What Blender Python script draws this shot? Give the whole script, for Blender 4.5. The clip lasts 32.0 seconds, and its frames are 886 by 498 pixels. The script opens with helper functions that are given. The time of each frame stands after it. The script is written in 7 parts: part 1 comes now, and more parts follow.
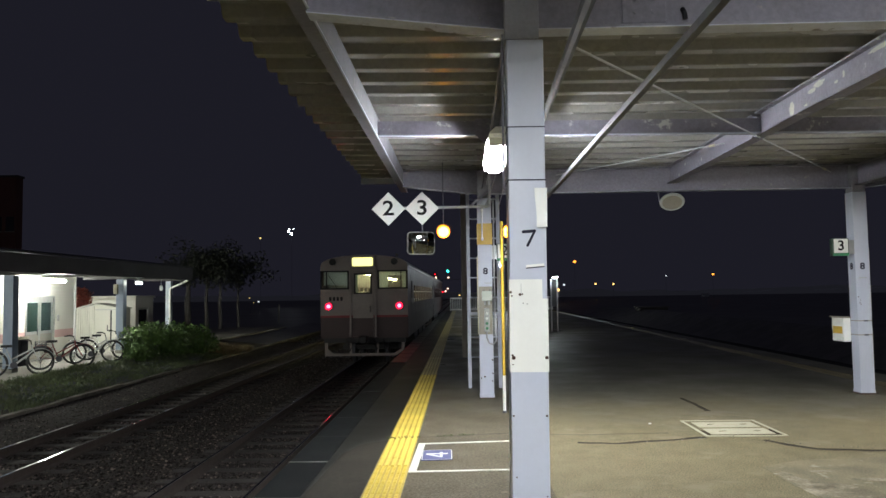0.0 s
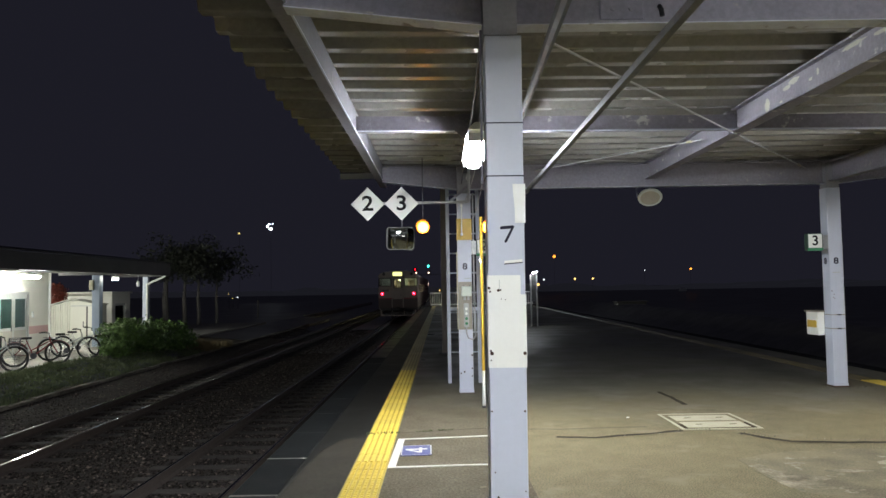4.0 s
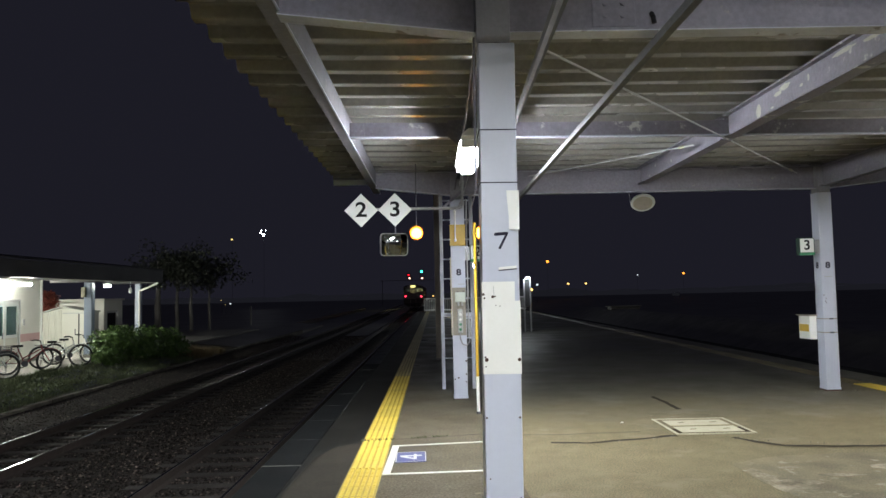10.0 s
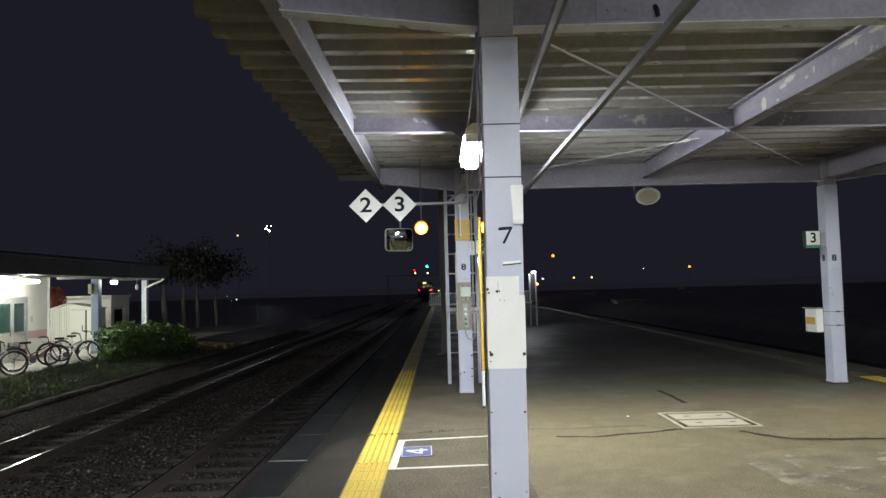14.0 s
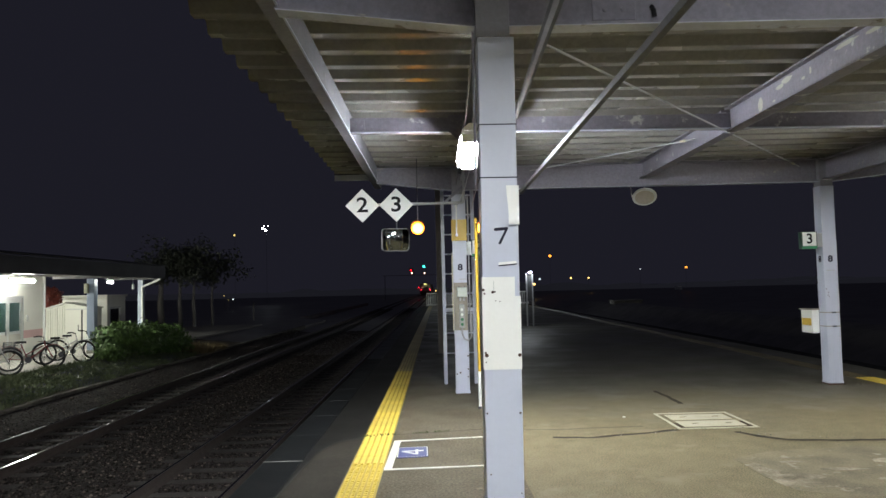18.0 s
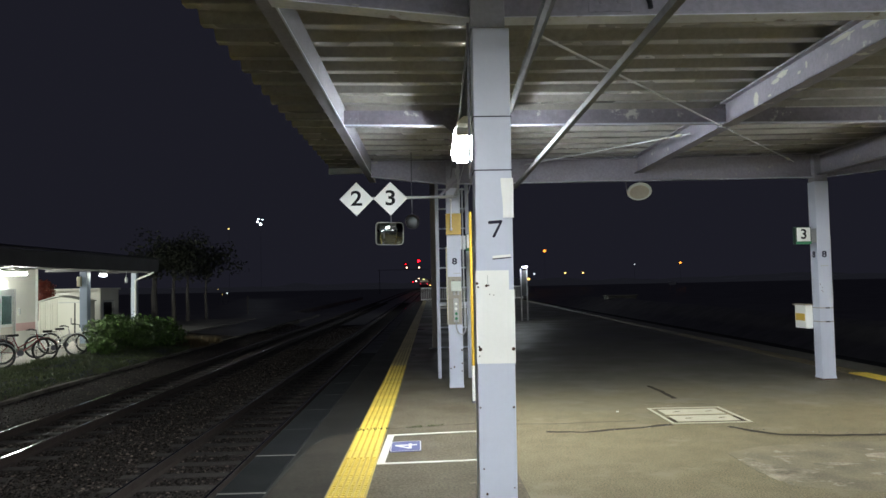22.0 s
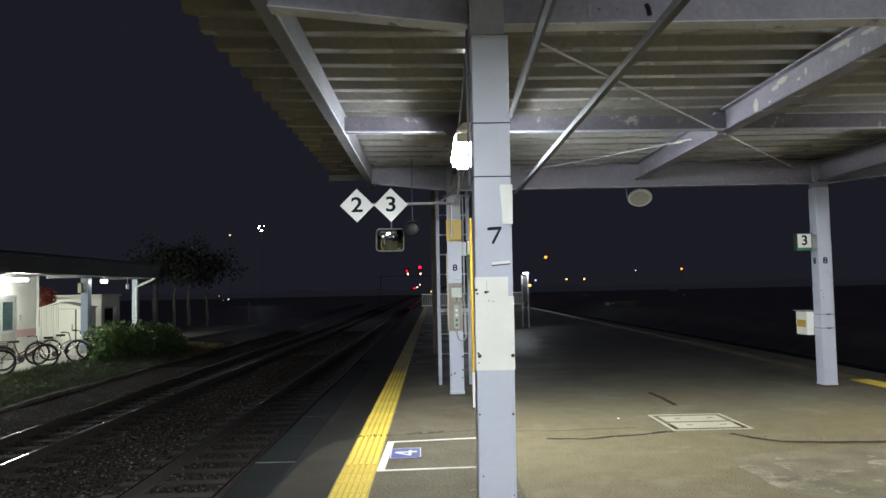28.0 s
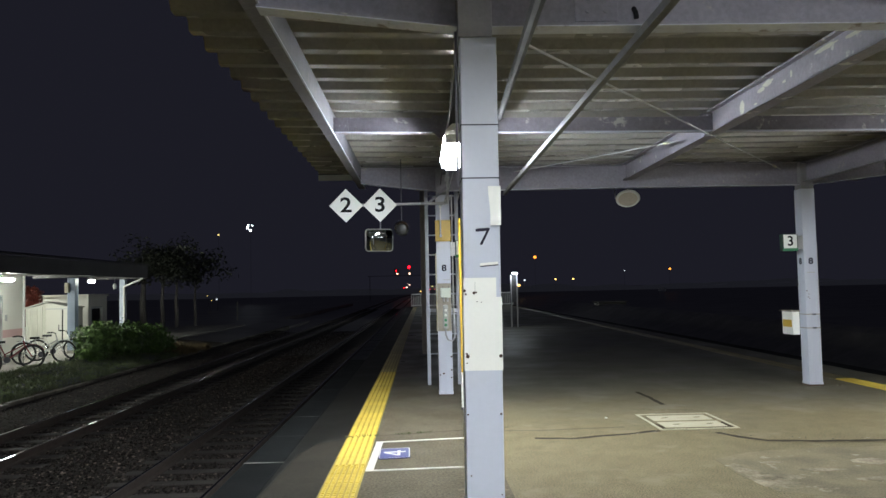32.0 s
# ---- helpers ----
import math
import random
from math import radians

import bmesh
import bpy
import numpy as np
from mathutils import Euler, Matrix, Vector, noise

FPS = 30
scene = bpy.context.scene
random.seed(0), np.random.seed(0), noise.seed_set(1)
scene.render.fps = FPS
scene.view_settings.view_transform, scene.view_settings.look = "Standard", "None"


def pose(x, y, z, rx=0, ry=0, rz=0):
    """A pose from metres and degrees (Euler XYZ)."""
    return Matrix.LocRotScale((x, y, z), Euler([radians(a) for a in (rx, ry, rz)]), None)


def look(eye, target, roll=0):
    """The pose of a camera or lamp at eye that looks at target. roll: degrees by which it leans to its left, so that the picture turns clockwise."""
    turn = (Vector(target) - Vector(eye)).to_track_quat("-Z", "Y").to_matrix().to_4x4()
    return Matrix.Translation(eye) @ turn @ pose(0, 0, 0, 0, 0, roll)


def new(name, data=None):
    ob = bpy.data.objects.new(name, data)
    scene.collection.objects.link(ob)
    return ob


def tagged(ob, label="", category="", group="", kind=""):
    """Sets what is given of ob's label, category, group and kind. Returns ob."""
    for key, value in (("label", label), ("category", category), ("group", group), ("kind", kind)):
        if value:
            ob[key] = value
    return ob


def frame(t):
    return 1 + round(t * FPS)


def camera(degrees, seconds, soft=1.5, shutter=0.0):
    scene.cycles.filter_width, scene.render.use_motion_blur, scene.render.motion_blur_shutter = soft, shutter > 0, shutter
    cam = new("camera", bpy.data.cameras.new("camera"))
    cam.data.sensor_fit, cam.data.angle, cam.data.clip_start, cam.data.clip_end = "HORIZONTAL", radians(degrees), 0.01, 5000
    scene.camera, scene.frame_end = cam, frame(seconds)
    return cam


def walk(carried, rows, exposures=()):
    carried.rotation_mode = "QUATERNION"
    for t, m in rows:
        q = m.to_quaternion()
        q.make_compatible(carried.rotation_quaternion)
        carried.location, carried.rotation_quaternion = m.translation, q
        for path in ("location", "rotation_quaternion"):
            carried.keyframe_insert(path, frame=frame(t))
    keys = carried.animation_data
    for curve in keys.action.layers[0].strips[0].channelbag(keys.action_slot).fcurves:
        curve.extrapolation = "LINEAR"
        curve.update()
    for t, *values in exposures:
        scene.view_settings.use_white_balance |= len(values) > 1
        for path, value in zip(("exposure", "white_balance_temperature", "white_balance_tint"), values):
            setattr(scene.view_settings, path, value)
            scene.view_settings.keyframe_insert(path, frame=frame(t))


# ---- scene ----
cam = camera(62.1, 32.0)

PATH = [
    (0, (-0.46, 0.812, 1.527), (-0.508, 2.808, 1.646), -0.8),
    (0.5, (-0.462, 0.813, 1.529), (-0.473, 2.809, 1.649), -0.4),
    (1, (-0.463, 0.824, 1.529), (-0.479, 2.821, 1.632), -0.6),
    (1.5, (-0.463, 0.831, 1.526), (-0.475, 2.828, 1.634), -0.8),
    (2, (-0.458, 0.846, 1.529), (-0.472, 2.844, 1.624), -1.2),
    (2.5, (-0.45, 0.836, 1.529), (-0.454, 2.834, 1.62), -1.2),
    (3, (-0.449, 0.838, 1.53), (-0.45, 2.836, 1.62), -1.1),
    (3.5, (-0.449, 0.816, 1.532), (-0.448, 2.813, 1.633), -1.0),
    (5.5, (-0.454, 0.815, 1.533), (-0.434, 2.812, 1.64), -1.0),
    (6, (-0.454, 0.819, 1.532), (-0.434, 2.817, 1.621), -1.1),
    (6.5, (-0.457, 0.831, 1.532), (-0.429, 2.829, 1.625), -1.1),
    (7, (-0.461, 0.842, 1.528), (-0.433, 2.84, 1.614), -1.0),
    (7.5, (-0.452, 0.84, 1.534), (-0.429, 2.838, 1.615), -1.2),
    (8, (-0.449, 0.838, 1.536), (-0.424, 2.836, 1.625), -1.2),
    (8.5, (-0.453, 0.833, 1.537), (-0.432, 2.831, 1.631), -1.1),
    (9, (-0.458, 0.825, 1.532), (-0.429, 2.822, 1.635), -1.0),
    (9.5, (-0.46, 0.825, 1.535), (-0.437, 2.822, 1.646), -1.1),
    (10, (-0.455, 0.81, 1.539), (-0.431, 2.807, 1.658), -1.2),
    (10.5, (-0.456, 0.802, 1.541), (-0.43, 2.798, 1.665), -1.1),
    (11, (-0.458, 0.786, 1.544), (-0.426, 2.782, 1.67), -1.2),
    (11.5, (-0.462, 0.798, 1.542), (-0.432, 2.794, 1.663), -1.0),
    (12, (-0.463, 0.795, 1.54), (-0.43, 2.791, 1.662), -0.9),
    (12.5, (-0.46, 0.801, 1.541), (-0.435, 2.798, 1.657), -1.0),
    (13, (-0.458, 0.806, 1.541), (-0.436, 2.803, 1.648), -1.1),
    (13.5, (-0.451, 0.819, 1.54), (-0.429, 2.816, 1.648), -1.3),
    (14, (-0.448, 0.809, 1.54), (-0.439, 2.806, 1.645), -1.5),
    (14.5, (-0.446, 0.832, 1.54), (-0.449, 2.829, 1.643), -1.6),
    (16.5, (-0.442, 0.842, 1.536), (-0.432, 2.84, 1.627), -1.4),
    (17, (-0.437, 0.824, 1.538), (-0.425, 2.821, 1.635), -1.5),
    (17.5, (-0.433, 0.815, 1.543), (-0.418, 2.813, 1.646), -1.6),
    (18, (-0.44, 0.822, 1.543), (-0.423, 2.82, 1.648), -1.4),
    (18.5, (-0.44, 0.833, 1.543), (-0.422, 2.83, 1.646), -1.4),
    (19, (-0.44, 0.823, 1.543), (-0.423, 2.82, 1.645), -1.4),
    (19.5, (-0.443, 0.841, 1.539), (-0.427, 2.838, 1.637), -1.4),
    (20, (-0.437, 0.847, 1.54), (-0.418, 2.845, 1.631), -1.4),
    (20.5, (-0.435, 0.851, 1.538), (-0.419, 2.849, 1.629), -1.6),
    (21, (-0.431, 0.85, 1.536), (-0.422, 2.848, 1.621), -1.8),
    (21.5, (-0.433, 0.861, 1.54), (-0.411, 2.858, 1.633), -1.5),
    (22, (-0.434, 0.854, 1.536), (-0.403, 2.852, 1.626), -1.2),
    (22.5, (-0.435, 0.854, 1.537), (-0.407, 2.852, 1.632), -1.1),
    (23, (-0.433, 0.855, 1.536), (-0.402, 2.853, 1.63), -1.2),
    (23.5, (-0.433, 0.846, 1.537), (-0.402, 2.843, 1.631), -1.2),
    (24, (-0.429, 0.859, 1.539), (-0.399, 2.857, 1.637), -1.3),
    (24.5, (-0.428, 0.863, 1.536), (-0.398, 2.861, 1.631), -1.3),
    (25, (-0.422, 0.855, 1.538), (-0.394, 2.852, 1.639), -1.5),
    (25.5, (-0.42, 0.868, 1.538), (-0.397, 2.866, 1.636), -1.5),
    (27.5, (-0.424, 0.847, 1.537), (-0.396, 2.844, 1.64), -1.1),
    (28, (-0.423, 0.856, 1.537), (-0.395, 2.853, 1.644), -1.2),
    (28.5, (-0.425, 0.855, 1.539), (-0.395, 2.852, 1.651), -1.2),
    (29, (-0.428, 0.852, 1.538), (-0.399, 2.849, 1.647), -1.3),
    (29.5, (-0.426, 0.847, 1.537), (-0.395, 2.845, 1.64), -1.2),
    (30, (-0.424, 0.853, 1.537), (-0.393, 2.851, 1.636), -1.2),
    (30.5, (-0.423, 0.851, 1.537), (-0.388, 2.848, 1.64), -1.2),
    (31, (-0.421, 0.851, 1.536), (-0.378, 2.848, 1.637), -1.2),
    (31.5, (-0.419, 0.844, 1.536), (-0.367, 2.841, 1.628), -1.3),
    (32, (-0.419, 0.835, 1.542), (-0.362, 2.832, 1.648), -1.2),
]
walk(cam, [(t, look(eye, target, roll)) for t, eye, target, roll in PATH],
     exposures=[(0.0, 0.14, 6500, 10), (18.2, 0.14, 6500, 10), (19.4, 0.14, 6400, 8), (32.0, 0.14, 6400, 8)])

# ---- world and exposure ----
world = bpy.data.worlds.new("night")
scene.world = world
world.use_nodes = True
world.node_tree.nodes["Background"].inputs["Color"].default_value = (0.0102, 0.0101, 0.0158, 1)
world.node_tree.nodes["Background"].inputs["Strength"].default_value = 1.0
scene.view_settings.exposure = 0.0


# ---- small helpers of this scene ----
ORG = {}
TAU = 2 * math.pi


def thing(name, at=(0, 0, 0), label="", category="", group="", kind=""):
    """An empty at the thing's base."""
    ob = new(name)
    ob.empty_display_size = 0.2
    ob.location = at
    ORG[ob] = Vector(at)
    return tagged(ob, label, category, group, kind)


def part(name, bm, material, parent, label=""):
    """Links a bmesh, drawn in the scene's metres, as one mesh under a thing or a part."""
    o = ORG[parent]
    bmesh.ops.translate(bm, verts=bm.verts, vec=-o)
    bmesh.ops.recalc_face_normals(bm, faces=bm.faces)
    me = bpy.data.meshes.new(name)
    bm.to_mesh(me)
    bm.free()
    me.materials.append(material)
    ob = new(name, me)
    ob.parent = parent
    ORG[ob] = o
    return tagged(ob, label)


def piece(name, me, parent, at, rz=0.0):
    """A piece that shares its mesh with its like."""
    ob = new(name, me)
    ob.parent = parent
    ob.location = Vector(at) - ORG[parent]
    ob.rotation_euler = (0, 0, rz)
    return ob


def mesh_of(name, bm, material):
    bmesh.ops.recalc_face_normals(bm, faces=bm.faces)
    me = bpy.data.meshes.new(name)
    bm.to_mesh(me)
    bm.free()
    me.materials.append(material)
    return me


def box(x0, x1, y0, y1, z0, z1, bevel=0.0, bm=None):
    bm = bm or bmesh.new()
    vs = [bm.verts.new(c) for c in ((x0, y0, z0), (x1, y0, z0), (x1, y1, z0), (x0, y1, z0),
                                   (x0, y0, z1), (x1, y0, z1), (x1, y1, z1), (x0, y1, z1))]
    fs = [bm.faces.new([vs[i] for i in f]) for f in ((0, 3, 2, 1), (4, 5, 6, 7), (0, 1, 5, 4), (1, 2, 6, 5), (2, 3, 7, 6), (3, 0, 4, 7))]
    if bevel:
        es = {e for f in fs for e in f.edges}
        bmesh.ops.bevel(bm, geom=list(es), offset=bevel, segments=2, affect="EDGES", profile=0.5)
    return bm


def tube(p, q, r, seg=10, r2=None, bm=None):
    bm = bm or bmesh.new()
    p, q = Vector(p), Vector(q)
    m = Matrix.Translation((p + q) / 2) @ (q - p).to_track_quat("Z", "Y").to_matrix().to_4x4()
    bmesh.ops.create_cone(bm, cap_ends=True, segments=seg, radius1=r, radius2=r if r2 is None else r2, depth=(q - p).length, matrix=m)
    return bm


def path_tube(pts, r, seg=8, bm=None):
    """A bent pipe or cable along points."""
    bm = bm or bmesh.new()
    pts = [Vector(p) for p in pts]
    rings = []
    side = None
    for i, p in enumerate(pts):
        d = (pts[min(i + 1, len(pts) - 1)] - pts[max(i - 1, 0)]).normalized()
        if side is None:
            side = d.orthogonal().normalized()
        side = (side - d * side.dot(d)).normalized()
        up = d.cross(side)
        rings.append([bm.verts.new(p + r * (math.cos(TAU * k / seg) * side + math.sin(TAU * k / seg) * up)) for k in range(seg)])
    for a, b in zip(rings, rings[1:]):
        for k in range(seg):
            bm.faces.new((a[k], a[(k + 1) % seg], b[(k + 1) % seg], b[k]))
    bm.faces.new(rings[0][::-1])
    bm.faces.new(rings[-1])
    return bm


def extrude(poly, lo, hi, axis, bm=None):
    """A prism: a polygon in the two other axes (in x, y, z order), from lo to hi along axis."""
    bm = bm or bmesh.new()

    def place(a, b, c):
        return {"x": (c, a, b), "y": (a, c, b), "z": (a, b, c)}[axis]
    lows = [bm.verts.new(place(a, b, lo)) for a, b in poly]
    highs = [bm.verts.new(place(a, b, hi)) for a, b in poly]
    n = len(poly)
    bm.faces.new(lows[::-1])
    bm.faces.new(highs)
    for i in range(n):
        bm.faces.new((lows[i], lows[(i + 1) % n], highs[(i + 1) % n], highs[i]))
    return bm


def rounded(w, h, r, n=5):
    """Outline of a rectangle with rounded corners, about its middle."""
    out = []
    for cx, cy, a0 in ((w / 2 - r, h / 2 - r, 0), (-w / 2 + r, h / 2 - r, 90), (-w / 2 + r, -h / 2 + r, 180), (w / 2 - r, -h / 2 + r, 270)):
        for k in range(n + 1):
            a = radians(a0 + 90 * k / n)
            out.append((cx + r * math.cos(a), cy + r * math.sin(a)))
    return out


def lathe(rings, centre, axis, seg=20, bm=None, caps=True):
    """A turned shape: rings of (radius, distance along axis) about centre."""
    bm = bm or bmesh.new()
    m = Matrix.Translation(centre) @ Vector(axis).to_track_quat("Z", "Y").to_matrix().to_4x4()
    rows = [[bm.verts.new(m @ Vector((r * math.cos(TAU * k / seg), r * math.sin(TAU * k / seg), d))) for k in range(seg)] for r, d in rings]
    for a, b in zip(rows, rows[1:]):
        for k in range(seg):
            bm.faces.new((a[k], a[(k + 1) % seg], b[(k + 1) % seg], b[k]))
    if caps:
        bm.faces.new(rows[0][::-1])
        bm.faces.new(rows[-1])
    return bm


def hbeam(axis, c, at, lo, hi, z0, z1, width=0.15, web=0.012, flange=0.016, bm=None):
    """A rolled H section along x or y. at: its place on the other level axis."""
    mid = [(-width / 2, z0), (width / 2, z0), (width / 2, z0 + flange), (web / 2, z0 + flange), (web / 2, z1 - flange), (width / 2, z1 - flange),
           (width / 2, z1), (-width / 2, z1), (-width / 2, z1 - flange), (-web / 2, z1 - flange), (-web / 2, z0 + flange), (-width / 2, z0 + flange)]
    return extrude([(at + a, b) for a, b in mid], lo, hi, axis, bm)


def channel(axis, at, lo, hi, z0, z1, depth, t=0.008, bm=None):
    """A rolled C section along x or y, its back at `at`, opening by depth (signed)."""
    s = 1 if depth > 0 else -1
    poly = [(0, z0), (depth, z0), (depth, z0 + t), (s * t, z0 + t), (s * t, z1 - t), (depth, z1 - t), (depth, z1), (0, z1)]
    return extrude([(at + a, b) for a, b in poly], lo, hi, axis, bm)


def letters(text, size, parent, material, m, name="number", depth=0.002, bold=0.0, wide=1.0):
    """Writing in the built-in font, centred, as one mesh. m: its pose in the scene."""
    cu = bpy.data.curves.new("writing", "FONT")
    cu.body, cu.size, cu.align_x, cu.align_y, cu.extrude, cu.offset = text, size, "CENTER", "CENTER", depth, bold
    ob = new("writing", cu)
    dg = bpy.context.evaluated_depsgraph_get()
    me = bpy.data.meshes.new_from_object(ob.evaluated_get(dg))
    bpy.data.objects.remove(ob)
    bpy.data.curves.remove(cu)
    me.materials.clear()
    me.materials.append(material)
    me.transform(Matrix.Translation(-ORG[parent]) @ m @ Matrix.Diagonal((wide, 1, 1, 1)))
    o = new(name, me)
    o.parent = parent
    ORG[o] = ORG[parent]
    return o


FACING = pose(0, 0, 0, 90, 0, 0)          # writing that faces -y


# ---- materials ----
def mat(name, colour, rough=0.6, metal=0.0, other=None, scale=3.0, amount=0.5, fine=60.0, grain=0.15, bump=0.15, bump_scale=None,
        stain=None, stain_scale=1.2, stain_at=0.62, vary=0.0, local=False, coat=0.0, spec=0.5):
    """A surface with two scales of colour variation, fine relief and an optional stain with a shape of its own."""
    m = bpy.data.materials.new(name)
    m.use_nodes = True
    nt = m.node_tree
    n, l = nt.nodes, nt.links
    b = n["Principled BSDF"]
    b.inputs["Roughness"].default_value = rough
    b.inputs["Metallic"].default_value = metal
    b.inputs["Specular IOR Level"].default_value = spec
    b.inputs["Coat Weight"].default_value = coat
    if local:
        src = n.new("ShaderNodeTexCoord").outputs["Object"]
    else:
        src = n.new("ShaderNodeNewGeometry").outputs["Position"]

    def noise_at(s, detail=4.0):
        t = n.new("ShaderNodeTexNoise")
        t.inputs["Scale"].default_value, t.inputs["Detail"].default_value, t.inputs["Roughness"].default_value = s, detail, 0.6
        l.new(src, t.inputs["Vector"])
        return t.outputs["Fac"]

    def ramp(fac, a, b_):
        r = n.new("ShaderNodeMapRange")
        r.inputs["From Min"].default_value, r.inputs["From Max"].default_value = a, b_
        l.new(fac, r.inputs["Value"])
        return r.outputs["Result"]

    def mixed(fac, a, b_, kind="MIX"):
        x = n.new("ShaderNodeMix")
        x.data_type, x.blend_type = "RGBA", kind
        if isinstance(fac, float):
            x.inputs["Factor"].default_value = fac
        else:
            l.new(fac, x.inputs["Factor"])
        for v, s in ((a, x.inputs["A"]), (b_, x.inputs["B"])):
            if isinstance(v, tuple):
                s.default_value = (*v, 1)
            else:
                l.new(v, s)
        return x.outputs["Result"]
    other = other or tuple(c * 0.7 for c in colour)
    big = noise_at(scale)
    col = mixed(ramp(big, 0.5 - 0.25 / max(amount, 0.05), 0.5 + 0.25 / max(amount, 0.05)), colour, other)
    small = noise_at(fine, 6.0)
    col = mixed(grain, col, mixed(ramp(small, 0.32, 0.66), (0.25, 0.25, 0.25), (1.0, 1.0, 1.0)), "MULTIPLY") if grain else col
    if stain:
        col = mixed(ramp(noise_at(stain_scale, 8.0), stain_at, stain_at + 0.06), col, stain)
    if vary:
        info = n.new("ShaderNodeObjectInfo")
        hs = n.new("ShaderNodeHueSaturation")
        l.new(ramp(info.outputs["Random"], 0, 1), hs.inputs["Value"])
        hs.inputs["Value"].links[0].from_node.inputs["To Min"].default_value = 1 - vary
        hs.inputs["Value"].links[0].from_node.inputs["To Max"].default_value = 1 + vary
        l.new(col, hs.inputs["Color"])
        col = hs.outputs["Color"]
    l.new(col, b.inputs["Base Color"])
    rr = n.new("ShaderNodeMapRange")
    rr.inputs["To Min"].default_value, rr.inputs["To Max"].default_value = max(0.03, rough - 0.12), min(1, rough + 0.12)
    l.new(big, rr.inputs["Value"])
    l.new(rr.outputs["Result"], b.inputs["Roughness"])
    if bump:
        bn = n.new("ShaderNodeBump")
        bn.inputs["Strength"].default_value, bn.inputs["Distance"].default_value = bump, 0.01
        l.new(noise_at(bump_scale or fine, 5.0), bn.inputs["Height"])
        l.new(bn.outputs["Normal"], b.inputs["Normal"])
    return m


def glow(name, colour, strength):
    m = bpy.data.materials.new(name)
    m.use_nodes = True
    b = m.node_tree.nodes["Principled BSDF"]
    b.inputs["Base Color"].default_value = (*colour, 1)
    b.inputs["Emission Color"].default_value = (*colour, 1)
    b.inputs["Emission Strength"].default_value = strength
    return m


def glassy(name, colour=(0.9, 0.95, 0.95), rough=0.02):
    m = bpy.data.materials.new(name)
    m.use_nodes = True
    b = m.node_tree.nodes["Principled BSDF"]
    b.inputs["Base Color"].default_value = (*colour, 1)
    b.inputs["Roughness"].default_value = rough
    b.inputs["Transmission Weight"].default_value = 1.0
    b.inputs["IOR"].default_value = 1.45
    return m


M = {}
def darkened_damp(m, ya, yb, dark, rough, spec):
    """Turns a paving darker, bluer and glossier from ya to yb along the platform, in streaks and tongues."""
    nt = m.node_tree
    n, l = nt.nodes, nt.links
    b = n["Principled BSDF"]
    pos = n.new("ShaderNodeNewGeometry").outputs["Position"]
    sep = n.new("ShaderNodeSeparateXYZ")
    l.new(pos, sep.inputs[0])

    def streak(sx, sy, gain):
        mp = n.new("ShaderNodeMapping")
        mp.inputs["Scale"].default_value = (sx, sy, 1)
        l.new(pos, mp.inputs["Vector"])
        t = n.new("ShaderNodeTexNoise")
        t.inputs["Scale"].default_value, t.inputs["Detail"].default_value = 1.0, 5.0
        l.new(mp.outputs[0], t.inputs["Vector"])
        r = n.new("ShaderNodeMapRange")
        r.inputs["To Min"].default_value, r.inputs["To Max"].default_value = -gain, gain
        l.new(t.outputs["Fac"], r.inputs["Value"])
        return r.outputs["Result"]
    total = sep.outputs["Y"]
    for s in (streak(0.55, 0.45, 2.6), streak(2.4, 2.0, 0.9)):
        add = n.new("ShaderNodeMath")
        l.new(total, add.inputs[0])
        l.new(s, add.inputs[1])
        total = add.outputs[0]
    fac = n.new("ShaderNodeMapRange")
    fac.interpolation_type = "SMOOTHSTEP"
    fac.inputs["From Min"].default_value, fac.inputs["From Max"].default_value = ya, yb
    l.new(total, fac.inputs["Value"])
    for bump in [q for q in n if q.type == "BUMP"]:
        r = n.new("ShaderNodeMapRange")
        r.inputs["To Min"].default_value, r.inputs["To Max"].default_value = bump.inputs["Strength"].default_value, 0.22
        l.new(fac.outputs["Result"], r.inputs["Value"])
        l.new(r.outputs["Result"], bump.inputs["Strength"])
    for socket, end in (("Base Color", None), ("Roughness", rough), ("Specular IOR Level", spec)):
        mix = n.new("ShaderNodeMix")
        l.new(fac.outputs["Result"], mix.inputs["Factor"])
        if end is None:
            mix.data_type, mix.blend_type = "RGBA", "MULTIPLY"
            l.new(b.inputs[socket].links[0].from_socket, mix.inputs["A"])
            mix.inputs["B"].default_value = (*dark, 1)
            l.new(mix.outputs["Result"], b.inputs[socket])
            continue
        old = b.inputs[socket]
        if old.links:
            l.new(old.links[0].from_socket, mix.inputs[2])
        else:
            mix.inputs[2].default_value = old.default_value
        mix.inputs[3].default_value = end
        if socket == "Roughness":
            patch = streak(0.8, 0.7, 0.8)
            r = n.new("ShaderNodeMapRange")
            r.inputs["From Min"].default_value, r.inputs["From Max"].default_value = -0.35, 0.35
            r.inputs["To Min"].default_value, r.inputs["To Max"].default_value = end - 0.16, end + 0.25
            l.new(patch, r.inputs["Value"])
            l.new(r.outputs["Result"], mix.inputs[3])
        l.new(mix.outputs[0], old)


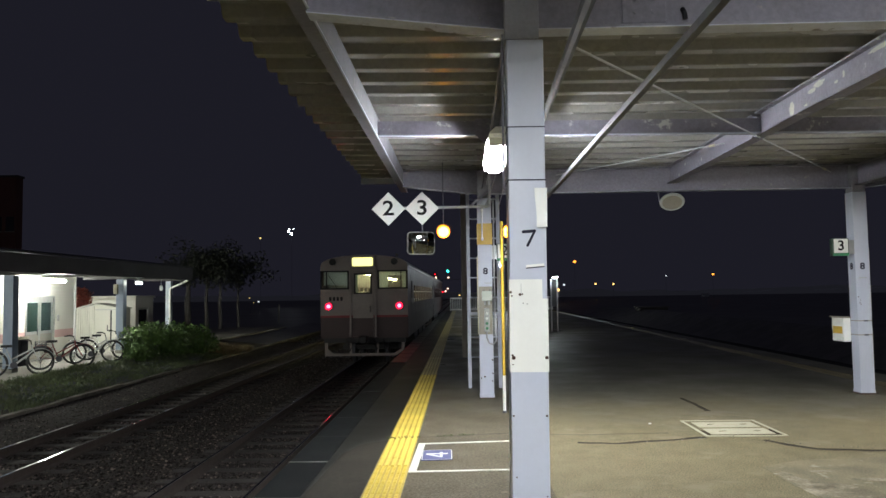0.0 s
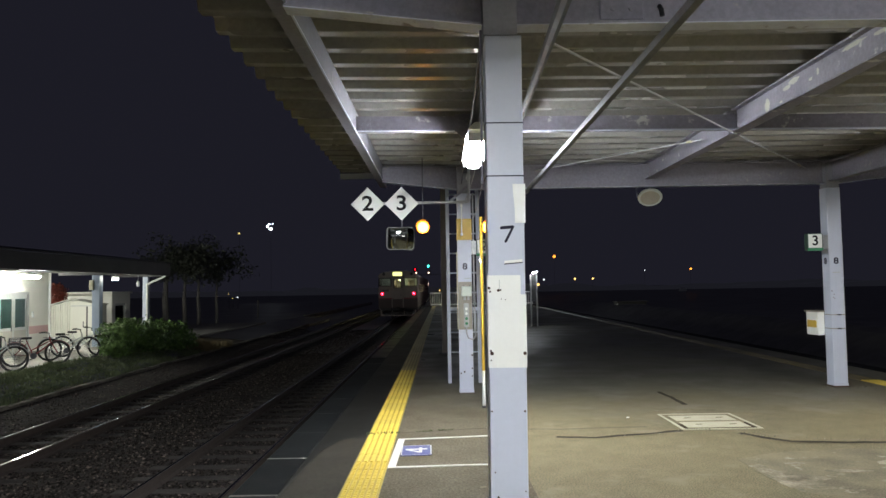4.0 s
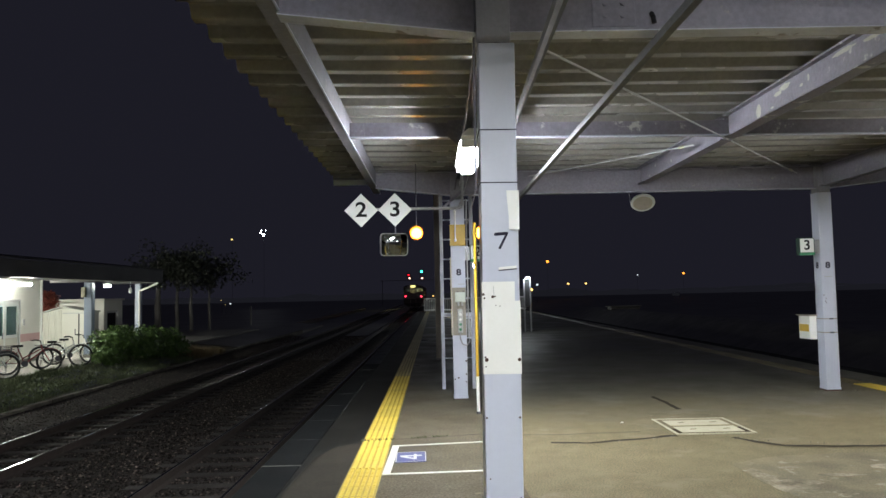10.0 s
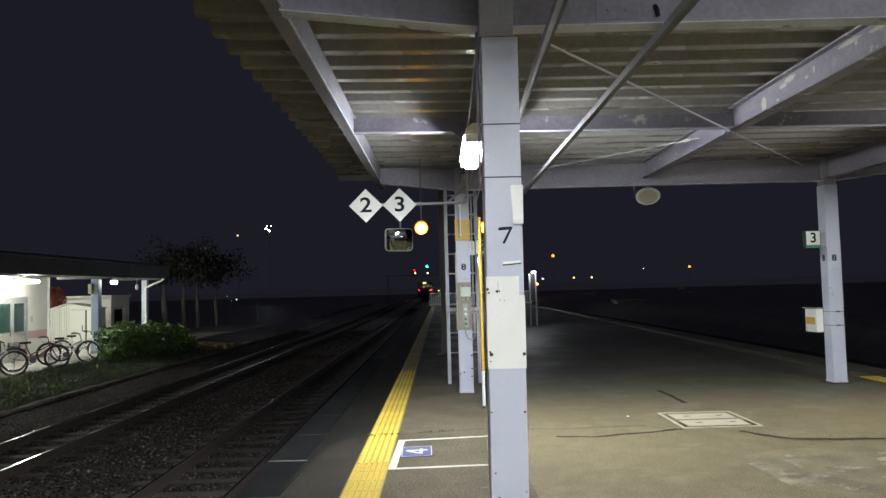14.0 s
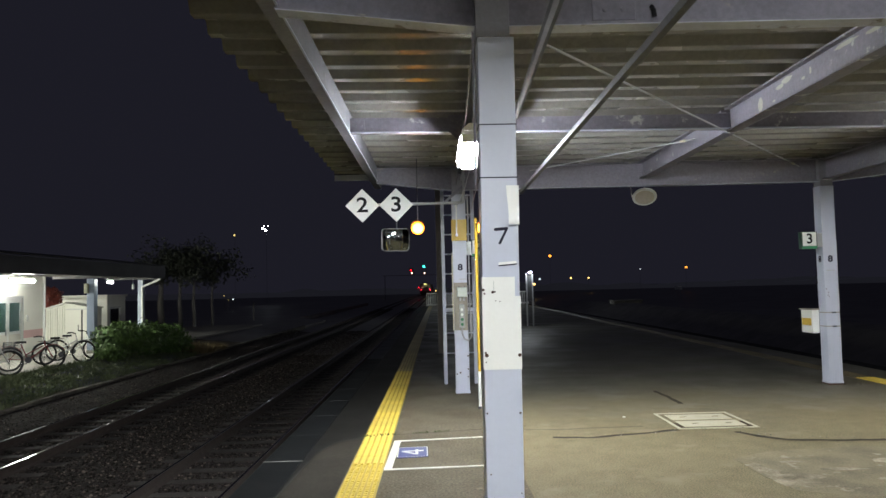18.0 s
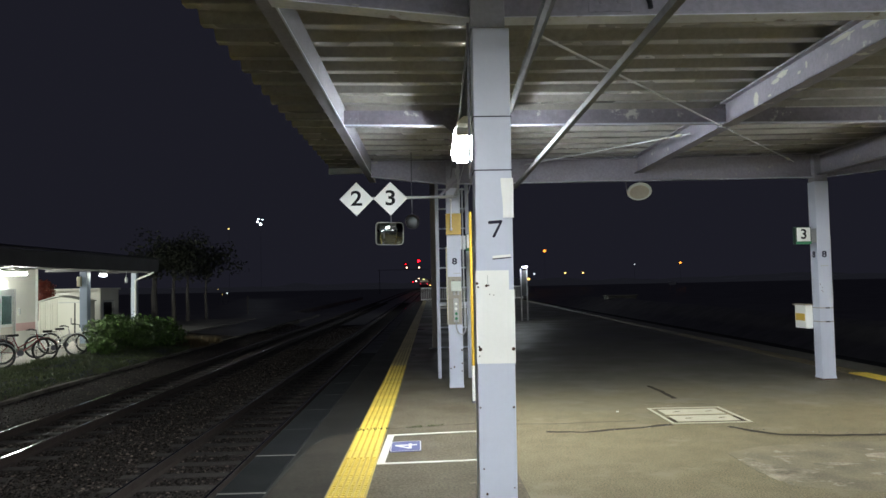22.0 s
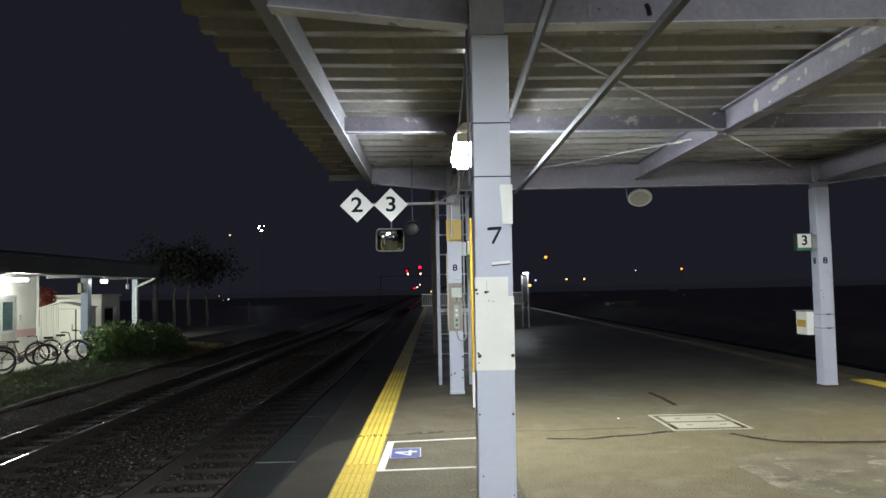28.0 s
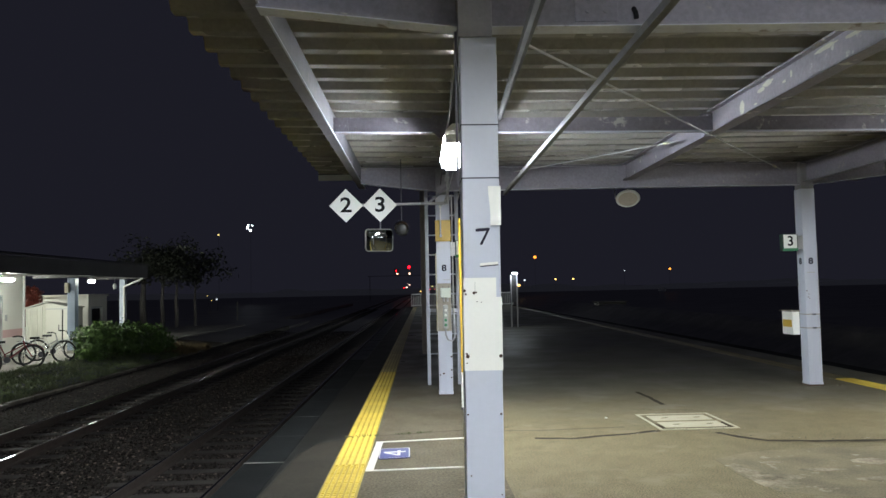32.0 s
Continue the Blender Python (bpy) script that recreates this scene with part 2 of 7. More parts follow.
M["paint"] = mat("lavender_paint", (0.545, 0.58, 0.68), 0.42, other=(0.48, 0.51, 0.60), scale=2.2, amount=0.6, fine=35, grain=0.04, bump=0.04, stain=(0.22, 0.15, 0.11), stain_scale=9, stain_at=0.74)
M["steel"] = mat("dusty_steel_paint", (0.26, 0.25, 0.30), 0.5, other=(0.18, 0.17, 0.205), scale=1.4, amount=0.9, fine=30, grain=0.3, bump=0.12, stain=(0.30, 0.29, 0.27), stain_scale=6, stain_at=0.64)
M["flaking"] = mat("flaking_steel_paint", (0.245, 0.232, 0.28), 0.5, other=(0.165, 0.156, 0.19), scale=1.7, amount=0.9, fine=28, grain=0.3, bump=0.2, stain=(0.46, 0.46, 0.44), stain_scale=5.5, stain_at=0.61)
# flaking paint, paled further for light that the floor throws up
M["bouncelit_flange"] = mat("flaking_bouncelit_flange", (0.60, 0.63, 0.72), 0.55, other=(0.46, 0.48, 0.55), scale=2.5, amount=1.2, fine=30, grain=0.2, bump=0.15, stain=(0.20, 0.17, 0.17), stain_scale=6, stain_at=0.6)
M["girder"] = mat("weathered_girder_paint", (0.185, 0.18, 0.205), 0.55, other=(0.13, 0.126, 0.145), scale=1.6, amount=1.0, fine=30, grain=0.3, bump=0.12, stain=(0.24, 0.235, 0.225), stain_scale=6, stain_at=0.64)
M["tiesteel"] = mat("dull_tie_steel", (0.145, 0.148, 0.152), 0.65, other=(0.105, 0.108, 0.112), scale=5, amount=1.2, fine=30, grain=0.25, bump=0.12, spec=0.25)
M["bracesteel"] = mat("dark_brace_steel", (0.085, 0.09, 0.10), 0.6, other=(0.055, 0.06, 0.065), scale=4, amount=1.0, fine=30, grain=0.25, bump=0.1, spec=0.3)
M["headsteel"] = mat("dull_head_paint", (0.30, 0.30, 0.33), 0.55, other=(0.24, 0.24, 0.265), scale=3, fine=35, grain=0.2, bump=0.1)
M["peeled"] = mat("cream_undercoat", (0.50, 0.49, 0.41), 0.7, other=(0.40, 0.39, 0.33), scale=9, fine=60, grain=0.2, bump=0.1)
M["rodsteel"] = mat("grey_rod", (0.42, 0.43, 0.44), 0.5, other=(0.32, 0.33, 0.34), scale=6, fine=50, grain=0.15, bump=0.05)
M["roof"] = mat("olive_roof_sheet", (0.292, 0.285, 0.269), 0.27, other=(0.242, 0.236, 0.223), scale=0.8, amount=0.8, fine=25, grain=0.2, bump=0.06, stain=(0.25, 0.23, 0.20), stain_scale=2.0, stain_at=0.66, spec=0.32)
M["white"] = mat("white_paint", (0.84, 0.85, 0.81), 0.45, other=(0.76, 0.76, 0.72), scale=4, amount=0.6, fine=50, grain=0.03, bump=0.04, stain=(0.5, 0.42, 0.3), stain_scale=7, stain_at=0.73)
M["signwhite"] = mat("sign_white", (0.82, 0.83, 0.80), 0.35, other=(0.76, 0.77, 0.74), scale=5, fine=40, grain=0.05, bump=0.02)
M["black"] = mat("black_paint", (0.012, 0.012, 0.015), 0.6, bump=0.02, spec=0.15)
M["numeral"] = mat("dark_violet_numeral", (0.022, 0.02, 0.04), 0.6, bump=0.02, spec=0.15)
M["rust"] = mat("rust", (0.09, 0.045, 0.025), 0.85, other=(0.04, 0.02, 0.015), scale=30, bump=0.4)
M["asphalt"] = mat("worn_asphalt", (0.272, 0.232, 0.134), 0.8, other=(0.205, 0.174, 0.102), scale=4.0, amount=0.8, fine=75, grain=0.95, bump=0.24, bump_scale=140, stain=(0.19, 0.166, 0.108), stain_scale=1.3, stain_at=0.56, spec=0.15)
M["darkasphalt"] = mat("darker_mottled_asphalt", (0.17, 0.145, 0.098), 0.85, other=(0.115, 0.099, 0.066), scale=1.6, amount=1.2, fine=45, grain=0.8, bump=0.4, bump_scale=110, stain=(0.185, 0.16, 0.112), stain_scale=2.4, stain_at=0.66, spec=0.15)
M["asphalt_pale"] = mat("pale_worn_patch", (0.37, 0.335, 0.25), 0.8, other=(0.17, 0.145, 0.095), scale=3.2, amount=1.6, fine=40, grain=0.6, bump=0.4, bump_scale=120, spec=0.15)
M["faded_seam"] = mat("faded_seam", (0.165, 0.140, 0.09), 0.85, other=(0.15, 0.128, 0.083), scale=4, amount=1.0, fine=70, grain=0.6, bump=0.3, spec=0.1)
M["tar"] = mat("tar_seam", (0.030, 0.026, 0.020), 0.85, other=(0.058, 0.049, 0.034), scale=4, amount=1.0, bump=0.3, spec=0.1)
# two tones of one post paint: shade on the nearer posts put in
M["shadepost"] = mat("shaded_post_paint", (0.24, 0.29, 0.37), 0.5, other=(0.19, 0.23, 0.30), scale=3, fine=40, grain=0.08, bump=0.04)
M["litpost"] = mat("lit_post_paint", (0.42, 0.48, 0.58), 0.5, other=(0.36, 0.41, 0.50), scale=3, fine=40, grain=0.08, bump=0.04)
M["fascia"] = mat("grey_fascia_board", (0.085, 0.076, 0.075), 0.6, other=(0.062, 0.056, 0.055), scale=1.5, fine=30, grain=0.2, bump=0.1)
M["joint"] = mat("dirty_joint", (0.020, 0.020, 0.019), 0.9, scale=3, fine=40, grain=0.4, bump=0.2)
M["rainground"] = mat("rain_wet_ground", (0.12, 0.114, 0.108), 0.45, other=(0.085, 0.08, 0.076), scale=0.25, amount=1.2, fine=6, grain=0.4, bump=0.04, bump_scale=3)
M["bank"] = mat("wet_earth_bank", (0.085, 0.080, 0.072), 0.42, other=(0.05, 0.048, 0.044), scale=1.2, amount=1.3, fine=14, grain=0.5, bump=0.12, bump_scale=9, spec=0.5)
# a little lighter than the near-black strip it lies on
M["lighteredge"] = mat("lighter_edge_asphalt", (0.044, 0.038, 0.028), 0.85, other=(0.030, 0.026, 0.020), scale=1.5, amount=1.4, fine=34, grain=0.7, bump=0.5, bump_scale=100, spec=0.15)
# the asphalt darkens from well inside the roof's end, before the damp
darkened_damp(M["asphalt"], 8.3, 13.4, (0.54, 0.60, 0.76), 0.50, 0.8)
darkened_damp(M["darkasphalt"], 9.9, 13.8, (0.60, 0.65, 0.78), 0.40, 0.5)
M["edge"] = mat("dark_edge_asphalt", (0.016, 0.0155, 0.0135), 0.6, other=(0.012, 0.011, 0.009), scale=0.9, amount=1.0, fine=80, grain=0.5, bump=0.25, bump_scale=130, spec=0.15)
M["dampcoping"] = mat("damp_coping", (0.022, 0.024, 0.025), 0.42, other=(0.016, 0.018, 0.019), scale=1.6, amount=0.9, fine=70, grain=0.3, bump=0.06, vary=0.12, spec=0.12)
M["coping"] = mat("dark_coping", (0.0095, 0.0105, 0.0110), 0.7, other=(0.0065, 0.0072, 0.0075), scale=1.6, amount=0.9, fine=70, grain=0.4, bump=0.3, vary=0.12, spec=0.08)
M["concrete"] = mat("grey_concrete", (0.26, 0.25, 0.22), 0.85, other=(0.17, 0.16, 0.14), scale=1.4, amount=0.9, fine=60, grain=0.35, bump=0.35)
M["kerb"] = mat("grimy_kerb", (0.20, 0.18, 0.15), 0.9, other=(0.10, 0.09, 0.076), scale=2.4, amount=1.3, fine=40, grain=0.5, bump=0.5, vary=0.3, spec=0.2)
M["tactile"] = mat("yellow_tactile", (0.74, 0.57, 0.085), 0.5, other=(0.64, 0.48, 0.075), scale=1.1, amount=0.9, fine=60, grain=0.2, bump=0.1, stain=(0.30, 0.22, 0.07), stain_scale=2.6, stain_at=0.64, vary=0.10)
M["groove"] = mat("dirty_yellow_groove", (0.54, 0.39, 0.055), 0.7, other=(0.38, 0.27, 0.05), scale=5, amount=1.0, fine=60, grain=0.3, bump=0.2, vary=0.12)
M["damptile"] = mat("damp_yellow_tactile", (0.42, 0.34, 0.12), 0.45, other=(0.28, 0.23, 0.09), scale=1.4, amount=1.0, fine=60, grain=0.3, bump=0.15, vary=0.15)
# dark stretch of the right-hand line: missing light put into the tile colour
M["dimtile"] = mat("dimmed_tactile", (0.135, 0.108, 0.056), 0.6, other=(0.085, 0.07, 0.04), scale=1.6, amount=1.2, fine=60, grain=0.4, bump=0.15, vary=0.2)
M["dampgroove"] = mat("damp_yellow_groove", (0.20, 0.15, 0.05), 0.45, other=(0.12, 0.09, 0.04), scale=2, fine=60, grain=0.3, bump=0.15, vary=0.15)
M["linepaint"] = mat("white_line_paint", (0.78, 0.77, 0.71), 0.5, other=(0.62, 0.60, 0.53), scale=9, amount=0.9, fine=90, grain=0.25, bump=0.15)
M["cream"] = mat("cream_cover", (0.50, 0.47, 0.34), 0.55, other=(0.40, 0.375, 0.27), scale=6, amount=0.8, fine=70, grain=0.25, bump=0.15)
M["blue"] = mat("blue_plate", (0.055, 0.06, 0.21), 0.5, other=(0.045, 0.05, 0.17), scale=8, fine=60, grain=0.2, bump=0.08)
M["yellow"] = mat("yellow_paint", (0.68, 0.46, 0.06), 0.45, other=(0.55, 0.36, 0.05), scale=6, fine=50, grain=0.2, bump=0.06)
M["glossyellow"] = mat("glossy_yellow_pole", (0.66, 0.43, 0.05), 0.16, other=(0.55, 0.35, 0.045), scale=6, fine=50, grain=0.15, bump=0.0, coat=0.8)
M["green"] = mat("green_paint", (0.05, 0.26, 0.12), 0.45, bump=0.04)
M["grey"] = mat("grey_plastic", (0.50, 0.52, 0.50), 0.45, scale=6, fine=60, grain=0.12, bump=0.05)
M["palegreen"] = mat("pale_green_case", (0.58, 0.63, 0.56), 0.42, scale=6, other=(0.5, 0.55, 0.49), fine=60, grain=0.1, bump=0.05)
M["tan"] = mat("tan_board", (0.36, 0.33, 0.27), 0.6, scale=5, fine=60, grain=0.25, bump=0.12)
M["galv"] = mat("galvanised_pipe", (0.48, 0.49, 0.50), 0.42, 0.55, other=(0.38, 0.39, 0.40), scale=8, fine=40, grain=0.2, bump=0.05)
M["cable"] = mat("grey_cable", (0.42, 0.42, 0.44), 0.5, bump=0.03)
M["darksteel"] = mat("dark_steel", (0.10, 0.10, 0.115), 0.55, 0.2, scale=6, fine=40, grain=0.3, bump=0.1)
M["darkframe"] = mat("dull_grey_frame", (0.12, 0.12, 0.115), 0.5, bump=0.05)
M["boardface"] = mat("dark_notice_board", (0.05, 0.052, 0.055), 0.35, scale=4, fine=40, grain=0.2, bump=0.02)
M["ballast"] = mat("ballast", (0.055, 0.046, 0.040), 0.85, other=(0.030, 0.026, 0.023), scale=0.9, amount=1.0, fine=22, grain=0.75, bump=0.9, bump_scale=24, spec=0.15)
M["stone"] = mat("ballast_stone", (0.17, 0.138, 0.12), 0.9, other=(0.030, 0.024, 0.021), scale=9, amount=1.2, fine=60, grain=0.4, bump=0.3, spec=0.15)
def island_vary(m, low, high, power):
    """A few pieces pale, most of them dark."""
    n, l = m.node_tree.nodes, m.node_tree.links
    b = n["Principled BSDF"]
    p = n.new("ShaderNodeMath")
    p.operation = "POWER"
    p.inputs[1].default_value = power
    l.new(n.new("ShaderNodeNewGeometry").outputs["Random Per Island"], p.inputs[0])
    r = n.new("ShaderNodeMapRange")
    r.inputs["To Min"].default_value, r.inputs["To Max"].default_value = low, high
    l.new(p.outputs[0], r.inputs["Value"])
    hs = n.new("ShaderNodeHueSaturation")
    l.new(r.outputs["Result"], hs.inputs["Value"])
    l.new(b.inputs["Base Color"].links[0].from_socket, hs.inputs["Color"])
    l.new(hs.outputs["Color"], b.inputs["Base Color"])


island_vary(M["stone"], 0.20, 1.9, 6.0)
M["grit"] = mat("floor_grit", (0.42, 0.40, 0.34), 0.9, other=(0.30, 0.28, 0.24), scale=20, fine=60, grain=0.2, bump=0.1)
island_vary(M["grit"], 0.10, 1.2, 2.0)
M["rail"] = mat("worn_rail_head", (0.58, 0.57, 0.56), 0.08, 1.0, scale=3, fine=50, grain=0.1, bump=0.0)
M["railside"] = mat("rusty_rail", (0.045, 0.032, 0.026), 0.85, 0.1, scale=8, fine=60, grain=0.3, bump=0.2)
M["sleeper"] = mat("old_sleeper", (0.048, 0.040, 0.035), 0.9, scale=5, fine=30, grain=0.5, bump=0.4, vary=0.2)
M["earth"] = mat("dark_earth", (0.07, 0.06, 0.045), 0.95, other=(0.045, 0.04, 0.03), scale=0.7, amount=1.0, fine=30, grain=0.5, bump=0.7, bump_scale=18, spec=0.15)
M["yard"] = mat("yard_concrete", (0.33, 0.31, 0.27), 0.85, other=(0.24, 0.225, 0.195), scale=0.9, amount=0.9, fine=40, grain=0.3, bump=0.25)
M["wall"] = mat("cream_wall", (0.74, 0.73, 0.66), 0.65, other=(0.66, 0.65, 0.58), scale=1.0, amount=0.8, fine=50, grain=0.08, bump=0.1, stain=(0.52, 0.49, 0.42), stain_scale=1.5, stain_at=0.68)
M["pink"] = mat("pink_band", (0.62, 0.40, 0.38), 0.6, other=(0.55, 0.36, 0.34), scale=2, fine=50, grain=0.1, bump=0.08)
M["alu"] = mat("aluminium_frame", (0.55, 0.56, 0.54), 0.4, 0.5, scale=6, fine=50, grain=0.1, bump=0.03)
M["doorpanel"] = mat("beige_door_panel", (0.42, 0.40, 0.34), 0.55, other=(0.34, 0.325, 0.28), scale=2, fine=40, grain=0.15, bump=0.05)
M["greenglass"] = mat("dark_green_glass", (0.025, 0.05, 0.042), 0.22, scale=2, fine=20, grain=0.1, bump=0.0, spec=0.6)
M["darkglass"] = mat("dark_glass", (0.02, 0.022, 0.025), 0.06, bump=0.0, grain=0.0, spec=0.6)
M["darkroof"] = mat("dark_roof", (0.06, 0.055, 0.055), 0.7, scale=1.5, fine=30, grain=0.3, bump=0.2)
M["shed"] = mat("ivory_shed_steel", (0.66, 0.65, 0.58), 0.45, other=(0.58, 0.57, 0.50), scale=1.2, fine=50, grain=0.1, bump=0.06)
M["darkbrick"] = mat("dark_red_brick_wall", (0.12, 0.042, 0.034), 0.8, other=(0.08, 0.032, 0.028), scale=1.5, fine=40, grain=0.2, bump=0.15)
M["leaf"] = mat("bush_leaf", (0.092, 0.172, 0.030), 0.55, other=(0.046, 0.088, 0.018), scale=2.5, amount=1.2, fine=30, grain=0.2, bump=0.05)
M["treeleaf"] = mat("tree_leaf", (0.06, 0.066, 0.045), 0.6, other=(0.04, 0.046, 0.03), scale=1.2, fine=20, bump=0.05)
M["grass"] = mat("grass_blade", (0.125, 0.155, 0.065), 0.75, other=(0.055, 0.07, 0.035), scale=1.6, amount=1.2, fine=20, grain=0.2, bump=0.0)
M["weed"] = mat("grey_blue_weed", (0.085, 0.09, 0.10), 0.8, other=(0.05, 0.055, 0.06), scale=1.6, fine=20, grain=0.2, bump=0.0)
M["weedgreen"] = mat("low_weed_leaf", (0.075, 0.105, 0.042), 0.65, other=(0.036, 0.052, 0.024), scale=1.4, amount=1.3, fine=20, grain=0.2, bump=0.0)
M["redleaf"] = mat("red_leaf", (0.26, 0.05, 0.028), 0.6, other=(0.13, 0.03, 0.02), scale=2.2, amount=1.3, fine=20, grain=0.2, bump=0.0)
M["drygrass"] = mat("dry_grass_blade", (0.19, 0.14, 0.06), 0.75, other=(0.12, 0.085, 0.04), scale=2.2, fine=20, grain=0.2, bump=0.0)
M["bark"] = mat("bark", (0.22, 0.205, 0.195), 0.9, other=(0.14, 0.13, 0.123), scale=3, fine=25, grain=0.5, bump=0.6)
M["darkbark"] = mat("dark_bark", (0.05, 0.045, 0.04), 0.95, scale=3, fine=25, grain=0.4, bump=0.3)
M["postgrey"] = mat("dusty_brown_steel", (0.26, 0.235, 0.21), 0.6, other=(0.19, 0.168, 0.15), scale=4, fine=30, grain=0.2, bump=0.1)
M["rustgap"] = mat("rusty_gap", (0.060, 0.042, 0.024), 0.9, other=(0.036, 0.026, 0.016), scale=9, fine=60, grain=0.4, bump=0.3, spec=0.1)
M["patched"] = mat("patched_grey_asphalt", (0.250, 0.216, 0.138), 0.85, other=(0.175, 0.152, 0.102), scale=2.2, amount=1.7, fine=60, grain=0.55, bump=0.5, bump_scale=110, stain=(0.27, 0.25, 0.19), stain_scale=5.0, stain_at=0.60, spec=0.15)
M["signcase"] = mat("dark_green_case", (0.025, 0.06, 0.04), 0.5, bump=0.03)
M["rubber"] = mat("black_rubber", (0.018, 0.018, 0.02), 0.75, bump=0.05)
M["chrome"] = mat("chrome", (0.30, 0.30, 0.30), 0.2, 1.0, bump=0.0, grain=0.05)
M["redframe"] = mat("dark_red_frame", (0.19, 0.025, 0.028), 0.3, coat=0.4, bump=0.0, grain=0.05)
M["silverframe"] = mat("silver_frame", (0.42, 0.43, 0.43), 0.35, 0.0, coat=0.3, bump=0.0, grain=0.05)
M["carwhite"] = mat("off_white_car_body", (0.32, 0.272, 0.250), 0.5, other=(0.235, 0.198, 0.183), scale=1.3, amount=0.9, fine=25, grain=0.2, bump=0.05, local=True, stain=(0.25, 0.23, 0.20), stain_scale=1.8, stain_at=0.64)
M["carred"] = mat("dirty_lower_panel", (0.085, 0.052, 0.050), 0.6, other=(0.045, 0.030, 0.030), scale=1.3, fine=25, grain=0.25, bump=0.05, local=True)
M["carline"] = mat("red_waist_line", (0.26, 0.035, 0.04), 0.5, bump=0.03, local=True)
# darker than the off-white used on the car's end
M["carside"] = mat("darker_car_side", (0.115, 0.088, 0.084), 0.5, other=(0.08, 0.058, 0.056), scale=1.3, fine=25, grain=0.25, bump=0.05, local=True, spec=0.12)
M["cargrey"] = mat("grey_car_roof", (0.13, 0.13, 0.13), 0.7, scale=1.6, fine=30, grain=0.3, bump=0.1, local=True)
M["underframe"] = mat("dark_underframe", (0.045, 0.043, 0.043), 0.75, scale=3, fine=30, grain=0.3, bump=0.2, local=True)
M["mirror"] = mat("mirror_glass", (0.20, 0.21, 0.205), 0.03, 1.0, bump=0.0, grain=0.0)
M["mirror"].node_tree.links.remove(M["mirror"].node_tree.nodes["Principled BSDF"].inputs["Roughness"].links[0])
M["mirror"].node_tree.nodes["Principled BSDF"].inputs["Roughness"].default_value = 0.06
M["tubelight"] = glow("lit_tube", (0.92, 0.965, 1.0), 298.0)
M["tubeold"] = glow("lit_older_tube", (0.97, 0.97, 0.95), 106.0)
M["yardlight"] = glow("lit_yard_tube", (0.97, 1.0, 0.92), 255.0)
M["globe"] = glow("lit_wall_globe", (0.97, 1.0, 0.92), 2000.0)
M["poleglobe"] = glow("lit_pole_globe", (0.97, 1.0, 0.92), 1500.0)
M["weaklight"] = glow("lit_short_tube", (0.97, 1.0, 0.92), 100.0)
M["amber"] = glow("lit_amber_lens", (1.0, 0.36, 0.022), 36.0)
M["amberhalo"] = glow("amber_halo", (1.0, 0.27, 0.03), 2.4)
M["red"] = glow("lit_red_lens", (1.0, 0.035, 0.07), 22.0)
M["redhalo"] = glow("red_halo", (1.0, 0.01, 0.05), 2.5)
M["redsig"] = glow("lit_red_signal", (1.0, 0.004, 0.014), 14.0)
M["redsmall"] = glow("lit_small_red_signal", (1.0, 0.004, 0.014), 10.0)
M["greensig"] = glow("lit_green_signal", (0.03, 0.75, 0.55), 15.0)
M["whitesig"] = glow("lit_white_marker", (1.0, 0.62, 0.45), 6.0)
M["headsign"] = glow("lit_blind", (0.97, 0.95, 0.34), 1.5)
M["cabin"] = glow("lit_cabin", (1.0, 0.93, 0.60), 2.6)
M["saloon"] = glow("lit_saloon", (1.0, 0.96, 0.52), 26.0)
M["street"] = glow("street_lamp_orange", (1.0, 0.30, 0.035), 2.6)
M["streetsmall"] = glow("street_lamp_yellow", (1.0, 0.60, 0.16), 3.0)
M["flood"] = glow("floodlight_white", (0.85, 0.93, 1.0), 20.0)
M["lensgrey"] = mat("unlit_lens", (0.028, 0.028, 0.028), 0.3, bump=0.0, grain=0.05, spec=0.2)
M["carglass"] = glassy("car_window_glass", (0.75, 0.8, 0.75), 0.05)
M["boardlight"] = glow("lit_board_tube", (0.88, 0.95, 1.0), 1000.0)
M["smallbulb"] = glow("lit_small_bulb", (0.86, 0.95, 1.0), 1900.0)
M["flooddim"] = glow("distant_white", (0.85, 0.93, 1.0), 1.2)
# the woods glow faintly by themselves, standing in for night haze
M["glowwoods"] = glow("woods_glowing_for_haze", (0.70, 0.72, 1.0), 0.0118)
M["glowwoods"].node_tree.nodes["Principled BSDF"].inputs["Base Color"].default_value = (0.04, 0.05, 0.03, 1)
M["dimyellow"] = glow("distant_dim_yellow", (1.0, 0.75, 0.25), 1.2)


# ---- ground, tracks, platform ----
EDGE_L, EDGE_R = -2.06, 7.25              # platform edges
Y0, Y1 = -24.0, 63.3                      # platform ends
RAIL = -0.80                              # rail top
YARD = -0.50                              # station yard
COLS = (4.767, 11.53)                     # front faces of the columns
BAY = COLS[1] - COLS[0]
CX, CR, CW = -0.108, 5.308, 0.202         # column rows and width


def ground():
    g = thing("ground", (0, 0, -1.0), "dark ballast and earth ground under the night sky", "ground", kind="structure")
    bm = bmesh.new()
    xs = [-900, -300, -90, -30, -9.4, -5, 0, 8, 14, 30, 90, 300, 900]
    ys = [-600, -120, -30, 0, 30, 70, 160, 400, 1500]
    vs = [[bm.verts.new((x, y, -0.98)) for x in xs] for y in ys]
    for a, b in zip(vs, vs[1:]):
        for i in range(len(xs) - 1):
            f = bm.faces.new((a[i], a[i + 1], b[i + 1], b[i]))
            m = f.calc_center_median()
            f.material_index = 1 if m.x > 9 or m.y > 30 or m.x < -90 else 0
    part("ballast_bed", bm, M["ballast"], g).data.materials.append(M["rainground"])


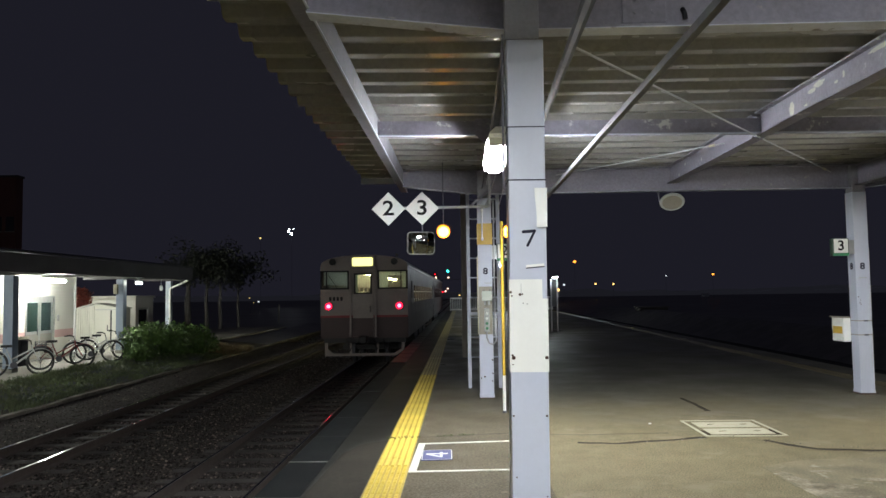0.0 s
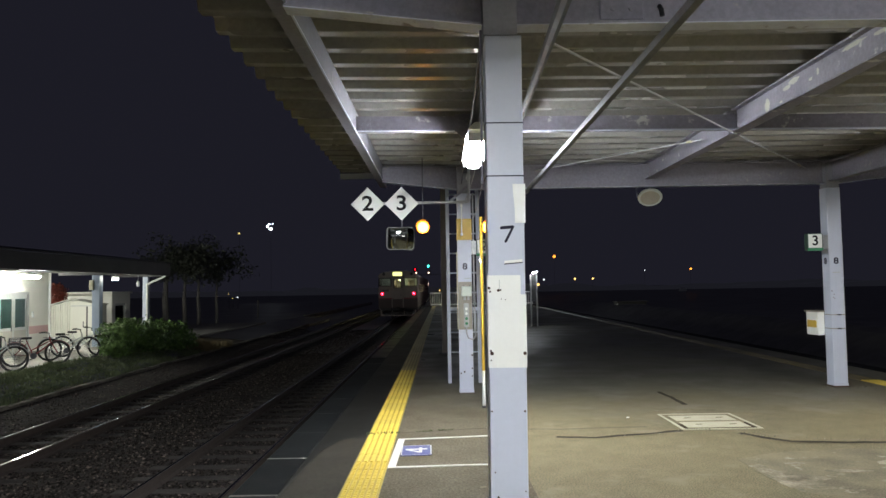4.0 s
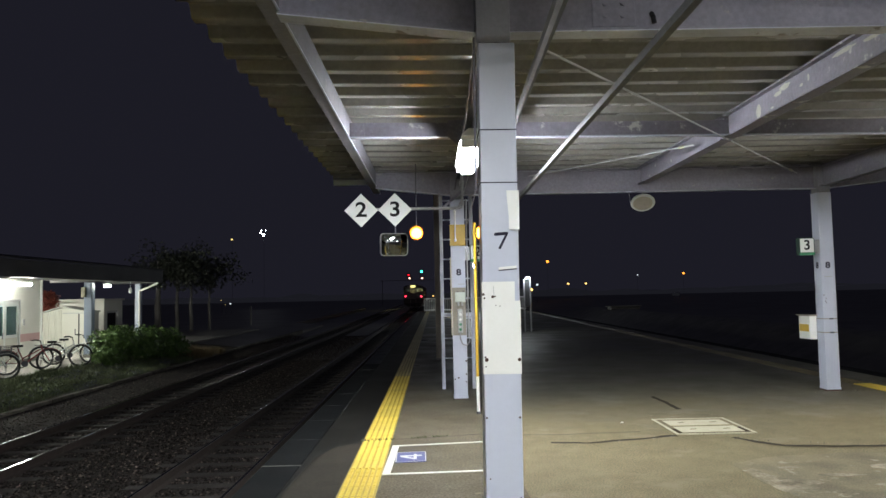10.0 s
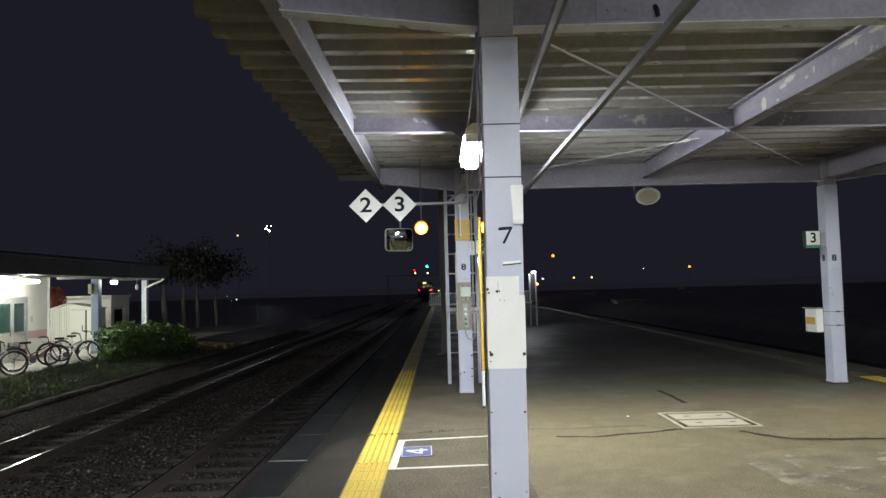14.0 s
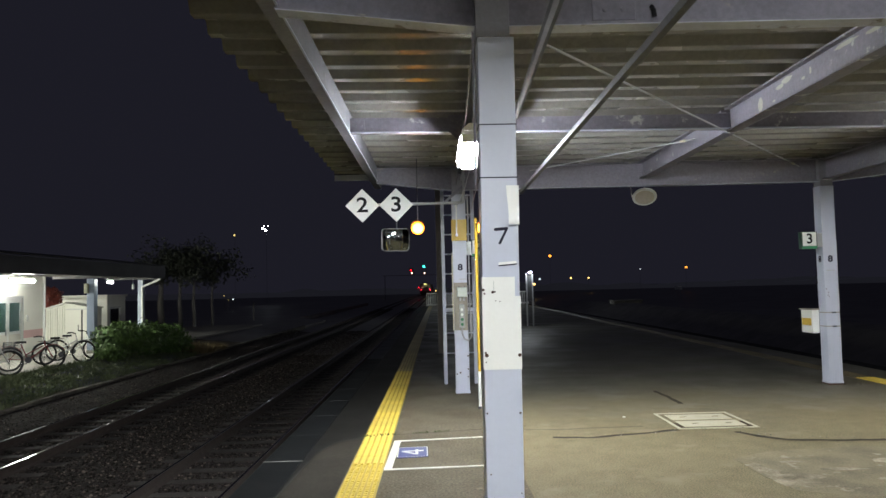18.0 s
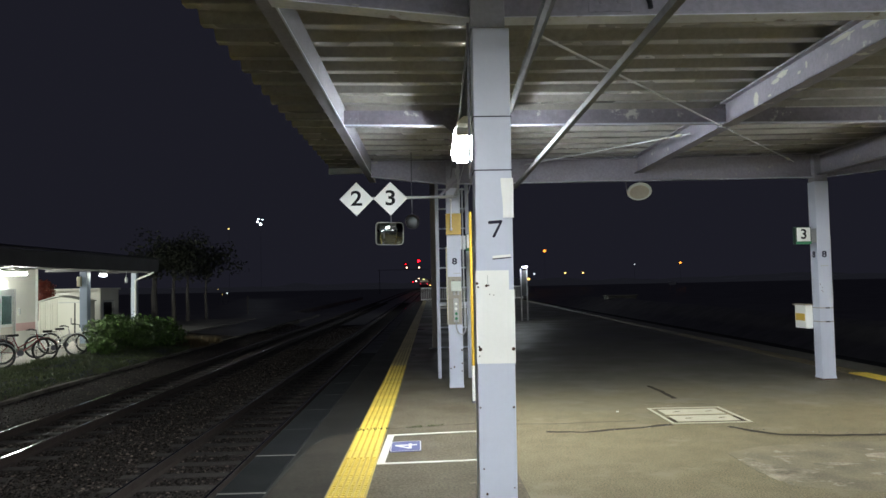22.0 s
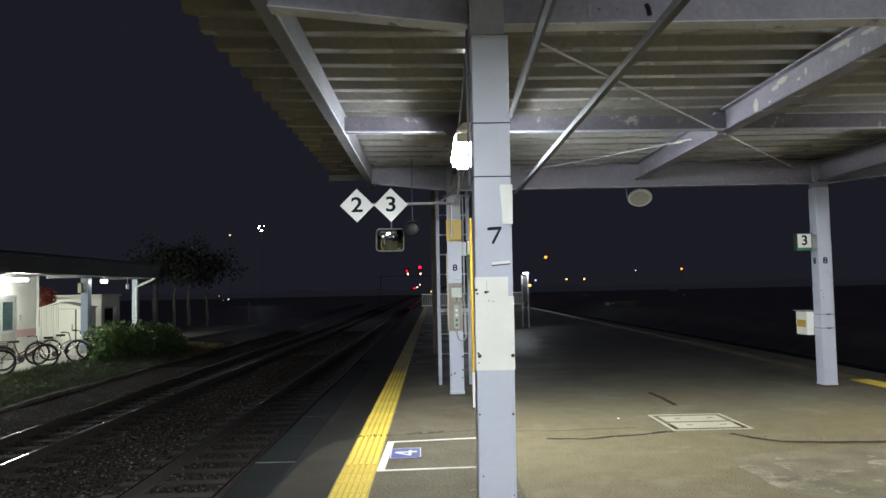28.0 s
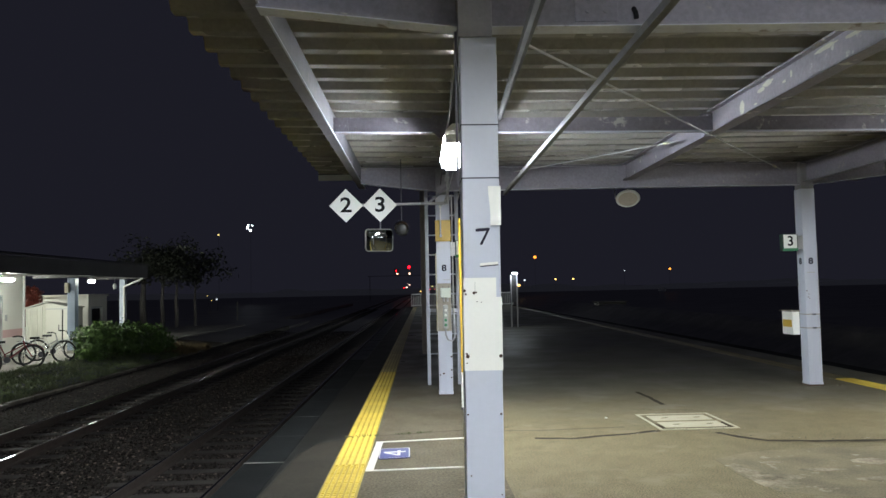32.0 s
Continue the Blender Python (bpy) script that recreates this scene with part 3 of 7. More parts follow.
def rail_mesh(x, y0, y1, z=RAIL):
    """The head and the foot of one rail, apart."""
    head = box(x - 0.020, x + 0.020, y0, y1, z - 0.012, z, 0.002)
    foot = extrude([(x - 0.06, z - 0.14), (x + 0.06, z - 0.14), (x + 0.012, z - 0.115), (x + 0.012, z - 0.04), (x + 0.032, z - 0.032), (x + 0.032, z - 0.007), (x + 0.026, z - 0.002), (x - 0.026, z - 0.002), (x - 0.032, z - 0.007), (x - 0.032, z - 0.032), (x - 0.012, z - 0.04), (x - 0.012, z - 0.115)], y0, y1, "y")
    return head, foot


def track(x, label):
    t = thing("railway_track", (x, 0, RAIL - 0.2), label, "track", kind="structure")
    for s in (-0.5335 - 0.03, 0.5335 + 0.03):
        pts = [Y0 - 20, 195.0] + [195 + 12 * k for k in range(1, 16)]
        head, foot = bmesh.new(), bmesh.new()
        for a, b in zip(pts, pts[1:]):
            h, f = rail_mesh(0, 0, 1)
            for bm, into in ((h, head), (f, foot)):
                for v in bm.verts:
                    y = a + (b - a) * v.co.y
                    v.co.x += x + s + bend(y)
                    v.co.y = y
                me = bpy.data.meshes.new("tmp")
                bm.to_mesh(me)
                into.from_mesh(me)
                bpy.data.meshes.remove(me)
                bm.free()
        r = part("rail", foot, M["railside"], t)
        part("rail_head", head, M["rail"], r, "bright worn steel rail head")
    me = mesh_of("sleeper", box(-1.05, 1.05, -0.11, 0.11, -0.075, 0.075, 0.012), M["sleeper"])
    for k in range(150):
        piece("sleeper", me, t, (x + random.uniform(-0.02, 0.02), 1.5 + 0.62 * k, RAIL - 0.228), random.uniform(-0.01, 0.01))


def bend(y):
    """The line curves away to the right far out."""
    return 0.0003 * max(0.0, y - 195.0) ** 2


def stones(name, label, count, x0, x1, y0, y1, smin, smax):
    """Loose stones on the bed, climbing the shoulder beside the yard."""
    rng = np.random.default_rng(5)
    base = np.array([(1, 0, 0), (0, 1, 0), (-1, 0, 0), (0, -1, 0), (0, 0, 1), (0, 0, -1)], float)
    tri = np.array([(0, 1, 4), (1, 2, 4), (2, 3, 4), (3, 0, 4), (1, 0, 5), (2, 1, 5), (3, 2, 5), (0, 3, 5)])
    u = rng.random(count) ** 1.6
    cx = rng.uniform(x0, x1, count)
    c = np.stack([cx, y0 + (y1 - y0) * u, -0.968 + 0.165 * np.clip(-8.3 - cx, 0, 1)], 1)
    s = rng.uniform(smin, smax, (count, 1, 1)) * rng.uniform(0.55, 1.2, (count, 6, 1)) * np.array([1.2, 1.0, 0.7])
    a = rng.uniform(0, TAU, count)
    p = base[None] * s
    x, y = p[..., 0].copy(), p[..., 1].copy()
    p[..., 0] = x * np.cos(a)[:, None] - y * np.sin(a)[:, None]
    p[..., 1] = x * np.sin(a)[:, None] + y * np.cos(a)[:, None]
    p += c[:, None] + rng.normal(0, 0.003, p.shape)
    f = (tri[None] + 6 * np.arange(count)[:, None, None]).reshape(-1, 3)
    me = bpy.data.meshes.new(name)
    me.from_pydata(p.reshape(-1, 3).tolist(), [], f.tolist())
    me.materials.append(M["stone"])
    return tagged(new(name, me), label, "ballast", kind="stuff")


def platform():
    p = thing("platform", (0, 0, -1.0), "broad island platform of worn brown asphalt between the tracks", "platform", kind="structure")
    part("surface", box(EDGE_L + 0.36, EDGE_R - 0.36, Y0, Y1, -0.09, 0.0), M["asphalt"], p, "worn brown asphalt, darker from inside the roof's end, damp beyond it")
    # a skin darker than the rest of the floor, its edge behind the column
    part("old_strip", extrude([(-0.935, -6), (0.22, -6), (0.26, 4), (0.2, 8), (0.25, 14.0), (0.1, 20.0), (0.2, 27.0), (-0.935, 27.0)], -0.01, 0.0018, "z"), M["darkasphalt"], p, "darker mottled asphalt beside the tactile paving")
    part("retaining_wall", box(EDGE_L + 0.06, EDGE_L + 0.34, Y0, Y1, -1.05, -0.14), M["concrete"], p)
    part("retaining_wall", box(EDGE_R - 0.34, EDGE_R - 0.06, Y0, Y1, -1.05, -0.14), M["concrete"], p)
    part("end_wall", box(EDGE_L + 0.34, EDGE_R - 0.34, Y1 - 0.3, Y1 - 0.02, -1.05, -0.10), M["concrete"], p)
    # worn places and seams, laid on as thin skins
    def blot(name, cx, cy, rx, ry, material, seed, z, n=34):
        bm = bmesh.new()
        ring = []
        for k in range(n):
            a = TAU * k / n
            w = 1 + 0.35 * noise.noise((math.cos(a) * 1.7 + seed, math.sin(a) * 1.7, seed * 0.7)) + 0.15 * noise.noise((math.cos(a) * 5 + seed, math.sin(a) * 5, 3))
            ring.append(bm.verts.new((cx + rx * w * math.cos(a), cy + ry * w * math.sin(a), z)))
        bm.faces.new(ring)
        part(name, bm, material, p)
    edge = []                              # outline of the patched place
    ring = [(2.10, 7.25), (2.08, 6.7), (2.14, 6.30), (2.8, 6.0), (4.3, 6.1), (4.6, 7.0), (4.2, 7.55), (3.2, 7.62), (2.5, 7.5)]
    for (ax, ay), (bx, by) in zip(ring, ring[1:] + ring[:1]):
        edge += [(ax + (bx - ax) * k / 8, ay + (by - ay) * k / 8) for k in range(8)]
    edge = [(x + 0.07 * noise.noise((x * 2.5, y * 2.5, 1)) + 0.02 * noise.noise((x * 9, y * 9, 2)), y + 0.07 * noise.noise((x * 2.5, y * 2.5, 5)) + 0.02 * noise.noise((x * 9, y * 9, 7))) for x, y in edge]
    part("patched_asphalt", extrude(edge, -0.008, 0.0015, "z"), M["patched"], p, "greyer patched asphalt")
    for cx, cy, rx, ry, sd in ((2.17, 6.72, 0.07, 0.40, 2.3), (2.36, 6.62, 0.17, 0.10, 5.1), (2.28, 6.45, 0.13, 0.09, 3.7), (2.78, 6.82, 0.20, 0.05, 7.3), (3.35, 7.05, 0.16, 0.10, 1.2), (2.5, 7.1, 0.10, 0.04, 9.2), (3.1, 6.5, 0.15, 0.08, 4.4)):
        blot("worn_patch", cx, cy, rx, ry, M["asphalt_pale"], sd, 0.0045 + 0.0002 * sd)
    blot("repair_patch", 2.5, 9.35, 0.62, 0.55, M["patched"], 8.4, 0.003)
    part("edge_strip", box(EDGE_L + 0.357, -1.245, Y0, Y1, -0.01, 0.003), M["edge"], p, "near-black asphalt strip behind the coping")
    part("mended_patch", extrude([(-1.66, 3.0), (-1.25, 3.0), (-1.25, 8.55), (-1.42, 8.42), (-1.50, 8.36), (-1.62, 7.9), (-1.68, 6.5)], -0.008, 0.0055, "z"), M["lighteredge"], p)
    def seam(pts, w, paint="tar"):
        bm = bmesh.new()
        last = None
        for i, (x, y) in enumerate(pts):
            a, b = pts[max(i - 1, 0)], pts[min(i + 1, len(pts) - 1)]
            d = Vector((b[0] - a[0], b[1] - a[1])).normalized()
            ww = w * (1 + 0.5 * noise.noise((x * 6, y * 6, 0)))
            now = [bm.verts.new((x - d.y * ww, y + d.x * ww, 0.006)), bm.verts.new((x + d.y * ww, y - d.x * ww, 0.006))]
            if last:
                bm.faces.new((last[0], last[1], now[1], now[0]))
            last = now
        part("tar_seam", bm, M[paint], p)
    def line(pts, step=0.12):
        out = []
        for (ax, ay), (bx, by) in zip(pts, pts[1:]):
            n = max(1, int(math.hypot(bx - ax, by - ay) / step))
            out += [(ax + (bx - ax) * k / n + 0.012 * noise.noise((ax + k, by, 1)), ay + (by - ay) * k / n + 0.02 * noise.noise((k * 0.7, ay, 2))) for k in range(n)]
        return out + [pts[-1]]
    seam(line([(0.69, 8.35), (1.05, 8.28), (1.6, 8.42), (2.03, 8.56)]), 0.036)
    seam(line([(2.56, 8.40), (2.70, 8.15), (2.88, 7.95), (3.3, 7.87), (3.79, 7.84), (5.2, 7.8)]), 0.039)
    seam(line([(2.60, 11.35), (2.62, 10.8), (2.60, 10.19)]), 0.032)
    seam(line([(0.1, 8.80), (0.8, 8.74), (1.72, 8.80)]), 0.030, "faded_seam")
    seam(line([(-1.24, 8.62), (-0.6, 8.74), (0.06, 8.88), (0.49, 8.97)]), 0.011)
    # white waiting box with its blue number plate
    z0, z1 = -0.004, 0.006
    part("line", extrude([(-0.916, 8.335), (0.05, 8.448), (0.05, 8.492), (-0.918, 8.382)], z0, z1, "z"), M["linepaint"], p)
    part("line", extrude([(-0.936, 7.178), (0.02, 7.232), (0.02, 7.272), (-0.938, 7.220)], z0, z1, "z"), M["linepaint"], p)
    part("line", extrude([(-0.938, 7.2205), (-0.870, 7.2242), (-0.848, 8.3425), (-0.916, 8.3345)], z0, z1, "z"), M["linepaint"], p)

    def on_plate(u, v):
        """From the plate's own sides to the floor; it lies a little askew."""
        return (-0.712 + u - 0.02 * v, 7.835 + 0.10 * u + v)
    plate = part("number_plate", extrude([on_plate(a, b) for a, b in rounded(0.287, 0.42, 0.03)], z0, 0.008, "z"), M["blue"], p, "blue floor plate with a white border and number")
    outer, inner = rounded(0.281, 0.414, 0.028), rounded(0.265, 0.396, 0.022)
    rim = bmesh.new()
    lo, hi = [rim.verts.new((*on_plate(a, b), 0.0092)) for a, b in outer], [rim.verts.new((*on_plate(a, b), 0.0092)) for a, b in inner]
    for k in range(len(lo)):
        q = (k + 1) % len(lo)
        rim.faces.new((lo[k], lo[q], hi[q], hi[k]))
    part("border", rim, M["linepaint"], plate)
    four = bmesh.new()
    for poly in (((0.106, 0.0), (0.145, 0.0), (0.145, 0.27), (0.106, 0.27)), ((0.0, 0.064), (0.106, 0.064), (0.106, 0.102), (0.0, 0.102)), ((0.145, 0.064), (0.178, 0.064), (0.178, 0.102), (0.145, 0.102)),
                 ((0.0, 0.102), (0.040, 0.102), (0.106, 0.205), (0.106, 0.27))):
        extrude([on_plate(-0.76 * (v - 0.135), 1.15 * (u - 0.095)) for u, v in poly], 0.0085, 0.0105, "z", four)
    part("number", four, M["linepaint"], plate)
    # joints of grass across the strip
    bm = bmesh.new()
    for k in range(140):
        x = random.choice((random.uniform(-1.26, -0.92), random.uniform(-0.75, -0.35)))
        y = 8.62 + (x + 1.24) * 0.2 + random.gauss(0, 0.015)
        h, a = random.uniform(0.01, 0.035), random.uniform(0, TAU)
        d = Vector((math.cos(a), math.sin(a), 0)) * 0.004
        o = Vector((x, y, 0.006))
        tip = o + Vector((random.gauss(0, 0.012), random.gauss(0, 0.012), h))
        bm.faces.new([bm.verts.new(o - d), bm.verts.new(o + d), bm.verts.new(tip)])
    part("weed_tufts", bm, M["grass"], p)
    return p


def floor_hatch():
    h = thing("floor_hatch", (2.48, 9.07, 0), "cream square floor hatch with two leaves set in the asphalt", "hatch")
    x0, x1, y0, y1 = 2.055, 2.90, 8.60, 9.53
    w = 0.030
    for b in ((x0, x1, y0, y0 + w), (x0, x1, y1 - w, y1), (x0, x0 + w, y0 + w, y1 - w), (x1 - w, x1, y0 + w, y1 - w)):
        part("frame", box(*b, -0.01, 0.010, 0.003), M["cream"], h)
    part("pit_edge", box(x0 + w, x1 - w, y0 + w, y1 - w, -0.012, 0.0022), M["rustgap"], h, "rusty brown gap round the leaves")
    for a, b in ((y0 + 0.108, 9.026), (9.104, y1 - 0.108)):
        leaf = part("leaf", box(x0 + 0.092, x1 - 0.086, a, b, -0.004, 0.0075, 0.002), M["cream"], h)
        for x in (x0 + 0.26, x1 - 0.22):
            part("lifting_slot", extrude([(x - 0.045, (a + b) / 2 - 0.016), (x - 0.03, (a + b) / 2 + 0.004), (x + 0.03, (a + b) / 2 + 0.016), (x + 0.045, (a + b) / 2 + 0.012), (x + 0.02, (a + b) / 2 - 0.004)], 0.003, 0.0095, "z"), M["rustgap"], leaf)


def h_column(name, x, yf, label, w=CW):
    """A boxed steel column; yf is its front face."""
    c = thing(name, (x, yf + w / 2, 0), label, "column", "canopy columns")
    h = w / 2
    part("shaft", box(x - h, x + h, yf, yf + w, 0.0, 2.903, 0.006), M["paint"], c)
    part("base_plate", box(x - h - 0.006, x + h + 0.006, yf - 0.006, yf + w + 0.006, 0.0, 0.055, 0.008), M["paint"], c)
    part("rust_ring", box(x - h - 0.010, x + h + 0.010, yf - 0.010, yf + w + 0.010, 0.0, 0.014, 0.004), M["rust"], c, "rusty foot")
    return c


# rust stains on the paint, built as small raised discs
def bolt(c, x, y, z, r=0.010):
    part("bolt", lathe([(r, 0), (r * 0.9, 0.006), (r * 0.4, 0.009)], (x, y + 0.001, z), (0, -1, 0), 8), M["rust"], c, "small raised rust spot")


def column_seven():
    y, cx, w = COLS[0], -0.103, 0.200
    c = h_column("canopy_column", cx, y, "lavender-painted steel canopy column with a white band and number seven", w)
    h = w / 2
    for z in (2.13, 2.42):
        part("seam", box(cx - h - 0.0025, cx + h + 0.0025, y - 0.0025, y + w + 0.0025, z - 0.003, z + 0.003), M["numeral"], c)
    band = box(cx - h - 0.003, cx + h + 0.003, y - 0.003, y + w * 0.6, 1.10, 1.49)
    box(cx - h - 0.003, cx + h - 0.026, y - 0.003, y + w * 0.6, 1.49, 1.593, bm=band)
    part("white_band", band, M["white"], c, "white painted band, scuffed")
    seven = extrude([(-0.134, 1.842), (-0.128, 1.840), (-0.066, 1.844), (-0.058, 1.850), (-0.058, 1.858), (-0.066, 1.861), (-0.128, 1.857), (-0.135, 1.852)], y - 0.003, y - 0.001, "y")
    extrude([(-0.075, 1.846), (-0.060, 1.848), (-0.096, 1.776), (-0.100, 1.769), (-0.109, 1.768), (-0.113, 1.774)], y - 0.0035, y - 0.0012, "y", seven)
    part("number", seven, M["numeral"], c)
    sheet = bmesh.new()
    rows = []
    for k in range(13):
        u = k / 12
        lift = 0.005 + 0.016 * max(0.0, 1 - 4.5 * u) ** 2 + 0.0025 * abs(math.sin(7 * u))
        left, right = -0.056 - 0.006 * u + 0.003 * math.sin(5 * u), 0.001 + 0.003 * u
        rows.append([(left + (right - left) * j / 4, y - lift - 0.003 * abs(math.sin(3.1 * j / 4 + 4 * u)), 1.872 + 0.213 * u) for j in range(5)])
    for back in (0.0, 0.0015):
        grid = [[sheet.verts.new((a, b + back, z)) for a, b, z in row] for row in rows]
        for p, q in zip(grid, grid[1:]):
            for j in range(4):
                sheet.faces.new((p[j], p[j + 1], q[j + 1], q[j])).smooth = True
    part("plastic_sheet", sheet, M["signwhite"], c, "curling white plastic sheet")
    part("clip", extrude([(-0.114, 1.656), (-0.018, 1.664), (-0.018, 1.678), (-0.114, 1.670)], y - 0.010, y - 0.001, "y"), M["white"], c, "pale slanting clip")
    part("clip_strap", extrude([(-0.114, 1.650), (-0.016, 1.658), (-0.016, 1.664), (-0.114, 1.656)], y - 0.004, y - 0.001, "y"), M["numeral"], c)
    for dx, z in ((-0.084, 1.175), (-0.09, 1.505), (-0.088, 0.87), (0.088, 0.87), (0.085, 0.45), (-0.05, 1.515), (-0.06, 0.42), (-0.075, 0.55)):
        bolt(c, cx + dx, y - 0.003 if 1.1 < z < 1.6 else y, z, random.uniform(0.003, 0.007))
    for x, z, r in ((cx - h + 0.016, 1.176, 0.011), (cx - h + 0.010, 1.190, 0.006), (cx - h + 0.012, 1.140, 0.004), (cx + h - 0.008, 1.176, 0.010), (cx - h + 0.004, 1.525, 0.008), (cx - 0.046, 1.512, 0.008), (cx - 0.034, 1.514, 0.005), (cx - 0.03, 1.466, 0.003), (cx - 0.008, 1.462, 0.003)):
        bolt(c, x, y - 0.003, z, r)
    part("drip_mark", box(cx - 0.041, cx - 0.0385, y - 0.0042, y - 0.003, 1.515, 1.57), M["grey"], c)
    c.location.x -= 0.0066                 # it leans a little
    c.rotation_euler = (0, 0.006, 0)
    # a pipe up the hidden edge
    part("conduit", path_tube([(-0.221, y + 0.11, 2.97), (-0.221, y + 0.11, 2.15), (-0.221, y + 0.10, 2.1)], 0.007), M["steel"], c)
    return c


def column_eight():
    y = COLS[1]
    c = h_column("canopy_column", CX, y, "lavender-painted steel canopy column numbered eight with electric boxes")
    h = CW / 2
    part("yellow_cover", box(CX - h - 0.012, CX + h + 0.008, y - 0.03, y + 0.05, 2.22, 2.53, 0.004), M["yellow"], c, "yellow sheet cover")
    letters("8", 0.125, c, M["numeral"], pose(-0.105, y - 0.001, 1.83) @ FACING, bold=0.004, wide=1.15)
    part("clip", box(-0.12, -0.02, y - 0.008, y - 0.001, 1.655, 1.665), M["grey"], c)
    part("side_rail", box(CX - h - 0.02, CX - h - 0.002, y - 0.012, y + 0.03, 0.92, 2.05), M["cream"], c)
    board = part("backing_board", box(CX - h + 0.002, CX + h - 0.004, y - 0.014, y - 0.001, 0.92, 1.61, 0.003), M["tan"], c, "tan backing board")
    case = part("switch_case", box(-0.165, -0.018, y - 0.085, y - 0.014, 1.40, 1.545, 0.012), M["palegreen"], c, "pale green switch case")
    part("latch", box(-0.14, -0.128, y - 0.09, y - 0.06, 1.545, 1.565), M["darksteel"], case)
    part("latch", box(-0.055, -0.043, y - 0.09, y - 0.06, 1.545, 1.565), M["darksteel"], case)
    part("gland", tube((-0.12, y - 0.05, 1.40), (-0.12, y - 0.05, 1.345), 0.017), M["grey"], case)
    part("gland", tube((-0.065, y - 0.05, 1.40), (-0.065, y - 0.05, 1.345), 0.017), M["grey"], case)
    push = part("button_box", box(-0.135, -0.06, y - 0.075, y - 0.014, 0.955, 1.30, 0.014), M["grey"], c, "grey upright push-button box")
    for z, m in ((1.22, "signwhite"), (1.15, "signwhite"), (1.08, "green"), (1.01, "green")):
        part("button", lathe([(0.020, 0), (0.020, 0.012), (0.012, 0.018)], (-0.0975, y - 0.075, z), (0, -1, 0), 12), M[m], push)
    part("cable", path_tube([(-0.10, y - 0.045, 0.955), (-0.10, y - 0.05, 0.88), (-0.07, y - 0.06, 0.80), (-0.01, y - 0.06, 0.775), (0.03, y - 0.05, 0.83), (0.035, y - 0.03, 0.95), (0.03, y - 0.02, 1.2)], 0.011), M["cable"], c, "looped grey cable")
    part("riser_pipe", tube((0.022, y - 0.02, 0.9), (0.022, y - 0.02, 2.9), 0.012), M["galv"], c)
    for dx, z in ((0.085, 0.55), (0.085, 0.36), (0.08, 0.25), (-0.08, 0.29), (-0.03, 0.31)):
        bolt(c, CX + dx, y, z, random.uniform(0.008, 0.014))
    return c


def column_eight_right():
    y = COLS[1]
    c = h_column("canopy_column", CR, y, "white-lavender steel canopy column numbered eight beside the far tactile line")
    h = CW / 2
    letters("8", 0.125, c, M["numeral"], pose(CR + 0.0, y - 0.001, 1.825) @ FACING, bold=0.004, wide=1.15)
    letters("8", 0.125, c, M["numeral"], pose(CR - h - 0.001, y + 0.10, 1.825, 0, 0, -90) @ FACING, bold=0.004, wide=1.15)
    part("clip", box(CR - 0.06, CR + 0.05, y - 0.008, y - 0.001, 1.655, 1.665), M["grey"], c)
    for z in (0.845, 1.045):
        part("strap", box(CR - h - 0.003, CR + h + 0.003, y - 0.004, y + CW + 0.004, z - 0.006, z + 0.006), M["tan"], c)
        part("strap_screw", box(CR - 0.02, CR + 0.035, y - 0.022, y - 0.003, z - 0.010, z + 0.010, 0.003), M["darksteel"], c)
    part("pipe", tube((CR + h + 0.015, y + 0.05, 1.1), (CR + h + 0.015, y + 0.05, 2.1), 0.013), M["galv"], c)
    for dx, z in ((-0.05, 1.34), (-0.06, 1.30), (-0.045, 1.28), (-0.08, 1.39)):
        bolt(c, CR + dx, y, z, random.uniform(0.005, 0.008))
    part("rust_skirt", box(CR - h - 0.008, CR + h + 0.008, y - 0.008, y + CW + 0.008, 0, 0.022), M["rust"], c)
    return c


def number_sign(text, x, y, z, label):
    s = thing("platform_sign", (x, y, z - 0.14), label, "sign", "platform number signs")
    part("case", box(x - 0.115, x + 0.115, y, y + 0.09, z - 0.125, z + 0.125, 0.006), M["signcase"], s, "dark green case")
    face = part("face", box(x - 0.10, x + 0.10, y - 0.006, y, z - 0.085, z + 0.115, 0.003), M["signwhite"], s)
    letters(text, 0.20, face, M["black"], pose(x, y - 0.007, z + 0.015) @ FACING, bold=0.004)
    part("green_foot", box(x - 0.112, x + 0.112, y - 0.005, y, z - 0.125, z - 0.088), M["green"], s)
    part("bracket", box(x + (0.115 if x > 1 else -0.19), x + (0.205 if x > 1 else -0.115), y + 0.03, y + 0.06, z - 0.10, z + 0.10), M["galv"], s)


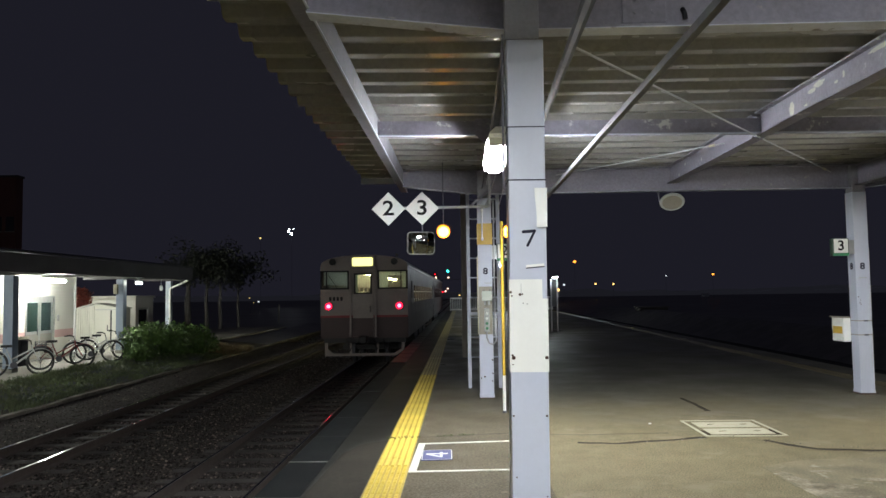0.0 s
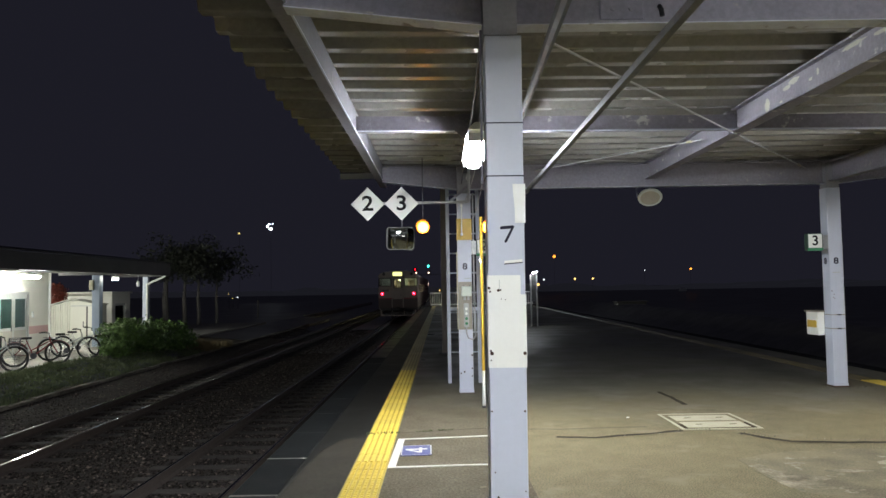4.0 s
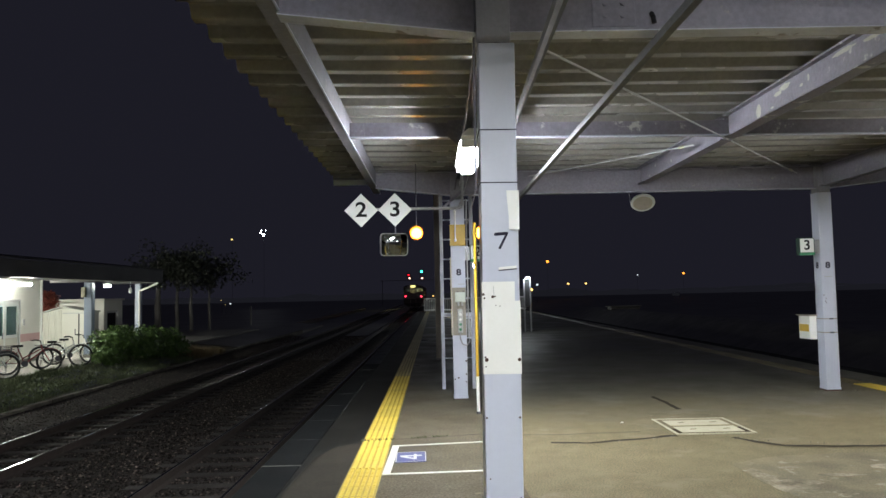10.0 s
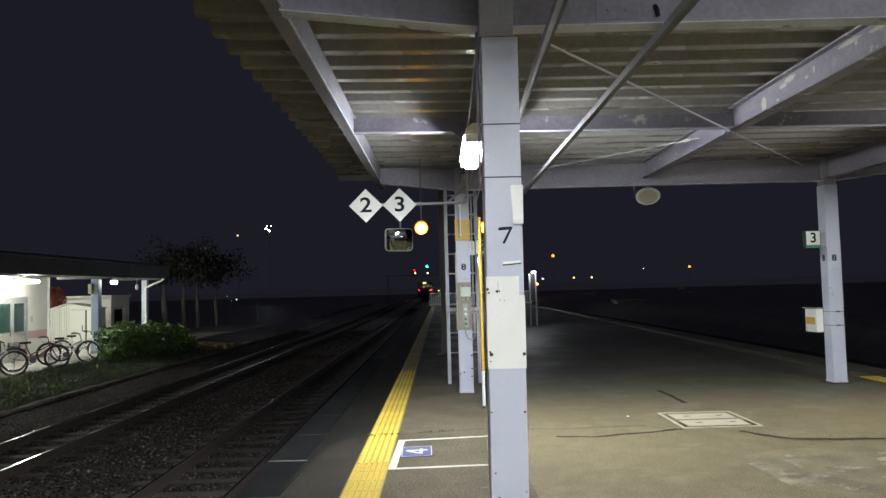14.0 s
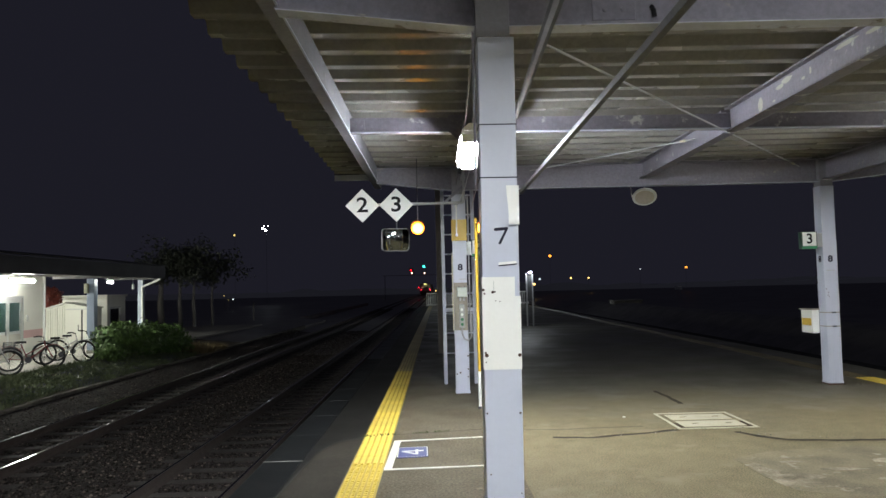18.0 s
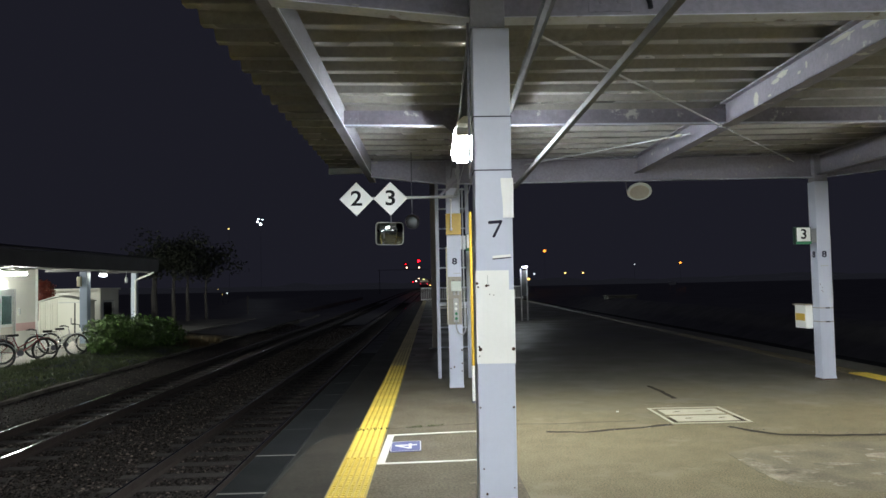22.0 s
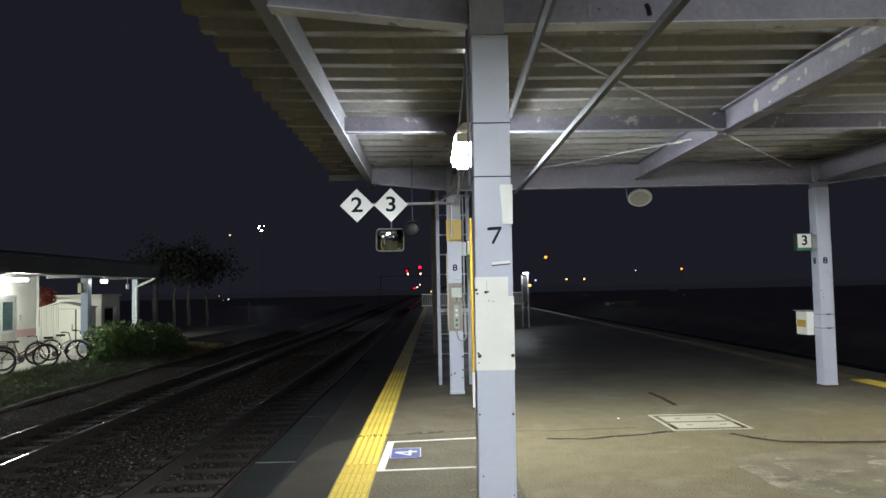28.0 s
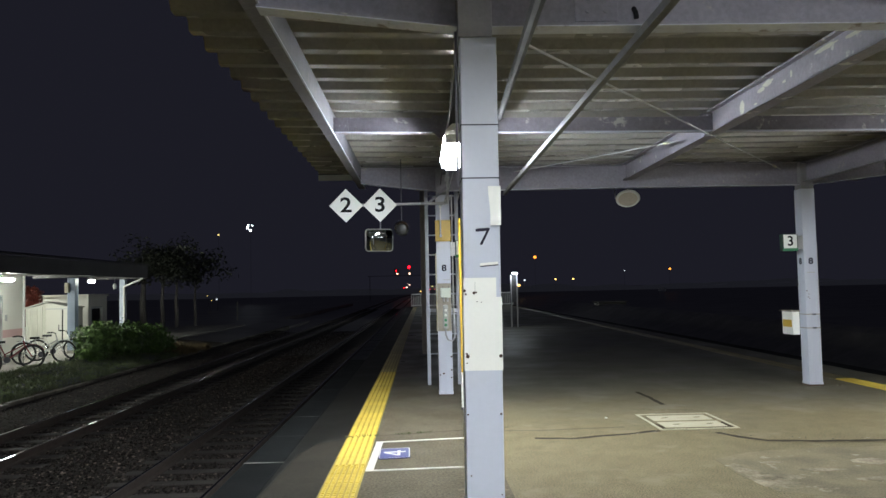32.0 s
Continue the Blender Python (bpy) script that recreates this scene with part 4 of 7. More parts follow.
def canopy():
    roof = thing("platform_canopy", (0, 0, 2.9), "steel platform canopy with an olive folded-plate roof", "canopy", kind="structure")
    ya, yb, per, flat = -22.50, 12.40, 0.377, 0.088
    # the sheet hangs a little towards the middle of the platform
    bends = ((-2.03, 3.385), (-1.0, 3.362), (0.2, 3.345), (2.6, 3.338), (5.2, 3.345), (7.35, 3.385))

    def roof_z(x):
        return float(np.interp(x, [p[0] for p in bends], [p[1] for p in bends]))
    prof = []
    y = 7.862 - per * 80
    while y < yb - 0.3:
        prof += [(y, 0.0), (y + flat, 0.0), (y + flat + 0.155, 0.072), (y + 0.305, 0.080), (y + 0.322, 0.079), (y + 0.336, 0.070), (y + 0.369, 0.006)]
        y += per
    prof += [(y, 0.0), (y + flat, 0.0)]
    bm = bmesh.new()
    for lift in (0.0, 0.006):
        rows = [[bm.verts.new((x, yy, z0 + zz + lift)) for yy, zz in prof] for x, z0 in bends]
        for a, b in zip(rows, rows[1:]):
            for i in range(len(prof) - 1):
                bm.faces.new((a[i], a[i + 1], b[i + 1], b[i]))
    part("roof_sheet", bm, M["roof"], roof)
    # cross beams on the column pairs, their ends tapering outwards
    FW, FZ = 0.062, 2.975
    for k, yf in enumerate((COLS[1], COLS[0], COLS[0] - BAY, COLS[0] - 2 * BAY, COLS[0] - 3 * BAY)):
        yc = yf + (0.095 if k == 1 else CW / 2)
        part("cross_beam", hbeam("x", 0, yc, -0.2, 5.41, FZ, 3.32, 2 * FW), M["steel"], roof)
        part("flange_face", box(-0.2, 5.41, yc - FW - 0.001, yc + FW + 0.001, FZ - 0.005, FZ - 0.0005), M["bouncelit_flange"], roof, "flaking flange face, paled for light thrown up from the floor")
        splice = part("splice_plate", box(0.46, 0.70, yc - 0.018, yc - 0.006, 3.01, 3.26, 0.002), M["steel"], roof)
        for i in range(6):
            part("splice_bolt", lathe([(0.014, 0), (0.014, 0.012)], (0.53 + 0.10 * (i % 2), yc - 0.018, 3.07 + 0.07 * (i // 2)), (0, -1, 0), 6), M["steel"], splice)
        for xc in (CX, CR):
            part("column_head", box(xc - 0.094, xc + 0.094, yf + 0.003, yf + 0.19, 2.905, 3.30, 0.004), M["headsteel"], roof, "dull grey column head")
        for s, xa, xb in ((-1, -0.2, -1.30), (1, 5.41, 6.55)):
            bm = bmesh.new()
            tip = 3.10
            extrude([(xa, FZ), (xb, tip), (xb, 3.33), (xa, 3.33)], yc - 0.006, yc + 0.006, "y", bm)
            for (za, zb) in ((FZ, tip), (3.314, 3.314)):
                extrude([(xa, za), (xb, zb), (xb, zb + 0.012), (xa, za + 0.012)], yc - FW, yc + FW, "y", bm)
            part("bracket_arm", bm, M["steel"], roof)
            part("flange_face", extrude([(xa, FZ - 0.005), (xb, tip - 0.005), (xb, tip - 0.0005), (xa, FZ - 0.0005)], yc - FW - 0.001, yc + FW + 0.001, "y"), M["bouncelit_flange"], roof, "flaking flange face, paled for light thrown up from the floor")
            part("arm_splice", extrude([(xa + s * 0.13, FZ + 0.012), (xa + s * 0.32, FZ + 0.034), (xa + s * 0.32, 3.25), (xa + s * 0.13, 3.25)], yc - 0.014, yc - 0.006, "y"), M["steel"], roof)
    # lighter beams in the middle of each bay, sloping a little with the roof
    for yc in (8.30, 8.30 - BAY, 8.30 - 2 * BAY, 8.30 - 3 * BAY):
        for xa, xb, za, zb in ((-1.30, -0.29, 3.146, 3.130), (-0.02, 6.5, 3.124, 3.075)):
            beam = bmesh.new()
            for lo, hi, y0, y1 in ((0.0, 0.158, yc, yc + 0.008), (0.0, 0.008, yc + 0.008, yc + 0.07), (0.150, 0.158, yc + 0.008, yc + 0.07)):
                extrude([(xa, za + lo), (xb, zb + lo), (xb, zb + hi), (xa, za + hi)], y0, y1, "y", beam)
            part("middle_beam", beam, M["flaking"], roof)
            part("lip", extrude([(xa, za - 0.004), (xb, zb - 0.004), (xb, zb + 0.010), (xa, za + 0.010)], yc - 0.026, yc - 0.001, "y"), M["paint"], roof)
        gus = part("gusset", extrude([(-0.29, 3.14), (-0.13, 2.985), (-0.02, 2.985), (-0.02, 3.31), (-0.29, 3.31)], yc - 0.012, yc - 0.002, "y"), M["steel"], roof)
        for x, z in ((-0.24, 3.25), (-0.24, 3.19), (-0.08, 3.22), (-0.08, 3.08)):
            part("gusset_bolt", lathe([(0.013, 0), (0.013, 0.01)], (x, yc - 0.012, z), (0, -1, 0), 6), M["steel"], gus)
        cleat = part("cleat", extrude([(-1.30, 3.15), (-1.15, 3.148), (-1.15, 3.295), (-1.30, 3.30)], yc - 0.008, yc - 0.001, "y"), M["steel"], roof)
        for x in (-1.245, -1.185):
            part("cleat_bolt", lathe([(0.018, 0), (0.018, 0.012)], (x, yc - 0.008, 3.225), (0, -1, 0), 6), M["steel"], cleat)
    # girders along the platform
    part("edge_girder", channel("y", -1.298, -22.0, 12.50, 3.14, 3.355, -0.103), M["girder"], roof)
    part("girder_edge_strip", box(-1.306, -1.294, -22.0, 12.50, 3.136, 3.146), M["paint"], roof, "pale edge strip along the girder")
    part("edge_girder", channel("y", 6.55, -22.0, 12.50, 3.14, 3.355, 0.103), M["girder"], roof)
    for ya_, yb_ in ((4.98, 8.29), (8.385, 11.53), (-1.9, 4.76), (-8.6, -2.1)):
        part("girder", hbeam("y", 0, 2.62, ya_, yb_, 3.07, 3.318, 0.13), M["flaking"], roof, "girder with flaking pale paint")
        part("girder", hbeam("y", 0, CR, ya_, yb_, 3.0, 3.30, 0.12), M["steel"], roof)
        part("girder", hbeam("y", 0, CX + 0.02, ya_, yb_, 3.20, 3.32, 0.06), M["bracesteel"], roof)
    # bare places on the middle girder's web
    for k, (yy, zz, ry, rz) in enumerate(((7.585, 3.170, 0.050, 0.072), (7.19, 3.235, 0.07, 0.020), (7.06, 3.262, 0.09, 0.026), (6.66, 3.225, 0.016, 0.030), (6.78, 3.195, 0.025, 0.012), (6.16, 3.27, 0.16, 0.018), (7.31, 3.14, 0.03, 0.010), (5.75, 3.25, 0.13, 0.016))):
        bm = bmesh.new()
        ring = []
        for i in range(22):
            a = TAU * i / 22
            w = 1 + 0.5 * noise.noise((math.cos(a) * 2.2 + k * 3.1, math.sin(a) * 2.2, k))
            ring.append(bm.verts.new((2.6115, yy + ry * w * math.cos(a), zz + rz * w * math.sin(a))))
        bm.faces.new(ring)
        part("bare_patch", bm, M["peeled"], roof, "cream undercoat where paint has flaked")
    part("tie_bar", box(0.788, 0.834, -8.0, 11.6, 2.885, 2.935, 0.004), M["tiesteel"], roof, "straight grey tie bar")
    part("knee_brace", tube((0.035, 3.2, 2.635), (0.40, 8.27, 3.27), 0.030, 8), M["bracesteel"], roof)
    for p, q in (((0.20, 5.0, 2.94), (4.95, 11.6, 3.21)), ((0.95, 11.5, 3.22), (2.50, 9.01, 3.147))):
        rod = part("brace_rod", tube(p, q, 0.0085, 6), M["rodsteel"], roof)
        a, b = Vector(p), Vector(q)
        part("turnbuckle", tube(a.lerp(b, 0.93), a.lerp(b, 0.955), 0.016, 8), M["cream"], rod)
    part("hook", path_tube([(0.775, 4.79, 3.06), (0.775, 4.76, 3.03), (0.78, 4.76, 2.995)], 0.014), M["black"], roof)
    part("conduit", path_tube([(-0.13, 12.2, 3.05), (-0.15, 8.1, 3.06), (-0.19, 5.2, 3.0), (-0.205, 4.86, 2.98)], 0.008), M["bracesteel"], roof)
    part("end_trim", box(-2.03, 7.35, 12.405, 12.43, 3.27, 3.36), M["paint"], roof)
    return roof


def tube_lamp(x, y0, y1, z, light="tubelight", visor=0.04):
    f = thing("tube_lamp", (x, (y0 + y1) / 2, z + 0.12), "lit fluorescent lamp with a white diffuser under the canopy beam", "lamp", "canopy lamps")
    w = 0.11
    for side in (-1, 1):
        part("reflector", extrude([(x + side * w, z + 0.040), (x + side * (w + 0.008), z + 0.040), (x + side * (w + 0.020), z + 0.012), (x + side * (w + 0.012), z + 0.012)], y0 - 0.04, y1 + 0.04, "y"), M["signwhite"], f)
    part("housing", extrude([(x - w, z + 0.035), (x + w, z + 0.035), (x + w, z + 0.045), (x + 0.05, z + 0.10), (x - 0.05, z + 0.10), (x - w, z + 0.045)], y0 - visor, y1 + 0.04, "y"), M["signwhite"], f)
    for y in (y0 - 0.04, y1 + 0.012):
        part("end_plate", box(x - w, x + w, y, y + 0.028, z - 0.046, z + 0.034, 0.003), M["signwhite"], f)
    part("diffuser", extrude([(x - 0.075, z + 0.034), (x - 0.075, z - 0.02), (x - 0.055, z - 0.07), (x + 0.055, z - 0.07), (x + 0.075, z - 0.02), (x + 0.075, z + 0.034)], y0, y1, "y"), M[light], f, "glowing white diffuser")
    for y in (y0 + 0.3, y1 - 0.3):
        part("hanger", tube((x, y, z + 0.1), (x, y, 3.14), 0.01), M["galv"], f)
    return f


def sign_arm():
    y = 11.22
    a = thing("sign_arm", (-0.04, y, 2.74), "bent grey pipe arm with diamond car-stop signs two and three", "sign")
    part("arm_pipe", path_tube([(-0.04, y + 0.03, 3.26), (-0.04, y + 0.03, 2.80), (-0.05, y + 0.03, 2.755), (-0.09, y + 0.03, 2.745), (-1.60, y + 0.03, 2.74)], 0.021, 10), M["galv"], a)
    part("brace", extrude([(-0.33, 2.76), (-0.28, 2.76), (-0.03, 2.97), (-0.03, 3.02)], y + 0.015, y + 0.045, "y"), M["steel"], a)
    part("clamp", box(-0.07, -0.01, y + 0.03, COLS[1], 3.10, 3.14), M["galv"], a)
    part("clamp", box(-0.07, -0.01, y + 0.03, COLS[1], 2.80, 2.84), M["galv"], a)
    for x, t in ((-1.48, "2"), (-1.00, "3")):
        d = part("diamond", extrude([(x, 2.73 - 0.238), (x + 0.238, 2.73), (x, 2.73 + 0.238), (x - 0.238, 2.73)], y - 0.012, y, "y"), M["signwhite"], a, "white diamond plate with a black numeral")
        letters(t, 0.295, d, M["black"], pose(x, y - 0.013, 2.73) @ FACING, bold=0.0055, wide=1.16)
    return a


def mirror():
    x, y, z = -1.02, 11.22, 2.235
    m = thing("convex_mirror", (x, y, z), "rounded rectangular convex mirror hung under the sign arm", "mirror")
    w, h = 0.40, 0.325
    tilt = pose(x, y, z, 5.0, 0, 15.0)
    bm = bmesh.new()
    ring = rounded(w, h, 0.055, 5)
    inner = rounded(w - 0.022, h - 0.022, 0.048, 5)
    n = len(ring)
    rows = [[bm.verts.new((a, yy, b)) for a, b in poly] for poly, yy in ((ring, 0.03), (ring, -0.012), (inner, -0.012), (inner, 0.0))]
    for p, q in zip(rows, rows[1:]):
        for i in range(n):
            bm.faces.new((p[i], p[(i + 1) % n], q[(i + 1) % n], q[i]))
    bm.faces.new(rows[0])
    bmesh.ops.transform(bm, matrix=tilt, verts=bm.verts)
    part("frame", bm, M["darkframe"], m)
    bm = bmesh.new()
    g = [[bm.verts.new(((w - 0.03) * (i / 14 - 0.5), -0.009 - 0.048 * (1 - (2 * i / 14 - 1) ** 2 * 0.6 - (2 * j / 12 - 1) ** 2 * 0.4) + 0.009, (h - 0.03) * (j / 12 - 0.5))) for i in range(15)] for j in range(13)]
    for a, b in zip(g, g[1:]):
        for i in range(14):
            f = bm.faces.new((a[i], a[i + 1], b[i + 1], b[i]))
            f.smooth = True
    for v in bm.verts:                                   # round the glass's corners into its frame
        kx, kz = abs(v.co.x) / (w / 2 - 0.015), abs(v.co.z) / (h / 2 - 0.015)
        if kx > 0.8 and kz > 0.8:
            v.co.x *= 0.975
            v.co.z *= 0.975
    bmesh.ops.transform(bm, matrix=tilt, verts=bm.verts)
    part("glass", bm, M["mirror"], m, "mirrored convex glass")
    part("stem", tube((x + 0.02, y + 0.02, z + 0.15), (x + 0.02, y + 0.03, 2.74), 0.010), M["darksteel"], m)
    return m


ROTORS = {}


def amber_lamp(x, y, z, key):
    """A round warning lamp: a drum, and in it a two-faced lens that turns its lit face away."""
    a = thing("warning_lamp", (x, y, z), "round amber departure warning lamp hung from the canopy", "lamp", "departure warning lamps")
    drum = lathe([(0.098, -0.13), (0.098, 0.12), (0.085, 0.14), (0.04, 0.145)], (x, y, z), (0, 1, 0), 32)
    bmesh.ops.delete(drum, geom=[f for f in drum.faces if len(f.verts) > 4 and f.calc_center_median().y < y - 0.1], context="FACES")
    part("drum", drum, M["black"], a)
    part("rim", lathe([(0.100, -0.10), (0.103, -0.10), (0.103, -0.135), (0.096, -0.135), (0.096, -0.11)], (x, y, z), (0, 1, 0), 28, caps=False), M["black"], a)
    part("stem", tube((x, y + 0.02, z + 0.098), (x, y + 0.02, 3.42), 0.007, 8), M["darksteel"], a)
    rotor = thing("lens_rotor", (0, 0, 0))
    rotor.parent = a
    ORG[rotor] = Vector((0, 0, 0))
    part("divider", lathe([(0.0965, -0.003), (0.0965, 0.003)], (0, 0, 0), (0, 1, 0), 32), M["black"], rotor)
    part("lit_face", lathe([(0.076, 0.0), (0.074, 0.012), (0.053, 0.022), (0.028, 0.026)], (0, -0.006, 0), (0, -1, 0), 24), M["amber"], rotor, "glowing amber lens")
    # this dimmer ring stands in for the halo round the lit lens
    part("lit_ring", lathe([(0.092, 0.0), (0.090, 0.008), (0.080, 0.010), (0.078, 0.0)], (0, -0.005, 0), (0, -1, 0), 24, caps=False), M["amberhalo"], rotor, "dim orange ring for the lens's halo")
    part("dark_face", lathe([(0.088, 0.0), (0.086, 0.012), (0.07, 0.022), (0.033, 0.028)], (0, 0.006, 0), (0, 1, 0), 24), M["lensgrey"], rotor, "dark unlit lens")
    ROTORS[key] = rotor
    return a


def small_platform_things():
    y = COLS[1]
    # ladder behind the column
    l = thing("roof_ladder", (-0.1, 12.7, 0), "pale steel ladder leading up to the canopy roof", "ladder")
    for x in (-0.34, 0.145):
        part("stile", box(x - 0.028, x + 0.028, 12.67, 12.73, 0, 3.9, 0.004), M["paint"], l)
    for k in range(12):
        z = 0.493 + 0.3175 * k
        part("rung", tube((-0.33, 12.7, z), (0.14, 12.7, z), 0.011, 8), M["paint"], l)
    part("step_plate", box(-0.37, 0.19, 12.60, 12.72, 1.155, 1.215, 0.004), M["paint"], l)
    # a plain dark post
    p = thing("steel_post", (-0.43, 18.0, 0), "plain dark grey steel post on the platform", "post")
    part("shaft", box(-0.455, -0.340, 17.955, 18.085, 0, 4.6, 0.008), M["postgrey"], p)
    part("foot", box(-0.54, -0.26, 17.86, 18.16, 0, 0.03, 0.005), M["darksteel"], p)
    # yellow hook pole
    r = thing("striped_pole", (0.066, 10.24, 0), "thin yellow pole with a white foot beside the column", "pole")
    part("lower_sleeve", tube((0.066, 10.24, 0), (0.066, 10.24, 0.47), 0.021), M["signwhite"], r)
    part("shaft", tube((0.066, 10.24, 0.47), (0.066, 10.24, 2.43), 0.019), M["glossyellow"], r)
    part("edge_strip", box(0.085, 0.099, 10.235, 10.245, 0.47, 2.40), M["black"], r)
    part("foot", lathe([(0.03, 0), (0.03, 0.008), (0.024, 0.03)], (0.066, 10.24, 0), (0, 0, 1), 14), M["darksteel"], r)
    # white cord with two knobs
    c = thing("pull_cord", (-0.155, 11.2, 2.28), "white pull rod with bright knobs at both ends", "rod")
    part("rod", tube((-0.155, 11.2, 2.28), (-0.15, 11.2, 2.69), 0.009, 8), M["signwhite"], c)
    for z in (2.28, 2.69):
        part("knob", lathe([(0.008, -0.022), (0.018, -0.012), (0.018, 0.012), (0.008, 0.022)], (-0.153, 11.2, z), (0, 0, 1), 10), M["signwhite"], c)
    part("hanger", tube((-0.15, 11.2, 2.70), (-0.10, 11.24, 2.75), 0.006, 6), M["galv"], c)
    # slack wires
    w = thing("slack_wires", (0.0, 10.0, 3.0), "slack grey wires between lamp and column", "cable")
    part("wire", path_tube([(-0.02, 8.9, 3.0), (-0.03, 9.7, 2.92), (-0.06, 10.6, 2.82), (-0.11, 11.25, 2.74)], 0.005, 6), M["cable"], w)
    part("wire", path_tube([(0.10, 9.0, 3.0), (0.08, 10.0, 2.80), (0.04, 11.0, 2.58), (0.02, 11.5, 2.50)], 0.005, 6), M["cable"], w)
    # oval loudspeaker under the far beam
    s = thing("ceiling_speaker", (2.60, 11.45, 2.79), "round grey loudspeaker hung tilted under the beam", "speaker")
    ax = Vector((-0.12, -0.62, -0.78)).normalized()
    ctr = Vector((2.60, 11.45, 2.79))
    part("rim", lathe([(0.10, -0.07), (0.165, -0.02), (0.175, 0.0), (0.165, 0.012), (0.14, 0.012)], ctr, ax, 28), M["grey"], s)
    part("grille", lathe([(0.138, 0.006), (0.138, 0.014), (0.05, 0.020)], ctr, ax, 28), M["tan"], s)
    for dx in (-0.17, 0.03):
        part("hanger", tube((2.60 + dx, 11.50, 2.80), (2.60 + dx, 11.55, 2.96), 0.007, 6), M["galv"], s)
    # utility box on the far column
    u = thing("utility_box", (5.15, 11.88, 0.74), "white utility box with a yellow label strapped to the column", "box")
    part("case", box(5.095, 5.203, 11.72, 12.05, 0.735, 1.08, 0.01), M["white"], u)
    part("lid", box(5.07, 5.203, 11.70, 12.07, 1.08, 1.10, 0.004), M["tan"], u)
    part("label", box(5.091, 5.0955, 11.75, 12.02, 0.85, 0.955), M["yellow"], u)
    for z in (0.80, 1.03):
        part("bracket", box(5.203, 5.24, 11.80, 11.86, z, z + 0.03), M["galv"], u)
    # lit notice board far down the platform
    n = thing("notice_board", (3.08, 29, 0), "narrow two-legged notice board with a small lamp", "board")
    for x in (2.96, 3.19):
        part("leg", box(x - 0.025, x + 0.025, 28.97, 29.03, 0, 1.98), M["galv"], n)
    part("panel", box(2.985, 3.165, 28.975, 29.025, 0.95, 1.95, 0.004), M["boardface"], n)
    part("lamp_hood", box(3.0, 3.17, 28.70, 29.05, 2.075, 2.09), M["darksteel"], n)
    part("lamp_tube", tube((3.0, 28.72, 2.035), (3.16, 28.72, 2.055), 0.006, 8), M["boardlight"], n, "glowing lamp tube")
    # lamp post far down the platform
    b = thing("platform_lamp_post", (2.557, 58.0, 0), "slim pale lamp post with a bright white lamp", "lamp")
    part("post", tube((2.557, 58.12, 0), (2.557, 58.12, 3.72), 0.06, 10, 0.042), M["galv"], b)
    part("foot", lathe([(0.12, 0), (0.12, 0.02), (0.05, 0.06)], (2.557, 58.12, 0), (0, 0, 1), 14), M["darksteel"], b)
    part("arm", tube((2.557, 58.12, 3.70), (2.557, 58.0, 3.68), 0.02, 8), M["galv"], b)
    part("bulb", lathe([(0.03, -0.08), (0.07, -0.045), (0.085, 0.0), (0.07, 0.045), (0.03, 0.08)], (2.557, 58.0, 3.596), (0, 0, 1), 16), M["smallbulb"], b, "glowing white bulb")


def end_fence():
    f = thing("end_fence", (-0.3, 63.0, 0), "pale barred fence closing the platform's end", "fence")
    for z in (0.12, 1.07):
        part("rail", box(-1.4, 7.2, 62.97, 63.03, z - 0.036, z + 0.036), M["signwhite"], f)
    for k in range(58):
        x = -1.38 + 0.15 * k
        part("bar", box(x - 0.019, x + 0.019, 62.985, 63.015, 0.0, 1.07), M["signwhite"], f)


SCRAP = (1.67, 9.38)


def grit():
    """Pale pebbles and dark crumbs caught along the seams and at the column's foot."""
    rng = np.random.default_rng(31)
    lines = (((0.69, 8.33), (1.6, 8.38), (2.05, 8.52), 22), ((2.56, 8.40), (2.88, 7.93), (5.2, 7.78), 60), ((2.0, 8.55), (2.5, 8.55), (2.95, 8.57), 22), ((4.9, 11.4), (5.3, 11.42), (5.7, 11.5), 60), ((3.0, 6.4), (3.9, 6.9), (4.4, 7.3), 40))
    v, f = [], []
    tri = ((0, 1, 4), (1, 2, 4), (2, 3, 4), (3, 0, 4))
    for a, b, c, n in lines:
        for _ in range(n):
            t = rng.random()
            p = (np.array(a) * (1 - t) ** 2 + 2 * np.array(b) * t * (1 - t) + np.array(c) * t ** 2) + rng.normal(0, 0.035, 2)
            r = rng.uniform(0.003, 0.009)
            o = len(v)
            v += [(p[0] + r, p[1], 0.004), (p[0], p[1] + r, 0.004), (p[0] - r, p[1], 0.004), (p[0], p[1] - r, 0.004), (p[0] + r * 0.2, p[1], 0.005 + r)]
            f += [tuple(o + i for i in q) for q in tri]
    me = bpy.data.meshes.new("floor_grit")
    me.from_pydata(v, [], f)
    me.materials.append(M["grit"])
    tagged(new("floor_grit", me), "scattered pale and dark grit along the tar seams", "grit", kind="stuff")
    s = thing("paper_scrap", (SCRAP[0], SCRAP[1], 0.0), "small crumpled white paper scrap on the asphalt", "litter")
    part("scrap", extrude([(SCRAP[0] - 0.017, SCRAP[1] - 0.010), (SCRAP[0] + 0.014, SCRAP[1] - 0.013), (SCRAP[0] + 0.017, SCRAP[1] + 0.008), (SCRAP[0] - 0.010, SCRAP[1] + 0.013)], 0.0, 0.009, "z"), M["signwhite"], s)


